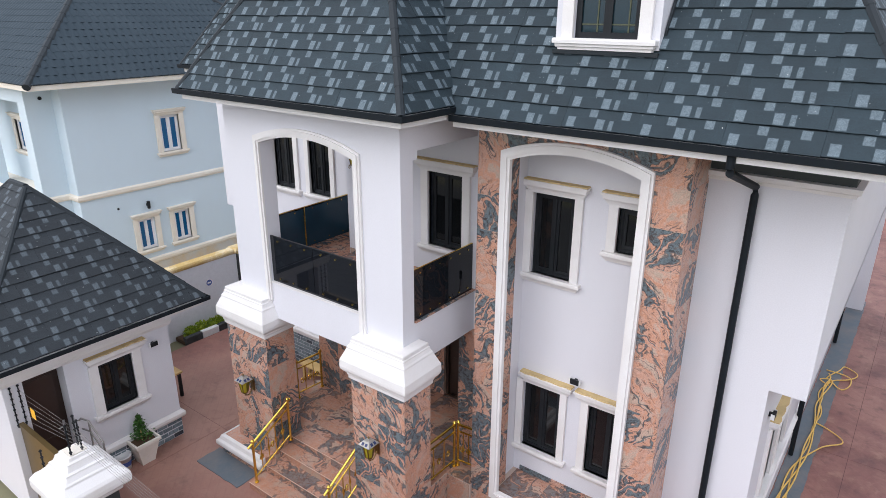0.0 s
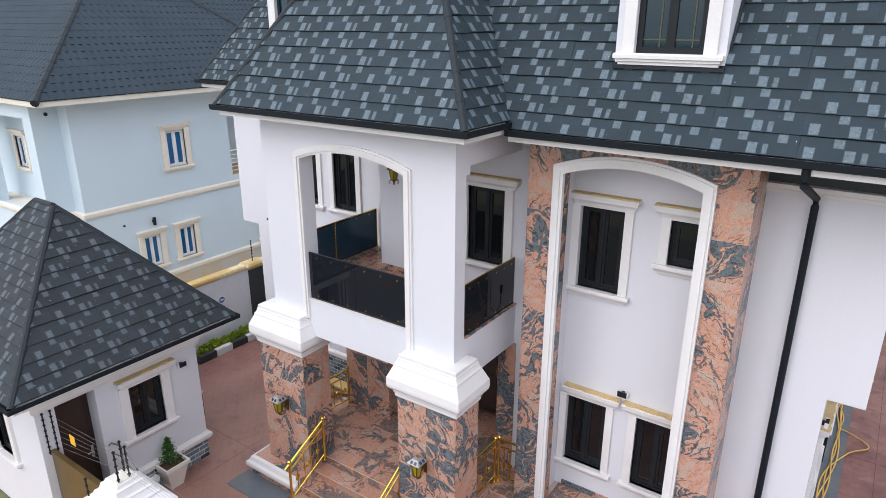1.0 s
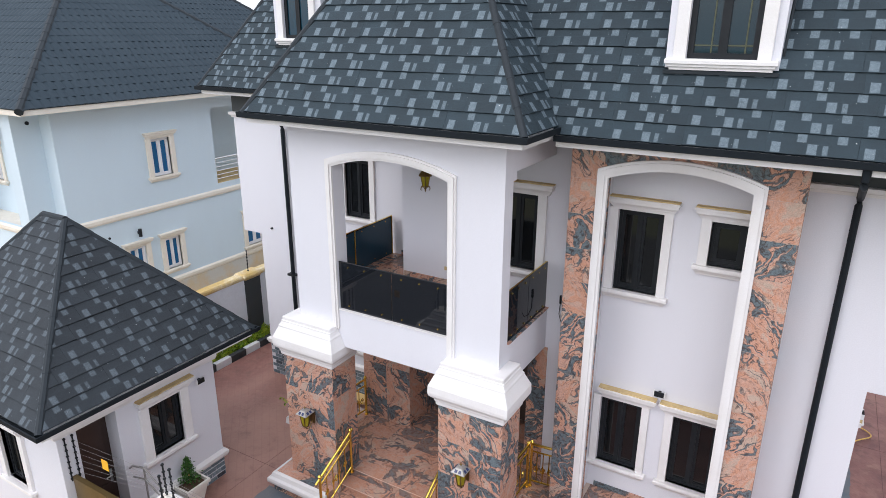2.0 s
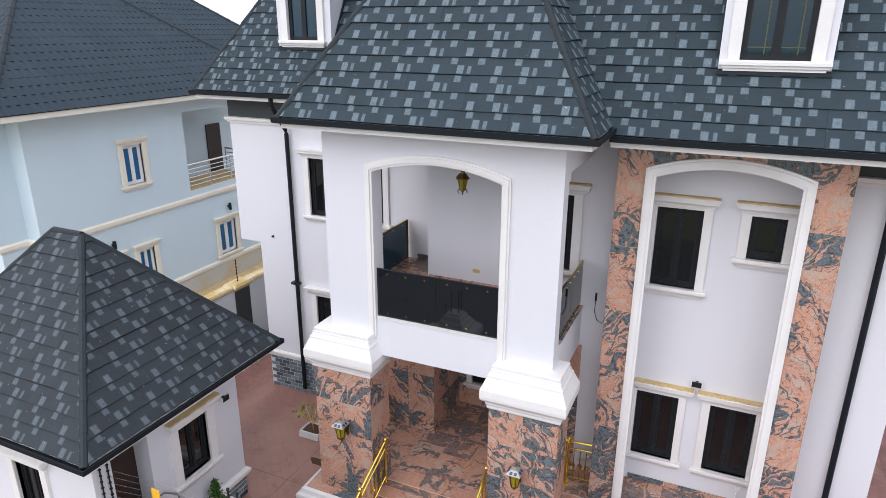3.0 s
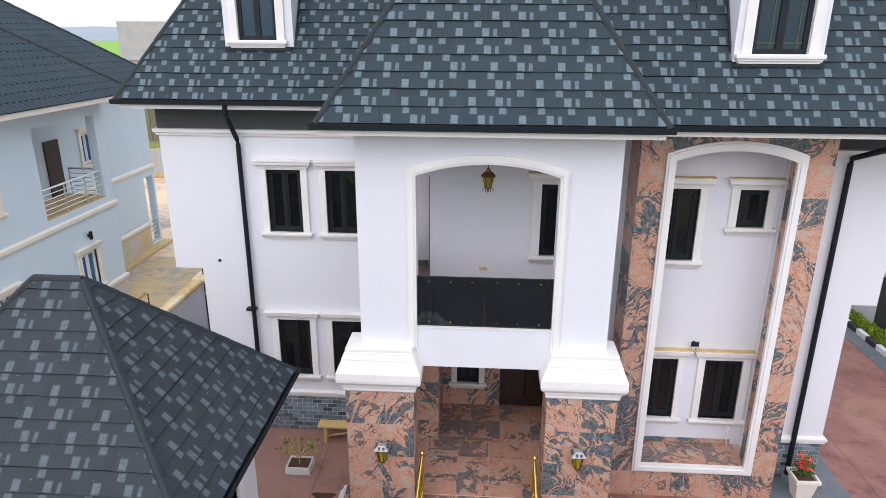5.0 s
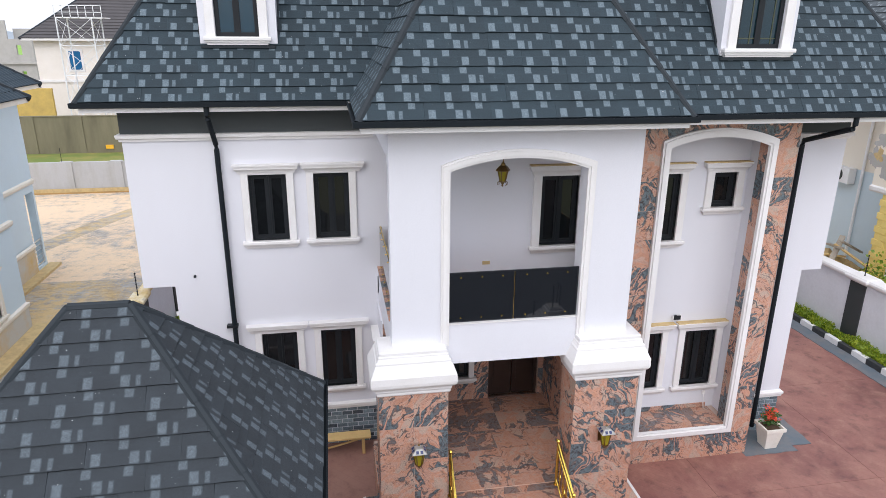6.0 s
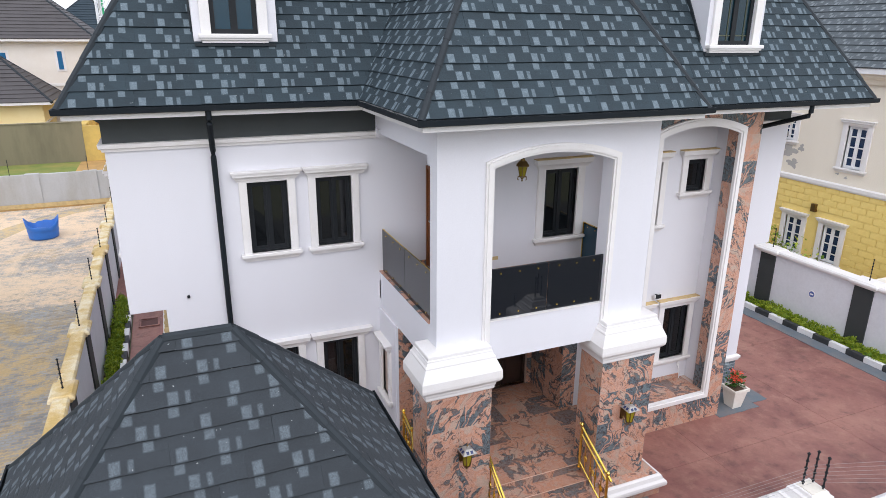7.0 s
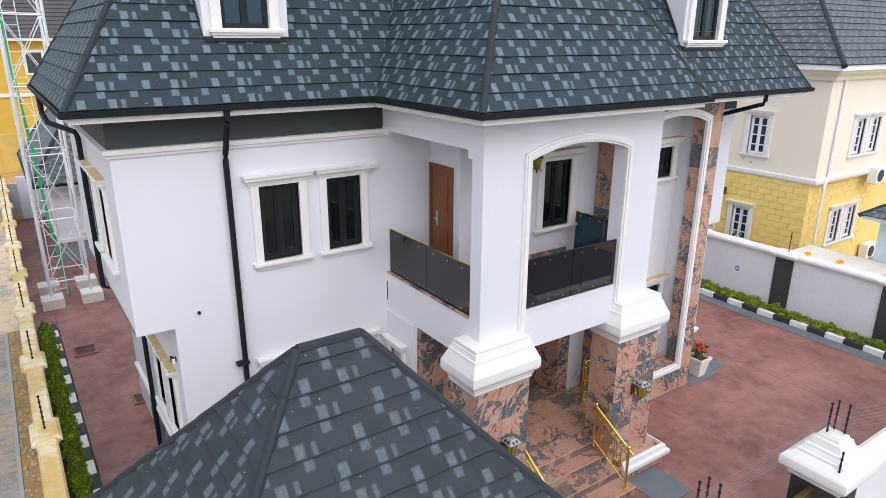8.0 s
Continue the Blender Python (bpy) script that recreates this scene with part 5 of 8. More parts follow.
# ---- hedges, kerbs and boundary walls ----
def leaves(g, x, y, z, n, spread, size, rnd):
    for _ in range(n):
        p = Vector((x + rnd.gauss(0, spread[0]), y + rnd.gauss(0, spread[1]), z + abs(rnd.gauss(0, spread[2]))))
        d = Vector((rnd.uniform(-1, 1), rnd.uniform(-1, 1), rnd.uniform(-0.2, 1.0))).normalized()
        s = d.orthogonal().normalized()
        s = s * math.cos(rnd.uniform(0, 6.28)) + d.cross(s) * math.sin(rnd.uniform(0, 6.28))
        k = size * rnd.uniform(0.6, 1.25)
        g.add([p, p + k * 0.5 * d + 0.32 * k * s, p + k * d, p + k * 0.5 * d - 0.32 * k * s], [(0, 1, 2, 3)])


def hedge(x, y0, y1, label, seed, tall=0.25):
    """Clipped shrubs planted close together: small leaves over the skin of rounded clumps, with a dark core."""
    rnd, g = random.Random(seed), Geo()
    y = y0
    while y < y1:
        length, h, w = rnd.uniform(0.24, 0.42), tall * rnd.uniform(0.6, 1.15), rnd.uniform(0.13, 0.22)
        cx, cy = x + rnd.uniform(-0.03, 0.03), y + length / 2
        g.lathe(cx, cy, [(0.10, 0.0), (0.75 * w, 0.10), (0.7 * w, 0.62 * h + 0.05), (0.05, 0.85 * h + 0.05)], 7)
        for _ in range(int(1300 * length)):
            a, b = rnd.uniform(0, 6.283), rnd.uniform(-0.15, 1.0)
            r = math.sqrt(max(0.0, 1 - b * b)) if b > 0 else 1.0
            k = rnd.uniform(0.72, 1.04) + 0.10 * math.sin(3 * a + 9 * cy)
            p = Vector((cx + w * r * k * math.cos(a), cy + 0.62 * length * r * k * math.sin(a), 0.09 + h * b * k))
            d = Vector((math.cos(a) * r + rnd.uniform(-0.6, 0.6), math.sin(a) * r + rnd.uniform(-0.6, 0.6), b + rnd.uniform(-0.2, 0.8))).normalized()
            side = d.orthogonal().normalized()
            side = side * math.cos(k * 40) + d.cross(side) * math.sin(k * 40)
            q = 0.062 * rnd.uniform(0.6, 1.2)
            g.add([p, p + q * 0.5 * d + 0.33 * q * side, p + q * d, p + q * 0.5 * d - 0.33 * q * side], [(0, 1, 2, 3)])
        y += length
    return solid("hedge", g, HEDGE, label, "hedge", "stuff")


hedge(3.60, 3.0, 19.0, "low clipped yellow-green hedge behind a painted kerb", 3)
hedge(-14.68, 8.2, 19.2, "low clipped yellow-green hedge behind a painted kerb", 4)
for x, y0, n, side in ((3.36, 3.0, 34, 1), (-14.46, 8.0, 23, -1)):
    solid("planting_bed", Geo().box(min(x, x + side * 0.42), max(x, x + side * 0.42), y0, y0 + n * 0.5, -0.05, 0.05), SOIL, "soil bed under the hedge", "flower bed", "structure")
    for i in range(n):
        k = Geo().box(-0.07, 0.07, -0.247, 0.247, -0.05, 0.16)
        kb = solid("kerb_stone", k, KERB_W if i % 2 else KERB_B, "%s painted concrete kerb stone" % ("white" if i % 2 else "black"), "kerb", base=(0, 0, 0), bevel=0.015, group="painted kerb stones")
        kb.location = (x, y0 + 0.25 + i * 0.5, 0)


def insulator_post(x, y, z, h, label="black electric fence post with insulators"):
    t = thing("electric_fence_post", x, y, z, label, "fence post", "electric fence posts")
    part("rod", Geo().tube([(x, y, z), (x, y, z + h)], 0.012, 6), BLACK, t)
    n = max(3, int(h / 0.085))
    for i in range(n):
        zz = z + 0.04 + i * (h - 0.06) / (n - 1)
        part("insulator", Geo().lathe(x, y, [(0.012, zz - 0.014), (0.022, zz - 0.008), (0.022, zz + 0.008), (0.012, zz + 0.014)], 6), BLACK, t)


def boundary(name, face, back, y0, y1, pillars, h, inner, coping, label, cop_label, lip=0.09):
    w = thing(name, (face + back) / 2, (y0 + y1) / 2, 0, label, "wall", kind="structure")
    part("panel", Geo().box(min(face, back), max(face, back), y0, y1, -0.1, h), inner, w)
    lo, hi = min(face, back), max(face, back)
    part("coping", Geo().sweep([((lo + hi) / 2, y0), ((lo + hi) / 2, y1)], [(-(hi - lo) / 2 - lip + 0.02, h), ((hi - lo) / 2 + lip - 0.02, h), ((hi - lo) / 2 + lip, h + 0.04), ((hi - lo) / 2 + lip, h + 0.09), ((hi - lo) / 2 + lip - 0.03, h + 0.13), (-(hi - lo) / 2 - lip + 0.03, h + 0.13), (-(hi - lo) / 2 - lip, h + 0.09), (-(hi - lo) / 2 - lip, h + 0.04)]), coping, w, cop_label)
    for y in pillars:
        part("pillar", Geo().box(lo - 0.035, hi + 0.035, y - 0.27, y + 0.27, -0.1, h), GREY_BAND, w, "charcoal painted pillar")
        part("pillar_cap", Geo().rings([(lip - 0.01, h - 0.02), (lip + 0.02, h + 0.03), (lip + 0.05, h + 0.05), (lip + 0.05, h + 0.10), (lip, h + 0.15)], lo - 0.02, hi + 0.02, y - 0.25, y + 0.25), coping, w)
    return w


RIGHT_PILLARS = [2.8, 5.75, 8.68, 11.75, 14.8, 17.9, 21.0, 24.1]
LEFT_PILLARS = [4.45, 7.4, 10.4, 13.25, 16.3, 19.2, 22.1, 25.0, 27.9, 30.8]
boundary("boundary_wall_right", 3.80, 4.02, 1.2, 33.65, RIGHT_PILLARS, 1.80, FENCE_GREY, TRIM, "light grey textured boundary wall with charcoal pillars", "white moulded coping")
boundary("boundary_wall_left", -14.92, -15.14, 3.0, 33.65, LEFT_PILLARS, 1.80, FENCE_GREY, COPING, "grey boundary wall with dusty ochre coping", "dusty ochre coping", 0.035)
solid("boundary_wall_back", Geo().box(-14.5, 4.02, 33.7, 33.9, -0.1, 1.9), FENCE_GREY, "light grey rear boundary wall", "wall", "structure")
for y in LEFT_PILLARS:
    insulator_post(-15.03, y, 1.93, 0.62)
for y in (5.75, 8.68, 11.75, 14.8):
    insulator_post(3.92, y, 1.93, 0.62)
for x, y, z, sg in ((3.80, 10.12, 1.03, -1), (-14.92, 9.19, 1.22, 1)):
    plate = thing("wall_plaque", x, y, z, "round blue and white plaque on the boundary wall", "plaque", "wall plaques")
    m = pose(x, y, z, 0, 90 * sg, 0)
    part("disc", Geo().lathe(0, 0, [(0.105, 0), (0.105, 0.012)], 20).moved(m), PLASTIC_W, plate)
    part("emblem", Geo().lathe(0, 0, [(0.085, 0.012), (0.085, 0.015)], 20).moved(m), PRINT_BLUE, plate)
    part("bar", Geo().box(-0.02, 0.02, -0.05, 0.05, 0.015, 0.019).moved(m), PLASTIC_W, plate)


# ---- gate house ----
GZ = 3.02
gate_house = thing("gate_house", -12.6, 4.4, 0, "small white gate house with charcoal shingle hip roof", "gate house")
GX, GS, GN = -11.05, 2.92, 5.80
part("wall", Geo().wall("x", 3.86, GN, 0.0, 2.86, GX - 0.2, GX, [(4.40, 5.02, 1.26, 2.24)]), WHITE, gate_house, "white painted wall")
part("wall", Geo().wall("x", GS, 3.86, 0.0, 2.86, GX - 0.2, GX, [(3.22, 3.86, -0.1, 2.50)]), WHITE, gate_house)
boxes("wall", [(GX - 0.42, GX - 0.2, 3.88, 4.0, 0, 2.86), (GX - 0.42, GX - 0.2, 3.10, 3.22, 0, 2.86)], WHITE, gate_house)
part("wall", Geo().wall("y", -14.35, GX - 0.2, 0.0, 2.86, GS, GS + 0.2, [(-12.75, -12.15, 1.2, 2.2)]), WHITE, gate_house)
boxes("wall", [(-14.35, GX - 0.2, GN - 0.2, GN, 0.0, 2.86), (-14.35, -14.15, GS + 0.2, GN - 0.2, 0.0, 2.86)], WHITE, gate_house)
window(gate_house, facing(GX, 0, 90), 4.40, 5.02, 1.26, 2.24, casing=0.17, cornice=(0.22, 0.28), dusty=True)
window(gate_house, facing(0, GS, 0), -12.75, -12.15, 1.2, 2.2, cornice=(0.2, 0.2))
gdoor = part("door", Geo().box(GX - 0.40, GX - 0.35, 3.22, 3.88, 0.15, 2.40), DARKDOOR, gate_house, "dark brown panelled door", 0.004)
boxes("door_panel", [(GX - 0.35, GX - 0.335, 3.32, 3.78, 0.35, 1.05), (GX - 0.35, GX - 0.335, 3.32, 3.78, 1.25, 2.25)], DARKDOOR, gdoor, "", 0.006)
part("handle_plate", Geo().box(GX - 0.345, GX - 0.332, 3.78, 3.82, 1.05, 1.28), STEEL, gdoor, "chrome plate")
part("door_handle", Geo().tube([(GX - 0.33, 3.80, 1.18), (GX - 0.29, 3.80, 1.18), (GX - 0.29, 3.69, 1.18)], 0.011), STEEL, gdoor, "chrome handle")
part("door_step", Geo().box(GX - 0.36, GX, 3.22, 3.86, 0, 0.14), GRANITE, gate_house)
part("ledge", Geo().sweep([(GX, 3.88), (GX, GN), (-14.35, GN)][::1], [(0.0, 0.42), (0.05, 0.42), (0.075, 0.47), (0.075, 0.53), (0.03, 0.57), (0.0, 0.58)]), TRIM, gate_house)
part("string_course", Geo().sweep([(-14.35, GS), (GX, GS), (GX, GN), (-14.35, GN)], [(0.0, 2.50), (0.04, 2.50), (0.06, 2.56), (0.06, 2.66), (0.0, 2.68)]), TRIM, gate_house)
GATE_ROOF = Hip(-14.93, -10.45, 2.45, 6.31, GZ + 0.06, 1.165, 9.0)
eaves(gate_house, [(-14.93, 2.45), (-10.45, 2.45), (-10.45, 6.31), (-14.93, 6.31)], GZ + 0.06, closed=True, depth=0.62)
for pts, r in (([(GX + 0.03, 3.92, 1.36), (GX + 0.12, 3.92, 1.44), (GX + 0.42, 3.92, 1.52), (GX + 0.85, 3.92, 1.26), (GX + 0.85, 3.92, 0.0)], 0.017), ([(GX + 0.10, 3.92, 1.22), (GX + 0.42, 3.92, 1.30), (GX + 0.85, 3.92, 1.04)], 0.014), ([(GX + 0.42, 3.92, 1.52), (GX + 0.42, 3.92, 0.0)], 0.016)):
    part("grab_rail", Geo().tube(pts, r, 8), WIRE, gate_house, "dull steel grab rail")


def flood_light(name, m, label):
    t = thing(name, *m.translation, label, "outdoor light", "small wall spotlights")
    part("bracket", Geo().box(-0.02, 0.02, -0.04, 0.0, -0.03, 0.03).moved(m), BLACK, t)
    part("head", Geo().prism([(-0.085, 0.045), (-0.04, 0.03), (-0.04, -0.03), (-0.085, -0.045)], "x", -0.075, 0.075).moved(m), BLACK, t, "black lamp head", 0.004)
    for sx in (-1, 1):
        part("end_cap", Geo().box(min(sx * 0.075, sx * 0.088), max(sx * 0.075, sx * 0.088), -0.085, -0.035, -0.035, 0.045).moved(m), PLASTIC_W, t, "white end cap")


flood_light("spotlight", pose(GX, 5.45, 2.24, 0, 0, 90), "black wall spotlight beside the gate house window")
flood_light("spotlight", pose(-3.62, RW, 2.84), "black wall spotlight above paired windows")
flood_light("spotlight", pose(-13.11, 9.45, 3.05, 0, 0, -90), "black wall spotlight under the overhang")
flood_light("spotlight", pose(-1.0, 8.75, 3.05, 0, 0, 90), "black wall spotlight under the overhang")

# ---- street wall, gate pillars, pedestrian gate ----
def gate_pillar(x, y, seed):
    p = thing("gate_pillar", x, y, 0, "charcoal gate pillar with stepped white cap", "gate pillar", "gate pillars")
    part("shaft", Geo().box(x - 0.33, x + 0.33, y - 0.33, y + 0.33, -0.1, 1.74), GREY_BAND, p)
    part("cap", Geo().rings([(0.02, 1.72), (0.05, 1.75), (0.055, 1.80), (0.12, 1.84), (0.15, 1.88), (0.155, 1.94), (0.15, 2.02), (0.12, 2.06), (0.01, 2.15), (0.01, 2.18), (-0.02, 2.20), (-0.06, 2.26), (-0.06, 2.28), (-0.10, 2.29), (-0.13, 2.37), (-0.13, 2.39), (-0.17, 2.40), (-0.18, 2.45)], x - 0.33, x + 0.33, y - 0.33, y + 0.33), TRIM, p, "stepped white cap", 0.013)
    part("cap_top", Geo().box(x - 0.12, x + 0.12, y - 0.12, y + 0.12, 2.45, 2.462), CONCRETE, p)
    for dx, dy in ((0.10, -0.09), (0.10, 0.06), (-0.06, 0.08)):
        insulator_post(x + dx, y + dy, 2.46, 0.49)
    insulator_post(x - 0.36, y - 0.30, 1.98, 0.48)


gate_pillar(-8.62, 2.93, 1)
gate_pillar(-5.50, 2.92, 2)
street_gate = thing("street_gate", -7.1, 2.75, 0, "brown metal street gate between two pillars", "gate")
part("sheet", Geo().box(-8.28, -5.84, 2.90, 2.94, 0.05, 1.62), MAROON_PLATE, street_gate)
part("spike_rail", Geo().box(-8.28, -5.84, 2.88, 2.96, 1.62, 1.67), MAROON_PLATE, street_gate)
for i in range(40):
    part("spike", Geo().lathe(-8.25 + i * 0.061, 2.92, [(0.012, 1.67), (0.008, 1.71), (0.001, 1.73)], 5), MAROON_PLATE, street_gate)
ped = thing("pedestrian_gate", -10.2, 2.9, 0, "brown metal pedestrian gate beside the gate house", "gate")
part("sheet", Geo().box(-11.03, -9.35, 3.04, 3.09, 0.05, 1.73), MAROON_PLATE, ped)
part("top_rail", Geo().box(-11.04, -9.33, 3.025, 3.105, 1.73, 1.78), MAROON_PLATE, ped)
street = thing("street_wall", -5, 2.7, 0, "white street wall with moulded coping", "wall", kind="structure")
for a, b in ((-9.33, -8.96), (-5.16, 3.8), (-16.0, -14.4)):
    part("panel", Geo().box(a, b, 2.60, 2.84, -0.1, 1.75), WHITE, street)
    part("coping", Geo().sweep([(a, 2.72), (b, 2.72)], [(-0.16, 1.75), (0.16, 1.75), (0.2, 1.80), (0.2, 1.87), (0.12, 1.92), (-0.12, 1.92), (-0.2, 1.87), (-0.2, 1.80)]), TRIM, street)
for x in (-3.2, -0.6, 2.0):
    insulator_post(x, 2.72, 1.92, 0.55)
for i in range(6):
    z = 2.52 + 0.055 * i
    solid("fence_wire", Geo().tube([(-11.02, 3.13, 1.82 + 0.115 * i), (-8.52, 2.97, z), (-5.5, 2.92, z), (-3.2, 2.72, 2.0 + 0.08 * i), (3.9, 2.72, 2.0 + 0.08 * i)], 0.0017, 4), WIRE, "thin steel electric fence wire", "wire", group="electric fence wires")
for y in (3.02, 3.14):
    insulator_post(-11.02, y, 1.72, 0.76)
sign = solid("warning_sign", Geo().box(-9.90, -9.76, 2.905, 2.912, 2.46, 2.62), SIGN_Y, "small orange warning sign on fence wires", "sign", bevel=0.002)
solid("street_verge", Geo().box(-60, 60, 1.2, 2.6, -0.08, -0.03), DIRT, "dusty street verge outside the wall", "ground", "structure")
solid("road", Geo().box(-120, 120, -9, 1.2, -0.08, -0.04), ASPHALT, "grey asphalt street", "road", "structure")

# ---- blue neighbour house ----
blue = thing("neighbour_house", -24, 12, 0, "pale blue two-storey house with black tiled roof and cream trim", "house")
bx = -18.9
b_up = [(10.68, 11.32, 4.06, 5.17), (12.95, 15.68, 3.42, 5.85)]
b_low = [(9.52, 10.06, 1.14, 2.13), (10.72, 11.26, 1.14, 2.13), (13.98, 14.75, 0.98, 2.10)]
part("wall", Geo().wall("x", 7.96, 16.1, 3.16, 6.3, bx - 0.25, bx, b_up), BLUE_WALL, blue, "pale blue upper wall")
part("wall", Geo().wall("x", 7.96, 16.1, 0.72, 3.16, bx - 0.25, bx, b_low), BLUE_WALL, blue)
boxes("wall", [(-19.4, bx - 0.25, 7.96, 8.2, 0.72, 6.3), (-19.65, -19.4, 7.26, 8.2, 0.72, 6.3), (-31, -19.65, 7.26, 7.5, 0.72, 3.16)], BLUE_WALL, blue)
boxes("pier", [(-19.86, -19.65, 7.26, 7.6, 3.16, 6.3), (-23.2, -22.6, 7.26, 7.6, 3.16, 6.3), (-27.0, -26.4, 7.26, 7.6, 3.16, 6.3)], BLUE_WALL, blue, "pale blue loggia pier")
part("lintel", Geo().box(-31, -19.86, 7.262, 7.598, 5.84, 6.3), BLUE_WALL, blue)
part("loggia_floor", Geo().box(-31, -19.65, 7.5, 8.1, 3.0, 3.16), CONCRETE, blue)
part("wall", Geo().wall("y", -31, bx - 0.25, 0.72, 6.3, 8.1, 8.35, [(-22.6, -21.95, 4.10, 5.05)]), BLUE_WALL, blue)
boxes("wall", [(-31, bx - 0.25, 15.9, 16.1, 0.72, 3.3), (-20.6, -20.4, 12.9, 16.1, 3.3, 6.2), (-20.4, bx - 0.25, 12.75, 12.95, 3.3, 6.2), (-31, -21.2, 16.1, 21.75, 0.0, 6.2), (-21.2, -20.8, 16.1, 20.8, 0.0, 3.9)], BLUE_WALL, blue)
part("wall", Geo().wall("x", 16.1, 21.75, -0.05, 6.2, -20.8, -20.55, [(20.95, 21.62, 0.18, 2.8), (17.45, 18.1, 4.0, 5.02)]), BLUE_WALL, blue, "pale blue rear wall with a recessed doorway")
grille = part("grille", Geo().wall("x", 20.97, 21.60, 0.24, 1.10, -20.60, -20.57, [(21.0, 21.57, 0.28, 1.06)]), STEEL, blue, "steel grille in the doorway")
for i in range(4):
    part("grille_bar", Geo().tube([(-20.585, 20.98, 0.40 + 0.17 * i), (-20.585, 21.59, 0.40 + 0.17 * i)], 0.012, 6), STEEL, grille)
part("balcony_floor", Geo().box(-20.4, bx - 0.02, 12.95, 15.95, 3.28, 3.43), OCHRE, blue, "dusty balcony floor")
boxes("plinth", [(-31, bx + 0.03, 7.93, 16.13, -0.05, 0.72), (-31, -19.37, 7.23, 7.93, -0.05, 0.72), (-20.56, -20.52, 16.13, 20.9, -0.05, 1.0)], GREY_BASE, blue, "grey plinth stained with ochre mud")
boxes("apron", [(bx + 0.03, bx + 0.45, 7.8, 16.3, -0.05, 0.08), (-20.55, -20.15, 16.3, 21.9, -0.05, 0.08)], OCHRE, blue, "ochre stained concrete apron")
BAND = [(0.0, 3.06), (0.04, 3.06), (0.07, 3.12), (0.07, 3.20), (0.0, 3.24)]
part("band", Geo().sweep([(-31, 7.26), (-19.4, 7.26), (-19.4, 7.96), (bx, 7.96), (bx, 16.1), (-20.55, 16.1), (-20.55, 21.75)], BAND), CREAM, blue, "cream string course")
part("band", Geo().sweep([(-31, 7.26), (-19.4, 7.26), (-19.4, 7.96), (bx, 7.96), (bx, 16.1), (-20.4, 16.1)], [(o, z - 2.4) for o, z in BAND]), CREAM, blue, "cream string course")
part("band", Geo().sweep([(-20.52, 16.2), (-20.52, 20.9)], [(o, z - 2.12) for o, z in BAND]), CREAM, blue, "cream string course")
for a, b, c, d in b_up[:1] + b_low:
    window(blue, facing(bx, 0, 90), a, b, c, d, casing=0.16, cornice=(0.22, 0.22), pane=BLUE_GLASS, trim=CREAM, sash_mat=PLASTIC_W)
window(blue, facing(0, 8.1, 0), -22.6, -21.95, 4.10, 5.05, pane=BLUE_GLASS, trim=CREAM, sash_mat=PLASTIC_W, cornice=(0.18, 0.18))
part("door", Geo().box(-20.4, -20.35, 15.40, 16.06, 3.43, 5.08), DARKDOOR, blue, "dark balcony door")
window(blue, facing(-20.55, 0, 90), 17.45, 18.1, 4.0, 5.02, casing=0.14, cornice=(0.18, 0.18), pane=BLUE_GLASS, trim=CREAM, sash_mat=PLASTIC_W)
brail = part("balcony_railing", Geo().tube([(-18.98, 12.98, 4.22), (-18.98, 15.9, 4.22)], 0.03, 8), STEEL, blue, "stainless steel balcony railing")
for i in range(5):
    part("rail_bar", Geo().tube([(-18.98, 12.98, 3.55 + 0.13 * i), (-18.98, 15.9, 3.55 + 0.13 * i)], 0.012, 6), STEEL, brail)
part("top_rail", Geo().tube([(-18.98, 15.9, 4.22), (-20.1, 15.95, 4.22)], 0.03, 8), STEEL, brail)
part("rail_post", Geo().tube([(-20.1, 15.95, 3.42), (-20.1, 15.95, 4.22)], 0.022, 8), STEEL, brail)
for i in range(5):
    part("rail_bar", Geo().tube([(-18.98, 15.9, 3.55 + 0.13 * i), (-20.1, 15.95, 3.55 + 0.13 * i)], 0.012, 6), STEEL, brail)
for y in (13.0, 13.95, 14.9, 15.88):
    part("rail_post", Geo().tube([(-18.98, y, 3.42), (-18.98, y, 4.22)], 0.022, 8), STEEL, brail)
BLUE_ROOF = Hip(-31.6, -18.25, 6.95, 17.2, 6.40, 0.78, 14.0)
BLUE_REAR_ROOF = Hip(-31.6, -19.95, 11.0, 22.4, 6.40, 0.78, 14.0)
eaves(blue, [(-31.6, 17.2), (-31.6, 22.4), (-19.95, 22.4), (-19.95, 17.2)][::-1], 6.42, gutter=False, depth=1.2, fascia=CREAM, soffit=CREAM)
eaves(blue, [(-31.6, 6.95), (-18.25, 6.95), (-18.25, 17.2), (-31.6, 17.2)], 6.42, closed=True, gutter=False, depth=2.1, fascia=CREAM, soffit=CREAM)
part("weep_pipe", Geo().tube([(-19.42, 7.66, 5.95), (-19.37, 7.66, 5.95)], 0.05, 8), BLACK, blue)
part("weep_pipe", Geo().tube([(bx - 0.02, 9.0, 2.62), (bx + 0.02, 9.0, 2.62)], 0.035, 8), BLACK, blue)
for y in (9.9, 14.5):
    m = pose(bx, y, 2.55, 0, 0, 90)
    t = thing("wall_light", bx, y, 2.5, "black cylindrical wall light", "outdoor light", "cylindrical wall lights")
    part("tube", Geo().tube([(bx + 0.09, y, 2.45), (bx + 0.09, y, 2.68)], 0.05, 10), BLACK, t)
    part("bracket", Geo().box(bx, bx + 0.09, y - 0.03, y + 0.03, 2.52, 2.6), BLACK, t)

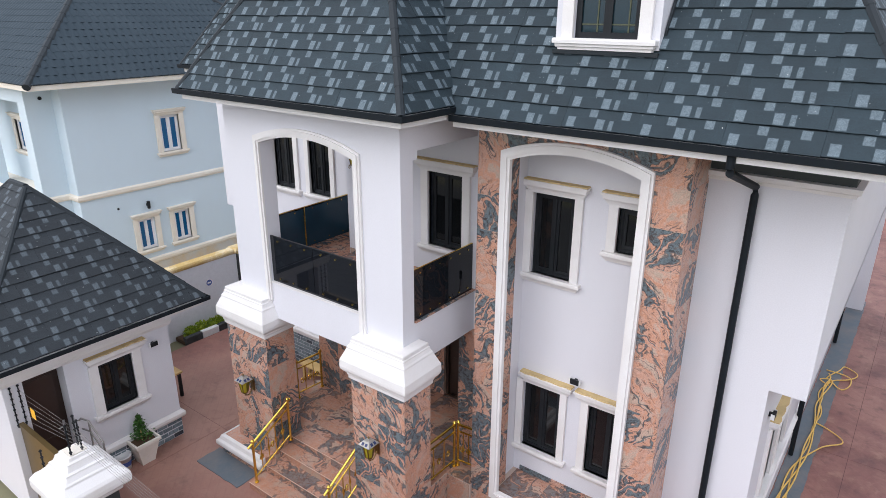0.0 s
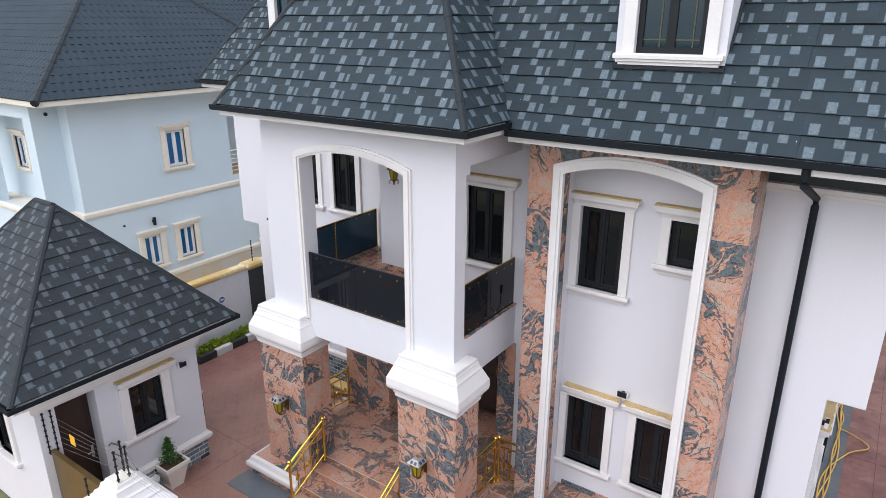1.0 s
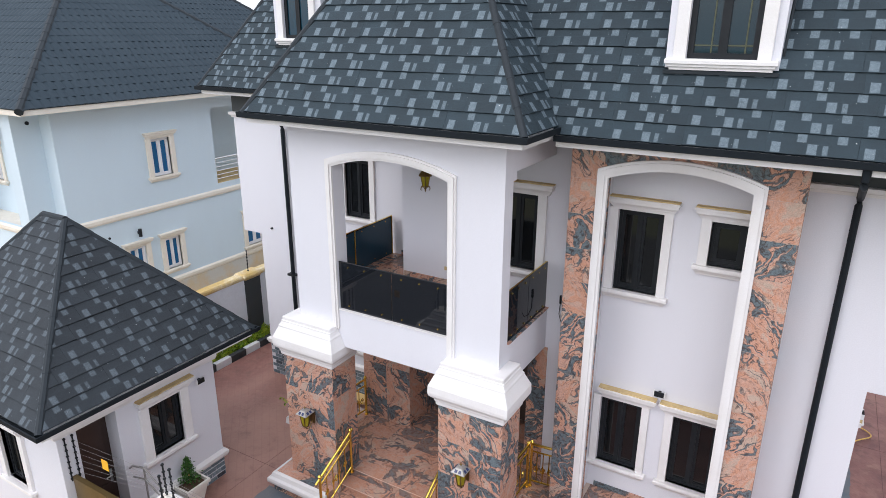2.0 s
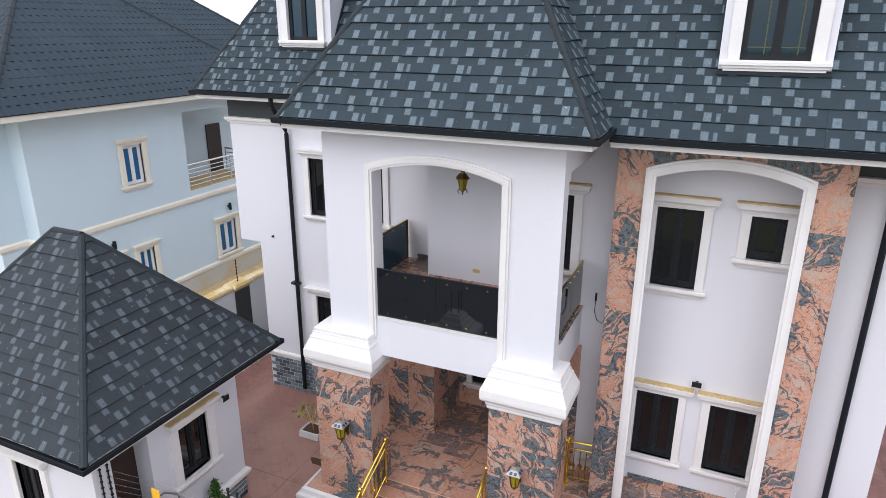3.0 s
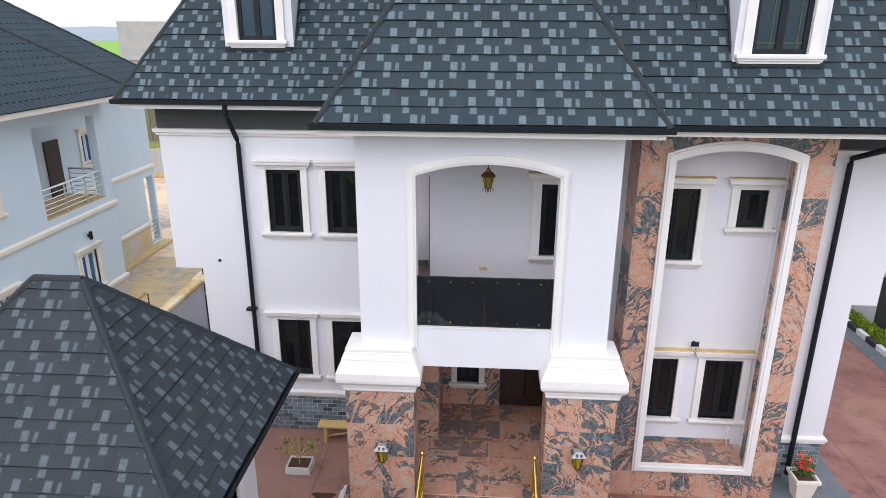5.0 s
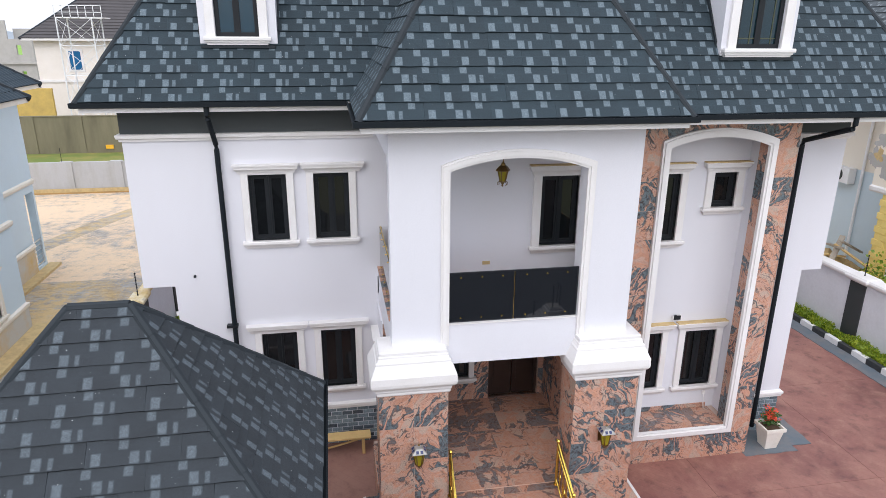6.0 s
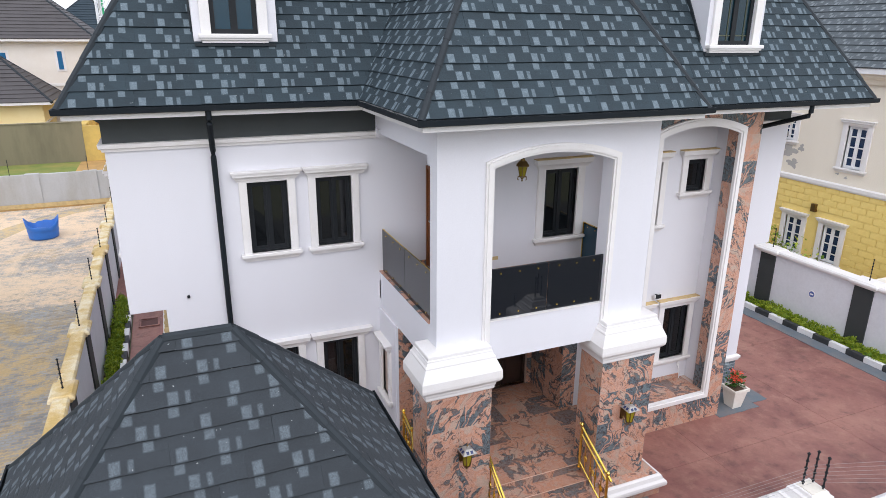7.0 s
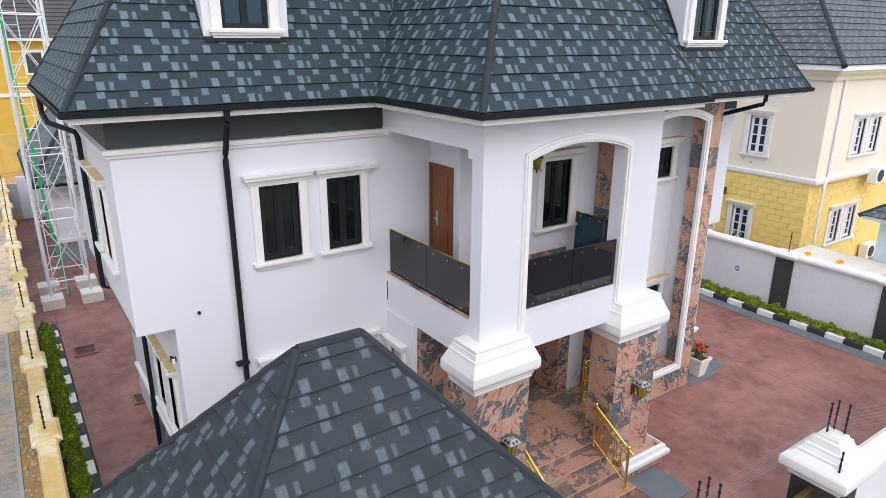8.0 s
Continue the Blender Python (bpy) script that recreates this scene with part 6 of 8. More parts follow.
# ---- yellow and cream neighbour house ----
yellow = thing("neighbour_house", 11, 14, 0, "cream house with yellow block ground floor and charcoal roof", "house")
yx, yc = 6.9, 9.72
y_up = [(11.58, 12.22, 4.12, 5.44), (14.1, 14.6, 4.7, 5.44)]
y_low = [(11.78, 12.42, 0.95, 2.18), (13.22, 13.86, 0.95, 2.18)]
part("wall", Geo().wall("x", yc, 15.3, 3.5, 7.1, yx, yx + 0.25, y_up), CREAM_WALL, yellow, "cream painted upper wall")
part("wall", Geo().wall("x", yc + 0.12, 14.78, -0.05, 3.5, yx, yx + 0.25, y_low), YELLOW, yellow, "yellow painted ground floor wall")
part("wall", Geo().wall("y", yx + 0.25, 15.5, -0.05, 3.5, 9.95, 10.2, [(8.9, 9.6, 1.0, 2.2), (10.0, 10.7, 1.0, 2.2)]), YELLOW, yellow, "yellow painted ground floor wall")
part("wall", Geo().wall("y", yx + 0.25, 15.5, 3.5, 7.1, 9.72, 9.95, [(8.9, 9.6, 4.2, 5.4), (10.0, 10.7, 4.2, 5.4)]), CREAM_WALL, yellow)
boxes("wall", [(yx + 0.3, 8.3, 14.75, 15.3, 3.5, 7.1), (8.3, 15.3, 17.6, 22.0, 3.6, 7.1)], CREAM_WALL, yellow)
boxes("wall", [(yx + 0.28, 15.3, 14.5, 14.76, -0.05, 3.5), (8.3, 8.55, 14.8, 22.0, -0.05, 3.6), (15.3, 15.5, 10.2, 22.0, -0.05, 7.1)], BLUE_WALL, yellow, "pale blue rear wing wall")
boxes("wall", [(8.3, 8.55, 15.3, 17.6, 3.6, 7.1)], CREAM_WALL, yellow)
part("waste_pipe", Geo().tube([(8.24, 17.2, 6.9), (8.24, 17.2, 0.3)], 0.05, 8), PLASTIC_W, yellow, "white waste pipe")
part("band", Geo().sweep([(15.5, 9.72), (yx, 9.72), (yx, 15.3)][::-1], [(0.0, 3.40), (0.05, 3.40), (0.08, 3.46), (0.08, 3.56), (0.0, 3.60)]), TRIM, yellow, "white string course")
part("eaves_cornice", Geo().sweep([(15.5, 9.72), (yx, 9.72), (yx, 15.3)][::-1], [(0.0, 6.72), (0.10, 6.72), (0.16, 6.84), (0.30, 6.95), (0.30, 7.12), (0.0, 7.14)]), CREAM_WALL, yellow)
for a, b, c, d in y_up + y_low:
    window(yellow, facing(yx, 0, -90), -b, -a, c, d, casing=0.17, cornice=(0.24, 0.24), pane=NAVY_GLASS, sash_mat=PLASTIC_W, bars=3)
for a, b in ((8.9, 9.6), (10.0, 10.7)):
    window(yellow, facing(0, 9.72, 0), a, b, 4.2, 5.4, casing=0.17, cornice=(0.2, 0.2), pane=NAVY_GLASS, sash_mat=PLASTIC_W, bars=3)
    window(yellow, facing(0, 9.95, 0), a, b, 1.0, 2.2, casing=0.17, cornice=(0.2, 0.2), pane=NAVY_GLASS, sash_mat=PLASTIC_W, bars=3)
part("waste_pipe", Geo().tube([(7.6, 9.66, 7.0), (7.6, 9.66, 3.6), (7.45, 9.66, 3.3), (7.45, 9.66, 0.2)], 0.05, 8), PLASTIC_W, yellow, "white downpipe")
part("wall_light", Geo().box(yx - 0.12, yx, 12.75, 12.92, 2.52, 2.78), OLDBRASS, yellow)
YELLOW_ROOF = Hip(6.45, 16.0, 9.27, 22.5, 7.2, 0.95, 12.5)
eaves(yellow, [(6.45, 22.5), (6.45, 9.27), (16.0, 9.27), (16.0, 22.5)], 7.2, closed=True, gutter=False, depth=0.6, fascia=PLASTIC_W, soffit=CREAM_WALL)


def air_conditioner(x, y, z, yaw):
    m = pose(x, y, z, 0, 0, yaw)
    t = thing("air_conditioner", x, y, z, "white outdoor air conditioner unit with round fan", "air conditioner", "outdoor units")
    part("case", Geo().box(-0.4, 0.4, -0.15, 0.15, 0.03, 0.58).moved(m), PLASTIC_W, t, "", 0.015)
    part("fan", Geo().lathe(0, 0, [(0.22, 0), (0.22, 0.015), (0.05, 0.02)], 18).moved(m @ pose(-0.1, -0.15, 0.30, 90)), GREY_BAND, t, "dark round fan grille")
    for a in (-0.35, 0.3):
        part("bracket", Geo().box(a, a + 0.05, -0.15, 0.2, 0.0, 0.03).moved(m), STEEL, t)


air_conditioner(10.9, 9.53, 3.05, 0)
air_conditioner(11.9, 9.70, 0.0, 0)
air_conditioner(8.12, 17.9, 3.05, -90)
hut = thing("generator_housing", 4.7, 7.9, 0, "low white generator housing with flat concrete roof", "outbuilding")
boxes("wall", [(4.15, 5.35, 6.45, 8.75, -0.05, 1.72)], PLASTIC_W, hut)
part("roof_slab", Geo().box(4.08, 5.45, 6.35, 8.85, 1.72, 1.86), CONCRETE, hut, "cream concrete roof slab", 0.012)
for x, y in ((4.35, 8.35), (4.4, 7.45)):
    clamp = solid("roof_bracket", Geo().box(-0.09, 0.09, -0.07, 0.07, 0, 0.02).box(-0.09, -0.06, -0.07, 0.07, 0.02, 0.08).box(0.06, 0.09, -0.07, 0.07, 0.02, 0.08), SIGN_Y, "small orange bracket lying on the slab", "bracket", group="orange brackets", bevel=0.004)
    clamp.location = (x, y, 1.86)
porter = thing("neighbour_gate_house", 6.6, 5.9, 0, "small white gate house next door with charcoal roof", "gate house")
part("wall", Geo().box(5.6, 7.8, 4.6, 7.1, -0.05, 3.05), BLUE_WALL, porter)
part("fascia", Geo().sweep([(5.2, 7.45), (5.2, 4.2), (8.2, 4.2), (8.2, 7.45)], [(0, 3.05), (0.0, 3.17), (-0.3, 3.17), (-0.3, 3.05)], True), PLASTIC_W, porter, "white fascia")
PORTER_ROOF = Hip(5.14, 8.26, 4.14, 7.51, 3.18, 0.7, 6.0)
for x, y, w in ((5.7, 12.6, 0.32), (5.3, 11.6, 0.26), (6.1, 13.6, 0.24), (5.2, 16.4, 0.3)):
    weed = thing("weed_bush", x, y, 0, "scrubby green weeds on rubble behind the boundary wall", "weeds", "weeds behind the wall")
    rw, g = random.Random(int(x * 100)), Geo()
    for _ in range(9):
        g.tube([(x, y, 0.0), (x + rw.uniform(-0.2, 0.2), y + rw.uniform(-0.2, 0.2), 0.7), (x + rw.uniform(-0.4, 0.4), y + rw.uniform(-0.4, 0.4), 1.3)], [0.02, 0.012, 0.005], 5)
    tagged(part("stems", g, SOIL, weed), kind="stuff")
    g = Geo()
    leaves(g, x, y, 0.75, 260, (w, w, 0.42), 0.13, rw)
    tagged(part("leaves", g, HEDGE, weed), kind="stuff")


def scab(parent, x, y, z, ry, rz, seed, material):
    """A flake of lost paint on a wall that faces -x: an uneven thin patch."""
    rs = random.Random(seed)
    k, a0, a1, a2 = 22, rs.uniform(0, 6), rs.uniform(0, 6), rs.uniform(0, 6)
    pts = []
    for i in range(k):
        a = 2 * math.pi * i / k
        f = 1 + 0.28 * math.sin(3 * a + a0) + 0.2 * math.sin(5 * a + a1) + 0.12 * math.sin(9 * a + a2)
        pts.append((y + ry * f * math.cos(a), z + rz * f * math.sin(a)))
    part("bare_patch", Geo().prism(pts, "x", x - 0.003 - 0.0004 * (seed % 7), x + 0.01), material, parent, "patch of bare grey render under lost paint")


SCABS = ((15.0, 4.35, 0.30, 0.34), (14.55, 4.75, 0.20, 0.30), (15.2, 5.0, 0.28, 0.2), (14.2, 4.35, 0.26, 0.2), (15.45, 4.45, 0.18, 0.3), (14.0, 3.95, 0.2, 0.14), (14.75, 3.95, 0.26, 0.14), (14.9, 5.35, 0.14, 0.14), (13.75, 4.5, 0.10, 0.12), (12.0, 3.82, 0.05, 0.04), (12.3, 3.9, 0.06, 0.03))
for i, (y, z, ry, rz) in enumerate(SCABS):
    scab(yellow, yx, y, z, ry, rz, i + 3, BARE)
scab(yellow, yx, 15.25, 4.55, 0.16, 0.2, 41, OCHRE)
rnd = random.Random(8)
for i in range(14):
    x, y, a = rnd.uniform(5.2, 7.6), rnd.uniform(15.2, 18.5), rnd.uniform(0, 180)
    solid("timber_plank", Geo().box(-0.9, 0.9, -0.07, 0.07, -0.02, 0.02 + 0.01 * i).moved(pose(0, 0, 0, 0, 0, a)), TIMBER, "weathered loose timber plank on rubble", "plank", base=(0, 0, 0), group="loose planks").location = (x, y, 0)
# builder's waste heaped in the passage beside the rear wing
hr, heap = random.Random(31), Geo()
nx, ny = 12, 14
heap.v = [(4.9 + 3.3 * a / nx, 14.9 + 3.6 * b / ny, -0.05 + 0.95 * math.sin(math.pi * a / nx) ** 0.5 * math.sin(math.pi * b / ny) ** 0.6 * hr.uniform(0.8, 1.15)) for b in range(ny + 1) for a in range(nx + 1)]
heap.f = [(b * (nx + 1) + a, b * (nx + 1) + a + 1, (b + 1) * (nx + 1) + a + 1, (b + 1) * (nx + 1) + a) for b in range(ny) for a in range(nx)]
solid("rubble_heap", heap, CLADDING, "heap of soil and builder's rubble behind the boundary wall", "rubble", "stuff")
GREY_TIMBER = worn("weathered_grey_timber", (0.40, 0.35, 0.28), (0.24, 0.19, 0.14), 0.85, 4.0, 30, 0.7, 0.4, streak=True)
for x, y, z, length, thick, pitch, yaw, old in ((6.6, 15.9, 1.05, 2.2, 0.09, -20, 40, 1), (7.0, 16.4, 1.15, 1.9, 0.07, 12, 62, 1), (6.2, 16.2, 1.0, 1.8, 0.05, 5, -20, 0), (6.9, 15.5, 1.1, 1.5, 0.05, -14, 95, 0), (7.4, 16.1, 1.2, 1.6, 0.06, 24, 20, 1), (6.0, 15.6, 0.95, 1.3, 0.04, -6, 70, 0)):
    solid("scrap_timber", Geo().box(-length / 2, length / 2, -thick, thick, -thick / 2, thick / 2).moved(pose(x, y, z, 0, pitch, yaw)), GREY_TIMBER if old else TIMBER, "weathered scrap timber lying on the rubble heap", "timber", base=(x, y, z), bevel=0.006, group="scrap timbers")


# ---- steel tower, small rear building, far houses ----
def tower(x0, x1, y0, y1, h, label, platform=False, step=2.1, gauge=1.0):
    t = thing("lattice_tower", (x0 + x1) / 2, (y0 + y1) / 2, 0, label, "tower")
    cx, cy = (x0 + x1) / 2, (y0 + y1) / 2
    at = lambda sx, sy, z: (cx + sx * (x1 - x0) / 2, cy + sy * (y1 - y0) / 2, z)
    legs = ((-1, -1), (1, -1), (1, 1), (-1, 1))
    for sx, sy in legs:
        part("leg", Geo().tube([at(sx, sy, 0.25), at(sx, sy, h)], 0.05 * gauge, 8), GALV, t)
        a = at(sx, sy, 0)
        part("footing", Geo().box(a[0] - 0.3, a[0] + 0.3, a[1] - 0.3, a[1] + 0.3, 0.0, 0.32), CONCRETE, t, "cream concrete footing", 0.01)
        part("base_plate", Geo().box(a[0] - 0.12, a[0] + 0.12, a[1] - 0.12, a[1] + 0.12, 0.32, 0.34), GALV, t)
    z = 0.78
    while z < h - 0.4:
        zn = min(z + step, h)
        for (a, b) in zip(legs, legs[1:] + legs[:1]):
            part("brace", Geo().tube([at(*a, z), at(*b, z)], 0.025 * gauge, 6), GALV, t)
            part("brace", Geo().tube([at(*a, z), at(*b, zn)], 0.018 * gauge, 6), GALV, t)
            part("brace", Geo().tube([at(*b, z), at(*a, zn)], 0.018 * gauge, 6), GALV, t)
        z = zn
    if platform:
        part("platform", Geo().box(cx - 1.3, cx + 1.9, cy - 1.0, cy + 1.0, h, h + 0.08), GALV, t)
        g = Geo()
        for i in range(7):
            g.box(cx - 1.3 + i * 0.53, cx - 1.26 + i * 0.53, cy - 1.0, cy - 0.96, h, h + 0.9)
        part("guard_rail", g.box(cx - 1.3, cx + 1.9, cy - 1.0, cy - 0.96, h + 0.85, h + 0.9).box(cx - 1.3, cx + 1.9, cy - 1.0, cy - 0.96, h + 0.4, h + 0.44), GALV, t)
    return t


water_tower = tower(-14.31, -13.24, 21.34, 22.71, 10.5, "galvanised steel lattice tower on cream footings", step=1.93, gauge=0.8)
part("riser_pipe", Geo().tube([(-13.80, 22.04, 0), (-13.98, 22.04, 2.3), (-14.07, 22.04, 4.75), (-14.2, 22.04, 7.0), (-14.2, 22.04, 10.3)], 0.04, 8), GREEN_PIPE, water_tower, "green riser pipe")
for a in (-14.19, -13.87):
    part("ladder_rail", Geo().tube([(a, 21.45, 0.3), (a, 21.45, 10.3)], 0.014, 6), GALV, water_tower)
for i in range(28):
    part("rung", Geo().tube([(-14.19, 21.45, 0.5 + 0.35 * i), (-13.87, 21.45, 0.5 + 0.35 * i)], 0.010, 6), GALV, water_tower)
tower(-29.4, -27.0, 51.0, 53.2, 9.0, "distant white lattice tower with a railed platform", True)

annex = thing("rear_building", -10.6, 28, 0, "small white rear building with charcoal hip roof", "building")
part("wall", Geo().box(-13.6, -7.9, 25.95, 33.0, 0.75, 2.9), WHITE, annex)
part("plinth", Geo().box(-13.62, -7.88, 25.93, 33.02, 0, 0.72), SLATE, annex, "slate plinth")
part("ledge", Geo().box(-13.68, -7.82, 25.88, 33.06, 0.72, 0.84), TRIM, annex)
part("band", Geo().box(-13.66, -7.84, 25.90, 33.04, 2.45, 2.60), TRIM, annex)
window(annex, facing(0, 25.95, 0), -12.66, -11.96, 1.05, 2.2, casing=0.12, cornice=(0.18, 0.18))
ANNEX_ROOF = Hip(-14.2, -7.3, 25.35, 33.55, 3.0, 1.45, 8.0)
eaves(annex, [(-14.2, 33.55), (-14.2, 25.35), (-7.3, 25.35), (-7.3, 33.55)], 3.0, closed=True, depth=0.6)

far_wall = thing("far_wall_grey", -30, 33.8, 0, "light grey boundary wall with mud-splashed foot", "wall", kind="structure")
part("panel", Geo().box(-60, -14.5, 33.7, 33.9, -0.1, 1.62), FAR_GREY, far_wall)
part("mud", Geo().box(-60, -14.5, 33.635, 33.66, -0.1, 0.24), OCHRE, far_wall)
part("kerb", Geo().box(-60, -14.5, 33.55, 33.68, -0.1, 0.04), DIRT, far_wall)
for i in range(17):
    part("pillar", Geo().box(-56.05 + 2.45 * i, -55.45 + 2.45 * i, 33.65, 33.95, -0.1, 1.65), FAR_GREY, far_wall)
for x in (-29.0, -24.1, -19.9, -16.6):
    insulator_post(x, 33.8, 1.62, 0.75, "striped electric fence post on the far wall")
olive = thing("far_wall_olive", -30, 46.6, 0, "tall olive-grey boundary wall", "wall", kind="structure")
part("panel", Geo().box(-70, -17.95, 46.5, 46.75, -0.1, 2.5), FARWALL, olive)
part("coping", Geo().box(-70, -17.93, 46.46, 46.79, 2.5, 2.56), FARWALL, olive)
part("panel", Geo().box(-17.95, -13.6, 46.52, 46.75, -0.1, 2.28), YELLOW_OLD, olive, "weathered yellow wall")
part("panel", Geo().box(-18.15, -17.75, 46.76, 80.0, -0.1, 2.3), YELLOW_OLD, olive, "weathered yellow wall")
for x in (-15.3, -13.9):
    part("pillar", Geo().box(x, x + 0.4, 46.44, 46.80, -0.1, 2.3), YELLOW_OLD, olive)
for i in range(13):
    part("pillar", Geo().box(-61.6 + 3.1 * i - 0.3, -61.6 + 3.1 * i + 0.3, 46.44, 46.80, -0.1, 2.52), FARWALL, olive)
for y in range(48, 80, 4):
    part("pillar", Geo().box(-17.77, -17.65, y, y + 0.35, -0.1, 2.32), YELLOW_OLD, olive)
solid("warning_sign", Geo().box(-25.9, -25.4, 46.44, 46.50, 0.25, 0.52), SIGN_Y, "small orange sign at the foot of the far wall", "sign")


def far_house(x0, x1, y0, y1, h, wall_mat, roof_mat, label, pitch=0.6, wins=(), lower=None, glass_mat=None):
    t = thing("far_house", (x0 + x1) / 2, (y0 + y1) / 2, 0, label, "house", "distant houses")
    part("wall", Geo().box(x0, x1, y0, y1, -0.1, h), wall_mat, t)
    part("band", Geo().sweep([(x0, y1), (x0, y0), (x1, y0), (x1, y1)], [(0, h * 0.52), (0.1, h * 0.52), (0.1, h * 0.55), (0, h * 0.55)]), TRIM, t)
    part("fascia", Geo().sweep([(x0, y1), (x0, y0), (x1, y0), (x1, y1)], [(0, h - 0.15), (0.7, h - 0.15), (0.7, h + 0.05), (0, h + 0.05)], True), TRIM, t)
    hip = Hip(x0 - 0.75, x1 + 0.75, y0 - 0.75, y1 + 0.75, h + 0.05, pitch, h + 6)
    tiled_roof(hip, t, roof_mat, sides="swe", course=0.4, width=1.3, cap=0.1, lap=0.05)
    if lower:
        part("ground_floor", Geo().box(x0 - 0.03, x1 + 0.03, y0 - 0.03, y0, -0.1, lower[0]), lower[1], t)
    for a, b, c, d in wins:
        w = part("window", Geo().box(a - 0.18, b + 0.18, y0 - 0.06, y0, c - 0.15, d + 0.18), TRIM, t)
        part("pane", Geo().box(a, b, y0 - 0.08, y0 - 0.06, c, d), glass_mat or BLUE_GLASS, w)
    return t


far_house(-34.7, -18.0, 60, 70, 7.5, FAR_WHITE, ROOF_BROWN, "distant white two-storey house with brown-grey roof", 0.85, wins=[(-32.05, -31.13, 4.95, 6.49), (-28.85, -28.4, 5.65, 6.5), (-26.3, -25.85, 5.65, 6.5), (-24.6, -23.8, 5.4, 6.5), (-20.3, -19.95, 5.2, 6.6), (-30.6, -30.0, 1.6, 2.8)])
far_house(-26.4, -21.0, 53.6, 59.3, 3.25, YELLOW_PALE, ROOF_BROWN, "distant yellow bungalow with brown-grey hip roof", 0.9, wins=[(-25.9, -25.6, 1.2, 2.4)])
far_house(-24.0, -15.2, 80, 90, 7.5, YELLOW_PALE, ROOF_BLACK, "distant pale yellow house with black tiled roof", 0.85, wins=[(-17.34, -16.4, 5.4, 6.5), (-20.6, -18.7, 4.7, 6.6)], lower=(4.5, BARE))
far_house(-20.8, -18.35, 66.5, 70.0, 3.9, YELLOW_OLD, ROOF_BROWN, "distant small outbuilding with hip roof", 0.7)
far_house(-15.0, -3.0, 52, 66, 7.75, YELLOW_DEEP, ROOF_BROWN, "distant deep yellow house with brown-grey roof", 0.9, wins=[(-12.4, -11.5, 5.55, 6.85), (-10.6, -9.8, 1.6, 3.4)], glass_mat=GREY_BAND)
bare = thing("unfinished_building", -55, 97, 0, "unfinished grey block building without roof", "building")
part("wall", Geo().wall("y", -62, -48.6, -0.1, 7.1, 95, 95.3, [(-50.6, -50.0, 5.1, 6.3), (-54.5, -53.6, 5.1, 6.3), (-50.4, -49.9, 1.5, 3.0)]), BARE, bare)
part("wall", Geo().box(-48.9, -48.6, 95.3, 106, -0.1, 7.1), BARE, bare)
part("slab", Geo().box(-62, -48.3, 94.7, 106, 3.9, 4.2), BARE, bare)
part("wall", Geo().box(-62, -51.5, 95, 95.3, 7.1, 9.4), BARE, bare)
part("wall", Geo().box(-51.5, -49.4, 97, 97.3, 7.1, 8.4), BARE, bare)
solid("yard_wall", Geo().box(-37.0, -30.9, 52.0, 52.25, -0.1, 4.0), YELLOW_OLD, "weathered yellow yard wall beside the white house", "wall", "structure")
# wooded rise on the horizon
hill = Geo()
n = 60
hill_pts = [(-420 + 14 * i, 10 + 7 * noise.noise(Vector((i * 0.13, 3, 0))) + 3 * noise.noise(Vector((i * 0.5, 7, 0)))) for i in range(n + 1)]
hill.v = [(x, 520, -1) for x, z in hill_pts] + [(x, 620, max(z, 1)) for x, z in hill_pts] + [(x, 800, -1) for x, z in hill_pts]
hill.f = [(i, i + 1, n + 2 + i, n + 1 + i) for i in range(n)] + [(n + 1 + i, n + 2 + i, 2 * n + 3 + i, 2 * n + 2 + i) for i in range(n)]
solid("far_hills", hill, worn("hazy_hill", (0.30, 0.34, 0.38), (0.24, 0.29, 0.30), 1.0, 0.02, 0.3, 0.6, 0.0), "hazy low hills on the horizon", "hills", "structure", smooth=True)

def cut_rim(a):
    """Height of the sawn rim of the tank round its circle: a wide bite and ragged teeth."""
    bite = min(1.0, 1.25 * abs(math.cos(a + 1.50)) ** 1.5)
    return 0.92 - 0.40 * bite + 0.03 * math.sin(9 * a) * math.sin(5 * a + 1) - 0.06 * math.cos(2 * a + 0.6)


g, nt = Geo(), 44
levels = [(0.50, 0.0), (0.54, 0.03), (0.555, 0.18), (0.548, 0.20), (0.575, 0.42), (0.568, 0.44), (0.60, 0.66), (0.63, 1.0)]
for r, f in levels:
    g.v += [(r * math.cos(2 * math.pi * k / nt), r * math.sin(2 * math.pi * k / nt), f * cut_rim(2 * math.pi * k / nt)) for k in range(nt)]
for r, f in ((0.605, 1.0), (0.52, 0.06)):
    g.v += [(r * math.cos(2 * math.pi * k / nt), r * math.sin(2 * math.pi * k / nt), f * cut_rim(2 * math.pi * k / nt)) for k in range(nt)]
g.f = [(i * nt + k, i * nt + (k + 1) % nt, (i + 1) * nt + (k + 1) % nt, (i + 1) * nt + k) for i in range(len(levels) + 1) for k in range(nt)]
g.f += [tuple(range(nt))[::-1], tuple((len(levels) + 1) * nt + k for k in range(nt))]
tank = solid("cut_tank", g, BLUE_TANK, "blue plastic water tank cut open with a ragged rim", "tank", base=(0, 0, 0), smooth=True)
tank.location = (-18.0, 28.3, -0.02)


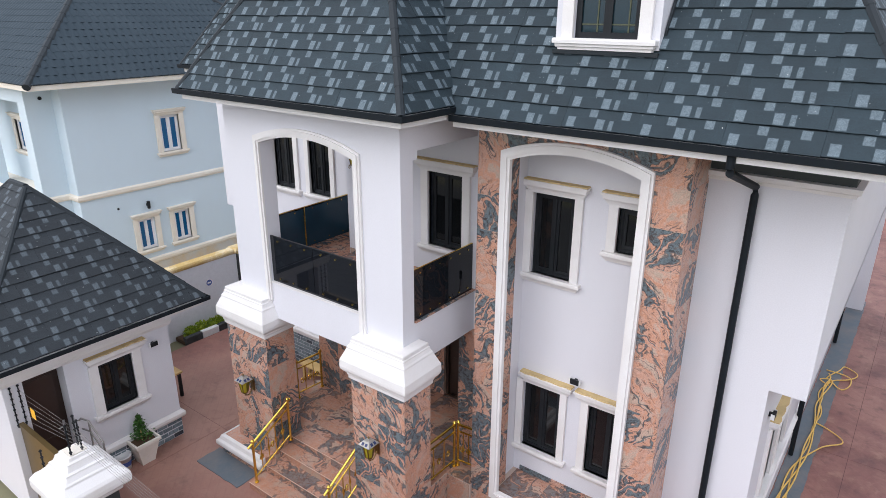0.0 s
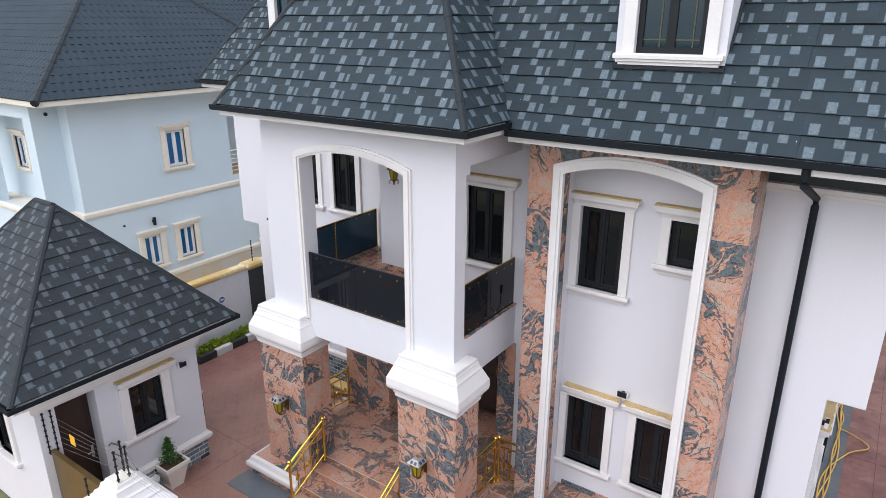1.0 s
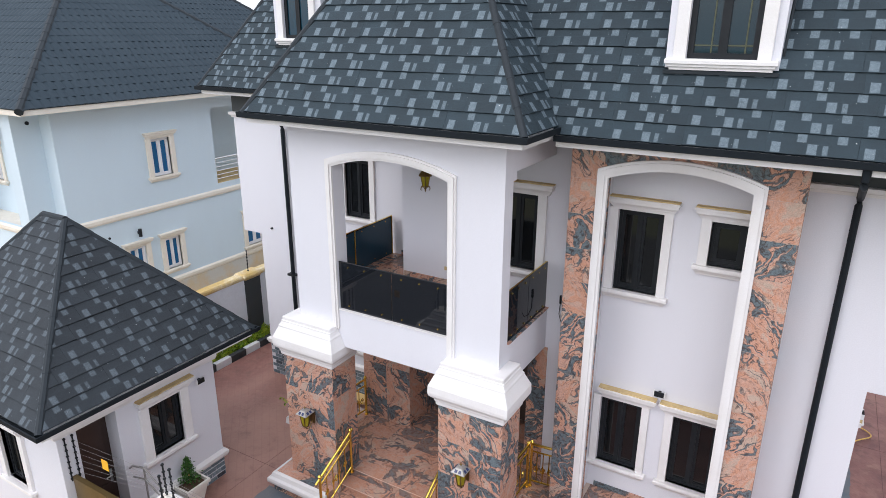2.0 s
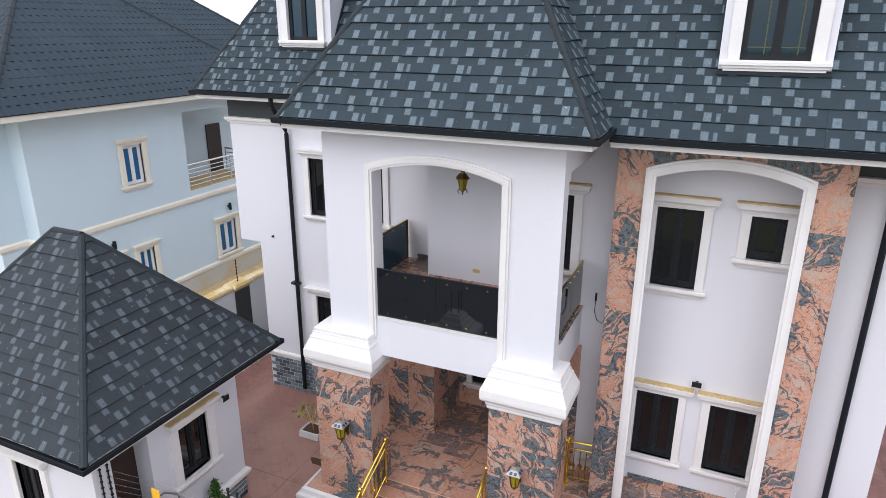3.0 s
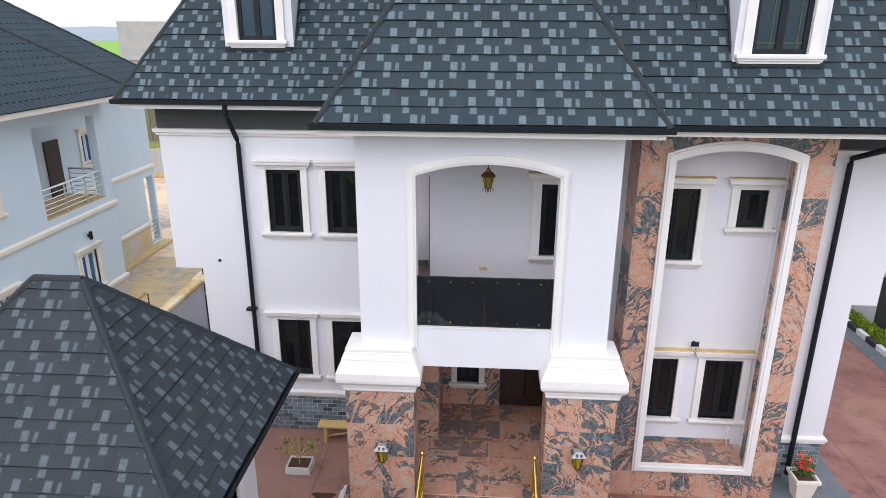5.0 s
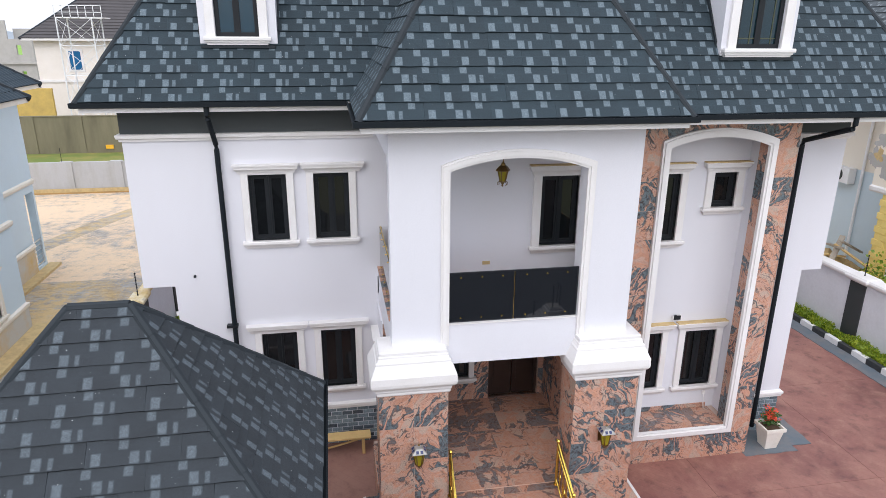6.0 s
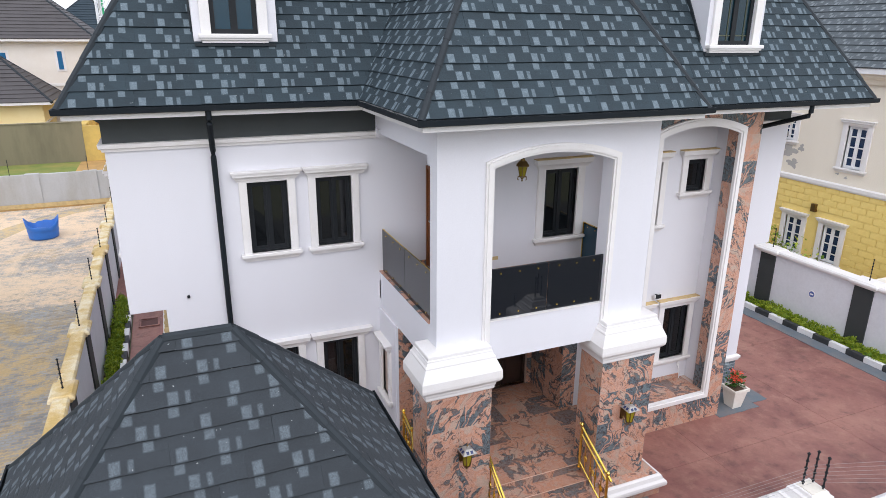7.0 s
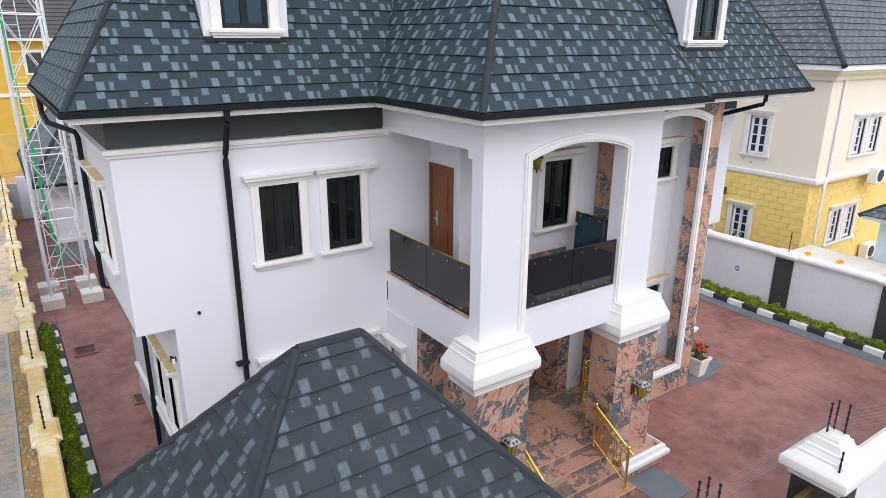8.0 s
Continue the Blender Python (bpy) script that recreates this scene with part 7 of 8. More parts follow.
# ---- loose things in the yard ----
def lantern(x, y, z):
    t = thing("wall_lantern", x, y, z, "aged brass wall lantern with amber glass on a granite column", "lantern", "column lanterns")
    part("backplate", Geo().box(x - 0.045, x + 0.045, y - 0.02, y, z - 0.20, z + 0.02), OLDBRASS, t, "", 0.006)
    part("arm", Geo().tube([(x, y - 0.015, z - 0.16), (x, y - 0.10, z - 0.25), (x, y - 0.17, z - 0.22), (x, y - 0.17, z - 0.16)], 0.010, 6), OLDBRASS, t)
    part("stay", Geo().tube([(x, y - 0.02, z - 0.02), (x, y - 0.09, z - 0.05)], 0.010, 6), OLDBRASS, t)
    cy = y - 0.17
    n = 6
    part("glass", Geo().lathe(x, cy, [(0.05, z - 0.15), (0.085, z + 0.06)], n), AMBER, t, "amber glass body")
    g = Geo()
    for k in range(n):
        a = 2 * math.pi * k / n
        g.tube([(x + 0.052 * math.cos(a), cy + 0.052 * math.sin(a), z - 0.155), (x + 0.088 * math.cos(a), cy + 0.088 * math.sin(a), z + 0.065)], 0.007, 5)
    part("cage", g.lathe(x, cy, [(0.02, z - 0.20), (0.055, z - 0.165), (0.055, z - 0.15)], n), OLDBRASS, t)
    part("hood", Geo().rings([(-0.004, z + 0.058), (0.0, z + 0.066), (-0.052, z + 0.118), (-0.056, z + 0.122), (-0.088, z + 0.128), (-0.088, z + 0.142), (-0.10, z + 0.15)], x - 0.105, x + 0.105, cy - 0.105, cy + 0.105), HOOD, t, "pale grey metal hood")
    for k in range(4):
        r = Matrix.Translation((x, cy, z)) @ Matrix.Rotation(math.pi / 2 * k, 4, "Z")
        for side in (-0.030, 0.030):
            part("solar_cell", Geo().box(-0.002, 0.002, -0.019, 0.019, -0.021, 0.021).moved(r @ Matrix.Translation((0.0835, side, 0.094)) @ Matrix.Rotation(math.radians(-45), 4, "Y")), CELL, t, "dark blue solar cell")
    part("finial", Geo().lathe(x, cy, [(0.012, z + 0.145), (0.018, z + 0.158), (0.005, z + 0.178)], 8), OLDBRASS, t)
    return t


for x, z in ((-9.03, 1.85), (-5.94, 1.88)):
    lantern(x, CY0, z).scale = (1.12, 1.12, 1.12)
pend = thing("hanging_lantern", -7.45, 7.44, 6.62, "aged brass hanging lantern with amber glass", "lantern")
part("rod", Geo().tube([(-7.45, 7.44, 6.62), (-7.45, 7.44, 6.17)], 0.008, 6), OLDBRASS, pend)
part("ceiling_rose", Geo().lathe(-7.45, 7.44, [(0.05, 6.60), (0.05, 6.62)], 10), OLDBRASS, pend)
part("hood", Geo().lathe(-7.45, 7.44, [(0.085, 6.035), (0.118, 6.02), (0.121, 6.032), (0.07, 6.095), (0.04, 6.11), (0.036, 6.135), (0.014, 6.16), (0.008, 6.18)], 6), OLDBRASS, pend)
part("glass", Geo().lathe(-7.45, 7.44, [(0.046, 5.855), (0.085, 6.035)], 6), AMBER, pend, "amber glass body")
part("cage", Geo().lathe(-7.45, 7.44, [(0.004, 5.755), (0.016, 5.775), (0.010, 5.795), (0.034, 5.825), (0.060, 5.84), (0.060, 5.858)], 6), OLDBRASS, pend)
for k in range(6):
    a = math.pi * k / 3
    part("bar", Geo().tube([(-7.45 + r * math.cos(a), 7.44 + r * math.sin(a), z) for r, z in ((0.050, 5.855), (0.088, 6.035))], 0.007, 5), OLDBRASS, pend)
    part("scroll", Geo().tube([(-7.45 + r * math.cos(a), 7.44 + r * math.sin(a), z) for r, z in ((0.046, 5.855), (0.082, 5.83), (0.088, 5.80), (0.066, 5.79))], 0.006, 5), OLDBRASS, pend)
solid("socket_plate", Geo().box(-7.56, -7.42, RW - 0.012, RW, 4.135, 4.20), OCHRE, "ochre electrical socket plate on the balcony wall", "socket", bevel=0.003)


def scroll(p, q, f, z, r=0.05):
    """A small brass scroll in the plane between two points."""
    p, q = Vector(p), Vector(q)
    d = (q - p).normalized()
    c = p + (q - p) * f
    return Geo().tube([c + d * (r * math.cos(a) * (1 - a / 14)) + Vector((0, 0, z + r * 1.4 * math.sin(a) * (1 - a / 14))) for a in [k * 0.6 for k in range(15)]], 0.010, 5)


def brass_rail(points, label, h=0.80, bars=4):
    """Posts at the points, two rails between them, balusters with scrolls."""
    p0 = points[0]
    t = thing("brass_railing", *p0, label, "railing", "brass railings")
    for p in points:
        part("post", Geo().lathe(p[0], p[1], [(0.04, p[2]), (0.04, p[2] + 0.02), (0.024, p[2] + 0.022), (0.024, p[2] + h), (0.03, p[2] + h), (0.035, p[2] + h + 0.03), (0.012, p[2] + h + 0.06)], 10), GOLD, t)
    for a, b in zip(points, points[1:]):
        A, B = Vector(a), Vector(b)
        d = (B - A)
        ext = d.normalized() * 0.12 if abs(d.z) > 0.2 else Vector()
        for z, r in ((h - 0.02, 0.024), (h - 0.16, 0.016), (0.12, 0.016)):
            e = ext if z > h - 0.1 else Vector()
            part("handrail" if z > h - 0.1 else "rail", Geo().tube([A + Vector((0, 0, z)) - e * 0.6, B + Vector((0, 0, z)) + e], r, 8), GOLD, t)
        for k in range(1, bars + 1):
            c = A + d * (k / (bars + 1))
            part("baluster", Geo().tube([c + Vector((0, 0, 0.12)), c + Vector((0, 0, 0.3)), c + Vector((0, 0, 0.38)), c + Vector((0, 0, 0.46)), c + Vector((0, 0, h - 0.16))], [0.010, 0.010, 0.024, 0.010, 0.010], 6), GOLD, t)
        for f in (0.2, 0.5, 0.8):
            part("scroll", scroll(a, b, f, 0.36), GOLD, t, "brass scroll ornament")


brass_rail([(-8.44, 6.46, FZ), (-8.48, 5.66, 0.154)], "polished brass handrail beside the granite steps", 0.86)
brass_rail([(-6.56, 6.46, FZ), (-6.55, 5.66, 0.154)], "polished brass handrail beside the granite steps", 0.86)
brass_rail([(-5.52, 7.78, FZ), (-5.10, 7.82, FZ)], "polished brass railing closing the porch side", 0.88, 3)
brass_rail([(-5.58, 6.86, FZ), (-5.56, 7.72, FZ)], "polished brass railing closing the porch side", 0.88, 2)
brass_rail([(-9.56, 6.95, FZ), (-9.40, 7.5, FZ), (-9.34, 8.10, FZ)], "polished brass railing closing the porch side", 0.84, 2)


def glass_rail(points, label, z0=3.862, z1=4.67, dark=False):
    t = thing("glass_balustrade", *points[0], z0, label, "balustrade", "balcony balustrades")
    for (ax, ay), (bx_, by) in zip(points, points[1:]):
        A, B = Vector((ax, ay, 0)), Vector((bx_, by, 0))
        d = (B - A).normalized()
        s = Vector((d.y, -d.x, 0)) * 0.006
        n = 2 if (B - A).length > 1.2 else 1
        for i in range(n):
            p, q = A + (B - A) * (i / n) + d * 0.006, A + (B - A) * ((i + 1) / n) - d * 0.006
            v = [(*(c + o).xy, z) for z in (z0, z1) for c, o in ((p, s), (q, s), (q, -s), (p, -s))]
            pane = part("glass_panel", Geo().add(v, [(0, 1, 2, 3), (4, 7, 6, 5), (0, 4, 5, 1), (1, 5, 6, 2), (2, 6, 7, 3), (3, 7, 4, 0)]), RAIL_GLASS, t, "black tinted glass panel")
            for f in (0.18, 0.5, 0.82):
                for z in (z1 - 0.07, z0 + 0.07):
                    c = p + (q - p) * f
                    part("stud", Geo().tube([(*(c + 3 * s).xy, z), (*(c - 3 * s).xy, z)], 0.014, 8), GOLD, pane, "brass stud")
        part("top_rail", Geo().tube([(*(A - 2 * s).xy, z1), (*(B - 2 * s).xy, z1)], 0.010, 6), BLACK if dark else GOLD, t)
        for c in (A + d * 0.02, (A + B) / 2, B - d * 0.02):
            part("upright", Geo().tube([(*(c - 4 * s).xy, z0), (*(c - 4 * s).xy, z1)], 0.014, 6), GOLD, t)


def inner_film(x0, x1, y0, y1):
    solid("window_film", Geo().box(x0, x1, y0, y1, 3.87, 4.64), FILM, "blue tinted film on the inner side of the balustrade glass", "film", group="balustrade films")


inner_film(-9.332, -9.326, 6.74, 7.92)
inner_film(-9.332, -9.326, 7.94, 9.12)
inner_film(-5.614, -5.608, 6.72, 7.44)
inner_film(-5.614, -5.608, 7.48, 8.20)
glass_rail([(AL, 6.46), (AR, 6.46)], "black glass balustrade with brass studs on the balcony", dark=True)
glass_rail([(-9.34, 9.15), (-9.34, 6.70)], "black glass balustrade with brass studs on the balcony")
glass_rail([(-5.60, 6.70), (-5.60, 8.22)], "black glass balustrade with brass studs on the balcony")


def planter(x, y, label, h=0.46, top=0.21, foot=0.13):
    t = thing("planter", x, y, 0, label, "planter", "square planters")
    part("pot", Geo().rings([(foot - 0.2, 0.0), (foot - 0.2, 0.02), (top - 0.2, h - 0.07), (top - 0.17, h - 0.07), (top - 0.17, h), (top - 0.21, h), (top - 0.21, h - 0.06)], x - 0.2, x + 0.2, y - 0.2, y + 0.2), POT, t, "cream tapered square pot", 0.006)
    part("soil", Geo().box(x - top + 0.02, x + top - 0.02, y - top + 0.02, y + top - 0.02, h - 0.08, h - 0.05), SOIL, t)
    return t


rnd = random.Random(5)
p1 = planter(-10.87, 4.87, "cream square pot with a small conifer", 0.52, 0.22)
g = Geo()
for i in range(26):
    z = 0.50 + 0.50 * i / 26
    r = 0.085 * (1 - i / 28) * (1.0 + 0.25 * math.sin(2.1 * i))
    leaves(g, -10.87, 4.87, z, 30, (r, r, 0.025), 0.05, rnd)
for a in (0.6, 2.5, 4.4):
    leaves(g, -10.87 + 0.12 * math.cos(a), 4.87 + 0.12 * math.sin(a), 0.53, 24, (0.03, 0.03, 0.04), 0.05, rnd)
tagged(part("conifer", g, LEAF, p1, "small green conifer"), "small green conifer", kind="stuff")
part("stem", Geo().tube([(-10.87, 4.87, 0.45), (-10.87, 4.87, 0.95)], 0.012, 6), TIMBER, p1)
p2 = planter(-1.50, 7.70, "cream square pot with red flowering plant", 0.50, 0.19)
g, r = Geo(), Geo()
for i in range(16):
    a, d = rnd.uniform(0, 6.28), rnd.uniform(0.0, 0.14)
    x, y, z = -1.50 + d * math.cos(a), 7.70 + d * math.sin(a), 0.60 + rnd.uniform(0, 0.34) - d * 0.4
    leaves(g, x, y, z - 0.12, 16, (0.05, 0.05, 0.06), 0.07, rnd)
    leaves(r, x, y, z, 22, (0.035, 0.035, 0.02), 0.045, rnd)
tagged(part("foliage", g, LEAF, p2), "green leaves", kind="stuff")
tagged(part("flowers", r, RED_FLOWER, p2), "clusters of red flowers", kind="stuff")
bed = thing("low_planter", -11.0, 7.85, 0, "white bordered low planter with a sapling", "planter")
part("border", Geo().rings([(0.0, 0.0), (-0.015, 0.14), (-0.02, 0.15), (-0.042, 0.15), (-0.046, 0.06)], -11.25, -10.75, 7.66, 8.08), KERB_W, bed, "white painted border", 0.008)
part("soil", Geo().box(-11.206, -10.794, 7.704, 8.036, 0.0, 0.115), SOIL, bed)
g = Geo()
for i in range(7):
    a = i * 0.9
    tip = Vector((-11.0 + 0.26 * math.cos(a), 7.85 + 0.26 * math.sin(a), 0.45 + 0.03 * i))
    part("branch", Geo().tube([(-11.0, 7.85, 0.1), (-11.0, 7.85, 0.25), tip], 0.008, 5), TIMBER, bed)
    leaves(g, tip.x, tip.y, tip.z - 0.04, 12, (0.06, 0.06, 0.03), 0.08, rnd)
tagged(part("foliage", g, HEDGE, bed), "sparse yellow-green leaves", kind="stuff")
bench = thing("wooden_bench", -10.0, 8.85, 0, "pale timber bench by the slate plinth", "bench")
part("seat", Geo().box(-10.85, -9.65, 8.72, 8.98, 0.36, 0.40), TIMBER, bench, "", 0.004)
for x in (-10.7, -9.8):
    boxes("leg", [(x - 0.03, x + 0.03, 8.74, 8.80, 0, 0.36), (x - 0.03, x + 0.03, 8.90, 8.96, 0, 0.36)], TIMBER, bench)
part("stretcher", Geo().tube([(-10.7, 8.85, 0.08), (-9.8, 8.85, 0.30)], 0.02, 6), TIMBER, bench)
bucket = thing("paint_bucket", -11.0, 4.52, 0, "white plastic paint bucket with a printed band", "bucket")
part("body", Geo().lathe(-10.95, 4.50, [(0.115, 0), (0.14, 0.27), (0.148, 0.27), (0.148, 0.30), (0.135, 0.30), (0.13, 0.28)], 20), PLASTIC_W, bucket, smooth=True)
part("print_band", Geo().lathe(-10.95, 4.50, [(0.1245, 0.09), (0.134, 0.19)], 20), PRINT_BLUE, bucket, "blurred dark print")
desk = thing("wooden_table", -12.5, 6.35, 0, "yellow timber table behind the gate house", "table")
part("top", Geo().box(-13.06, -12.25, 6.05, 6.62, 0.60, 0.64), TIMBER, desk, "", 0.005)
for x in (-13.0, -12.33):
    for y in (6.10, 6.57):
        part("leg", Geo().box(x - 0.03, x + 0.03, y - 0.03, y + 0.03, 0, 0.60), BLACK, desk)
hose = thing("garden_hose", -0.6, 13, 0, "yellow hose lying in loose loops on the ground", "hose")
RUN = [(-0.95, 9.4), (-0.80, 11.2), (-0.76, 12.4), (-0.66, 13.4), (-0.72, 14.2), (-0.77, 14.9), (-0.80, 15.6), (-0.66, 16.2)]


def wander(points, n, k, amp):
    """A smooth line through plan points, swaying a little to either side."""
    out = []
    for i in range(n + 1):
        f = i / n * (len(points) - 1)
        q = min(int(f), len(points) - 2)
        u = f - q
        p = [Vector(points[max(0, min(len(points) - 1, q + d))]) for d in (-1, 0, 1, 2)]
        c = 0.5 * ((2 * p[1]) + (p[2] - p[0]) * u + (2 * p[0] - 5 * p[1] + 4 * p[2] - p[3]) * u * u + (3 * p[1] - p[0] - 3 * p[2] + p[3]) * u ** 3)
        sway = amp * (math.sin(1.7 * f + 1.9 * k) + 0.6 * math.sin(3.1 * f + 0.8 * k))
        out.append((c.x + sway, c.y, 0.030 + 0.012 * k))
    return out


for k, tail in enumerate(([(-0.43, 16.5), (-0.28, 16.95), (-0.48, 17.15), (-0.64, 16.8), (-0.84, 16.3)], [(-0.45, 15.9), (-0.40, 16.6), (-0.86, 16.7)], [(-0.9, 16.1), (-0.7, 15.9)], [(-0.84, 16.5)])):
    pts = list(RUN)
    if k == 1:
        pts[3:4] = [(-0.50, 13.2), (-0.20, 13.65), (-0.42, 14.0)]
    part("loop", Geo().tube(wander(pts + tail, 70, k, 0.05), 0.014, 6), HOSE, hose, "", 0.0, True)
for x, y, s in ((-10.35, 7.1, 0.2),):
    pts = [(x + s * (1 + 0.3 * math.sin(3 * a)) * math.cos(a), y + 0.6 * s * (1 + 0.3 * math.cos(2 * a)) * math.sin(a)) for a in [k * 0.35 for k in range(18)]]
    solid("wet_patch", Geo().prism(pts, "z", -0.004, 0.004), SOIL, "dark damp soil patch on the yard", "stain")

# ---- pieces: granite slabs, slate bricks, roof panels ----
stone = {}
for col, x0, x1 in columns:
    tile_face(col, "y", x0, x1, 0.40, 2.83, CY0 + 0.016, -1, 0.56, 0.60, shared=stone)
    tile_face(col, "x", CY0, CY1, 0.40, 2.83, x0 + 0.016, -1, 0.70, 0.60, shared=stone)
    tile_face(col, "x", CY0, CY1, 0.40, 2.83, x1 - 0.016, 1, 0.70, 0.60, shared=stone)
    tile_face(col, "y", x0, x1, 0.40, 2.83, CY1 - 0.016, 1, 0.56, 0.60, shared=stone)
tile_face(bay, "y", GX0, FL - 0.07, 0, 6.78, GY + 0.016, -1, 0.5, 0.52, shared=stone)
tile_face(bay, "y", FR + 0.07, GX1, 0, 6.78, GY + 0.016, -1, 0.5, 0.52, shared=stone)
tile_face(bay, "y", FL - 0.07, FR + 0.07, 0.0, FB - 0.10, GY + 0.016, -1, 0.66, 0.66, shared=stone)
tile_face(bay, "x", GY, RW, 0, 6.78, GX0 + 0.016, -1, 0.79, 0.52, shared=stone)
tile_face(bay, "x", GY, RW, 0, 6.78, GX1 - 0.016, 1, 0.79, 0.52, shared=stone)
tile_face(bay, "x", GY, RY, FB, 6.33, FL - 0.074, 1, 0.79, 0.52, shared=stone)
tile_face(bay, "x", GY, RY, FB, 6.33, FR + 0.074, -1, 0.79, 0.52, shared=stone)
tile_floor(bay, FL - 0.05, FR + 0.05, GY + 0.02, RW, FB - 0.016, 0.62, 0.79, shared=stone)
tile_face(bay, "y", FL, FR, FB, FB + 0.10, RW - 0.001, -1, 0.62, 0.10, shared=stone)
tile_floor(porch, -9.62, -5.56, 6.56, 8.16, FZ - 0.014, 0.58, 0.53, shared=stone)
tile_floor(porch, -5.56, -5.06, 7.50, 8.16, FZ - 0.014, 0.58, 0.7, shared=stone)
tile_floor(porch, -8.28, -5.06, 8.16, 8.24, FZ - 0.014, 0.58, 0.08, shared=stone)
tile_floor(porch, -8.28, -5.86, 8.24, BW, FZ - 0.014, 0.60, 0.60, shared=stone)
tile_floor(porch, -7.08, -5.98, BW, BW + 0.12, FZ - 0.014, 0.60, 0.14, shared=stone)
tile_face(porch, "x", 6.80, 7.50, 0.0, FZ - 0.016, -5.56, 1, 0.6, 0.6, shared=stone)
tile_face(porch, "y", -5.54, -5.08, 0.0, FZ - 0.016, 7.50, -1, 0.6, 0.6, shared=stone)
tile_face(porch, "x", 6.95, 8.15, 0.0, FZ - 0.016, -9.62, -1, 0.6, 0.6, shared=stone)
tile_face(house, "y", -9.40, -8.28, FZ, 3.12, 8.166, -1, 0.56, 0.62, shared=stone)
tile_face(house, "x", 8.15, BW, FZ, 3.12, -8.296, 1, 0.65, 0.62, shared=stone)
tile_face(house, "y", -8.28, -8.10, FZ, 3.12, BW, -1, 0.18, 0.62, shared=stone)
tile_face(house, "y", -7.40, -7.08, FZ, 3.12, BW, -1, 0.32, 0.62, shared=stone)
tile_face(house, "y", -8.10, -7.40, FZ, 1.03, BW, -1, 0.35, 0.41, shared=stone)
tile_face(house, "y", -5.98, -5.86, FZ, 3.12, BW, -1, 0.3, 0.62, shared=stone)
tile_face(house, "x", 8.24, BW, FZ, 3.12, -5.844, -1, 0.6, 0.62, shared=stone)
tile_face(house, "y", -5.86, -5.52, FZ, 3.12, 8.256, -1, 0.34, 0.62, shared=stone)
for z0, z1, y in ((0.0, 0.14, 5.60), (0.14, 0.30, 5.96), (0.30, 0.45, 6.28), (0.45, FZ, 6.56)):
    tile_face(steps, "y", AL - 0.1, AR + 0.1, z0, z1, y, -1, 1.14, 0.2, GRANITE_FLOOR, stone, "riser_tile", 0.012)
for z, y0, y1 in ((0.14, 5.58, 5.95), (0.30, 5.94, 6.27), (0.45, 6.26, 6.55)):
    tile_floor(steps, AL - 0.1, AR + 0.1, y0, y1, z, 1.14, 0.4, shared=stone, name="tread_tile")
for z, y in ((0.154, 5.58), (0.314, 5.94), (0.464, 6.26), (FZ, 6.545)):
    boxes("nosing", [(AL - 0.1, AR + 0.1, y - 0.005, y + 0.004, z - 0.010, z + 0.0015)], NOSING, steps, "pale polished step edge")
tile_floor(balcony_floor, XL + 0.26, -8.46, 6.70, LW - 0.02, 3.835, 0.45, 0.6, shared=stone)
tile_floor(balcony_floor, -8.45, XR - 0.26, 6.70, RW - 0.02, 3.835, 0.58, 0.5, shared=stone)
slate = {}
slate_rows(house, "y", -13.10, -9.45, 0.0, 0.84, LW, -1, shared=slate)
slate_rows(house, "y", -2.16, -1.0, 0.0, 0.82, RW, -1, shared=slate)
slate_rows(house, "x", LW, 13.0, 0.0, 0.84, -13.11, -1, shared=slate)
slate_rows(gate_house, "x", 3.88, GN, 0.0, 0.42, GX, 1, shared=slate)

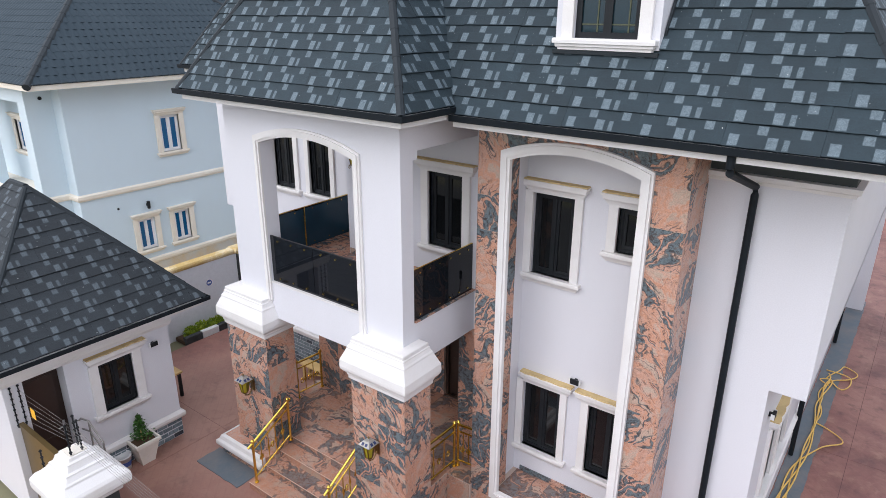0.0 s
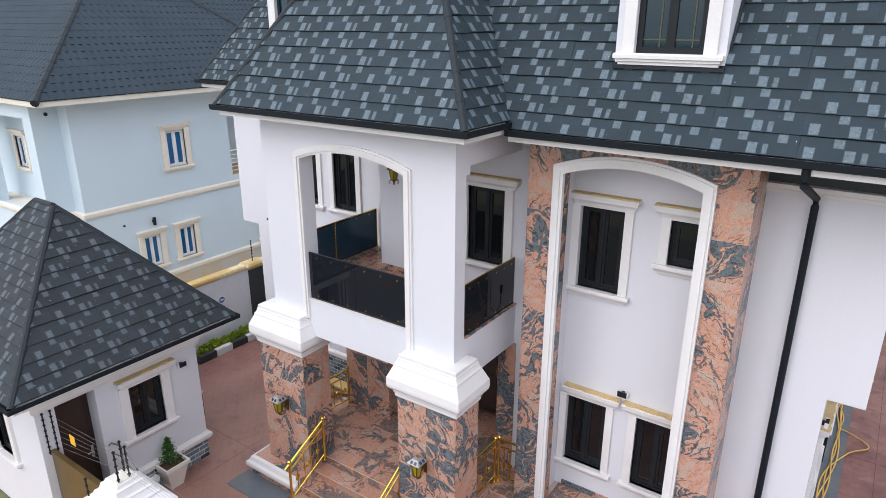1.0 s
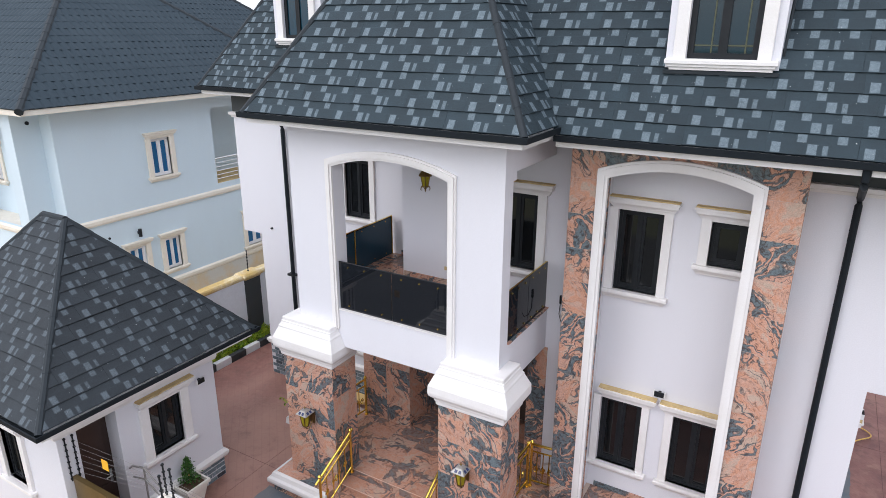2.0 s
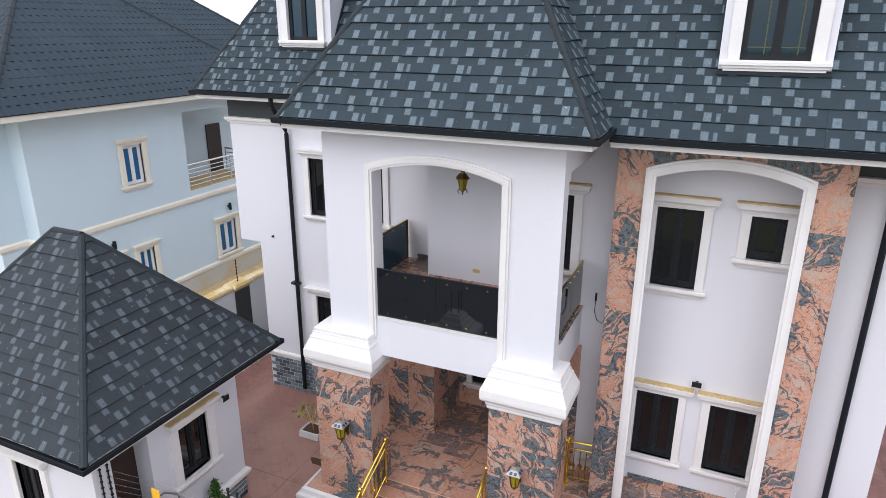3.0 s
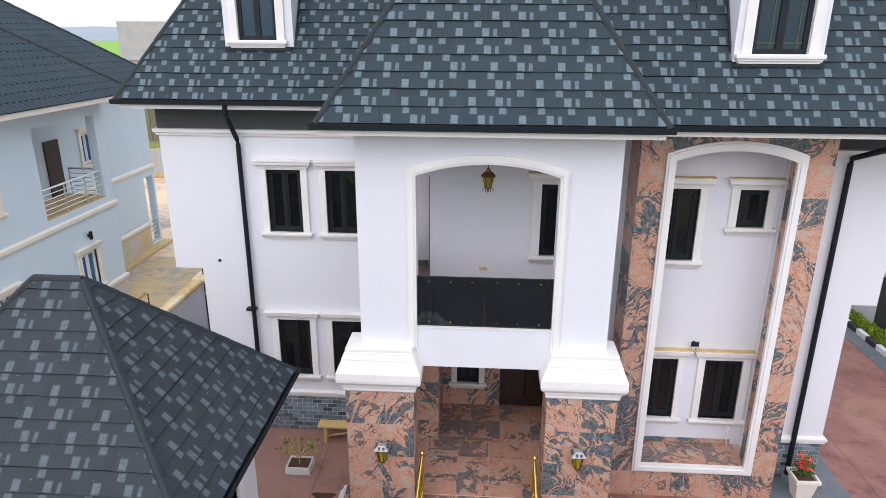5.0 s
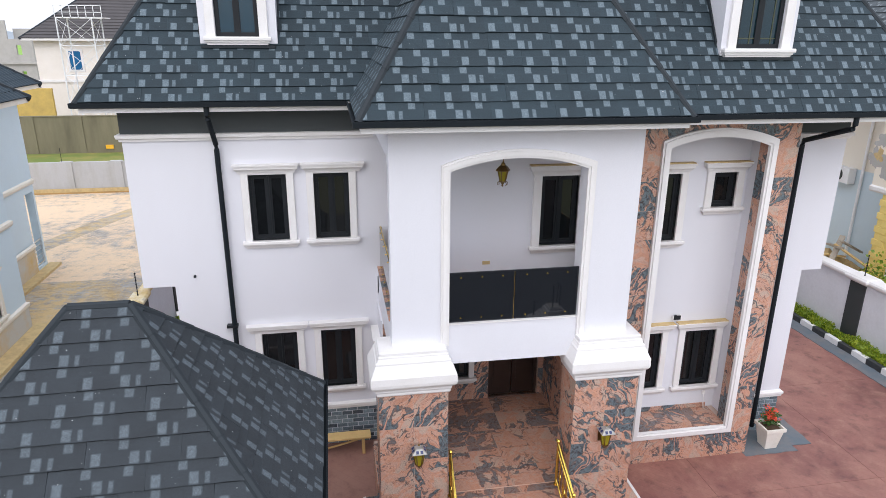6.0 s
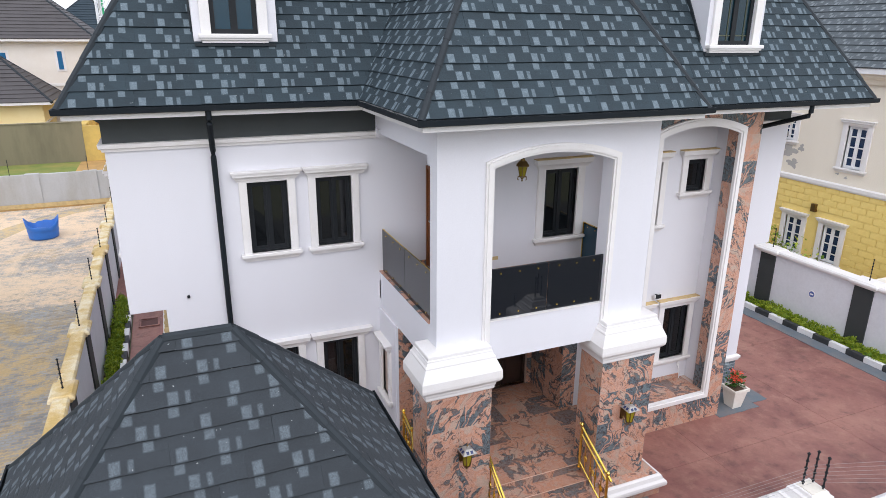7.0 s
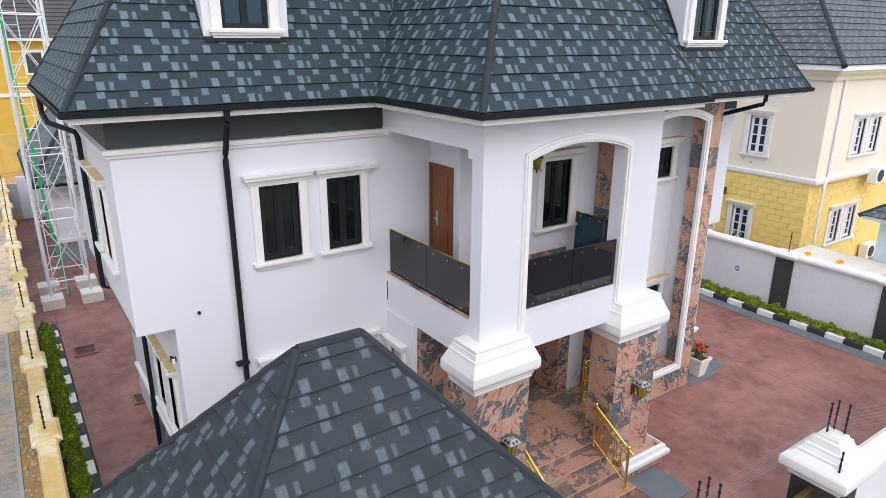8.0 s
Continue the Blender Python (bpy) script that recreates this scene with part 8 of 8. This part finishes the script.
# yellow blocks of the neighbour's ground floor
block = bpy.data.meshes.new("yellow_block")
g = Geo().add([(0, -0.245, -0.105), (0, 0.245, -0.105), (0, 0.245, 0.105), (0, -0.245, 0.105), (-0.022, -0.235, -0.095), (-0.022, 0.235, -0.095), (-0.022, 0.235, 0.095), (-0.022, -0.235, 0.095)],
              [(7, 6, 5, 4), (4, 5, 1, 0), (5, 6, 2, 1), (6, 7, 3, 2), (7, 4, 0, 3)])
block.from_pydata(g.v, [], g.f)
block.materials.append(YELLOW)
for r in range(16):
    for c in range(13):
        y, z = yc + 0.37 + 0.5 * c + (0.25 if r % 2 else 0), 0.11 + 0.215 * r
        if not any(a - 0.40 < y < b + 0.40 and cc - 0.25 < z < d + 0.30 for a, b, cc, d in y_low) and y < 14.6:
            ob = new("yellow_block", block)
            ob.parent = yellow
            ob.matrix_basis = pose(yx - 11, y - 14, z)
        xf = yx + 0.55 + 0.5 * c + (0.25 if r % 2 else 0)
        if c < 9 and not any(a - 0.42 < xf < b + 0.42 and 0.75 < z < 2.5 for a, b in ((8.9, 9.6), (10.0, 10.7))):
            ob = new("yellow_block", block)
            ob.parent = yellow
            ob.matrix_basis = pose(yx + 0.30 + 0.5 * c + (0.25 if r % 2 else 0) + 0.25 - 11, 9.95 - 14, z, 0, 0, 90)

panels = {}
tiled_roof(PORCH_ROOF, roof, SHINGLE, (LEFT_ROOF, RIGHT_ROOF), "swe", "swe", shared=panels, seed=2, limit=2.3, caps=(0, 1), cap=0.05)
tiled_roof(LEFT_ROOF, roof, SHINGLE, (PORCH_ROOF, RIGHT_ROOF), "snw", "s", shared=panels, seed=3, limit=2.3, caps=(0, 3), cap=0.05)
tiled_roof(RIGHT_ROOF, roof, SHINGLE, (PORCH_ROOF, LEFT_ROOF), "snew", "s", shared=panels, seed=4, limit=2.3, caps=(1, 2, 3), cap=0.05)
tiled_roof(GATE_ROOF, gate_house, SHINGLE_DULL, (), "snew", "sen", shared={}, seed=5, cap=0.05, stagger=0.265)
tiled_roof(BLUE_REAR_ROOF, blue, ROOF_BLACK, (BLUE_ROOF,), "ne", "", course=0.29, width=0.22, seed=16, cap=0.09, lap=0.013, pan=True, caps=(2,))
tiled_roof(BLUE_ROOF, blue, ROOF_BLACK, (BLUE_REAR_ROOF,), "snew", "", course=0.29, width=0.22, seed=6, cap=0.09, lap=0.013, pan=True)
# These three roofs take the shingle with haze in its colour.
tiled_roof(YELLOW_ROOF, yellow, SHINGLE_HAZED, (), "snew", "", course=0.30, seed=7, cap=0.08, lap=0.035)
tiled_roof(PORTER_ROOF, porter, SHINGLE_HAZED, (), "snew", "", seed=9, cap=0.06)
tiled_roof(ANNEX_ROOF, annex, SHINGLE_HAZED, (), "snew", "", seed=8, cap=0.07)
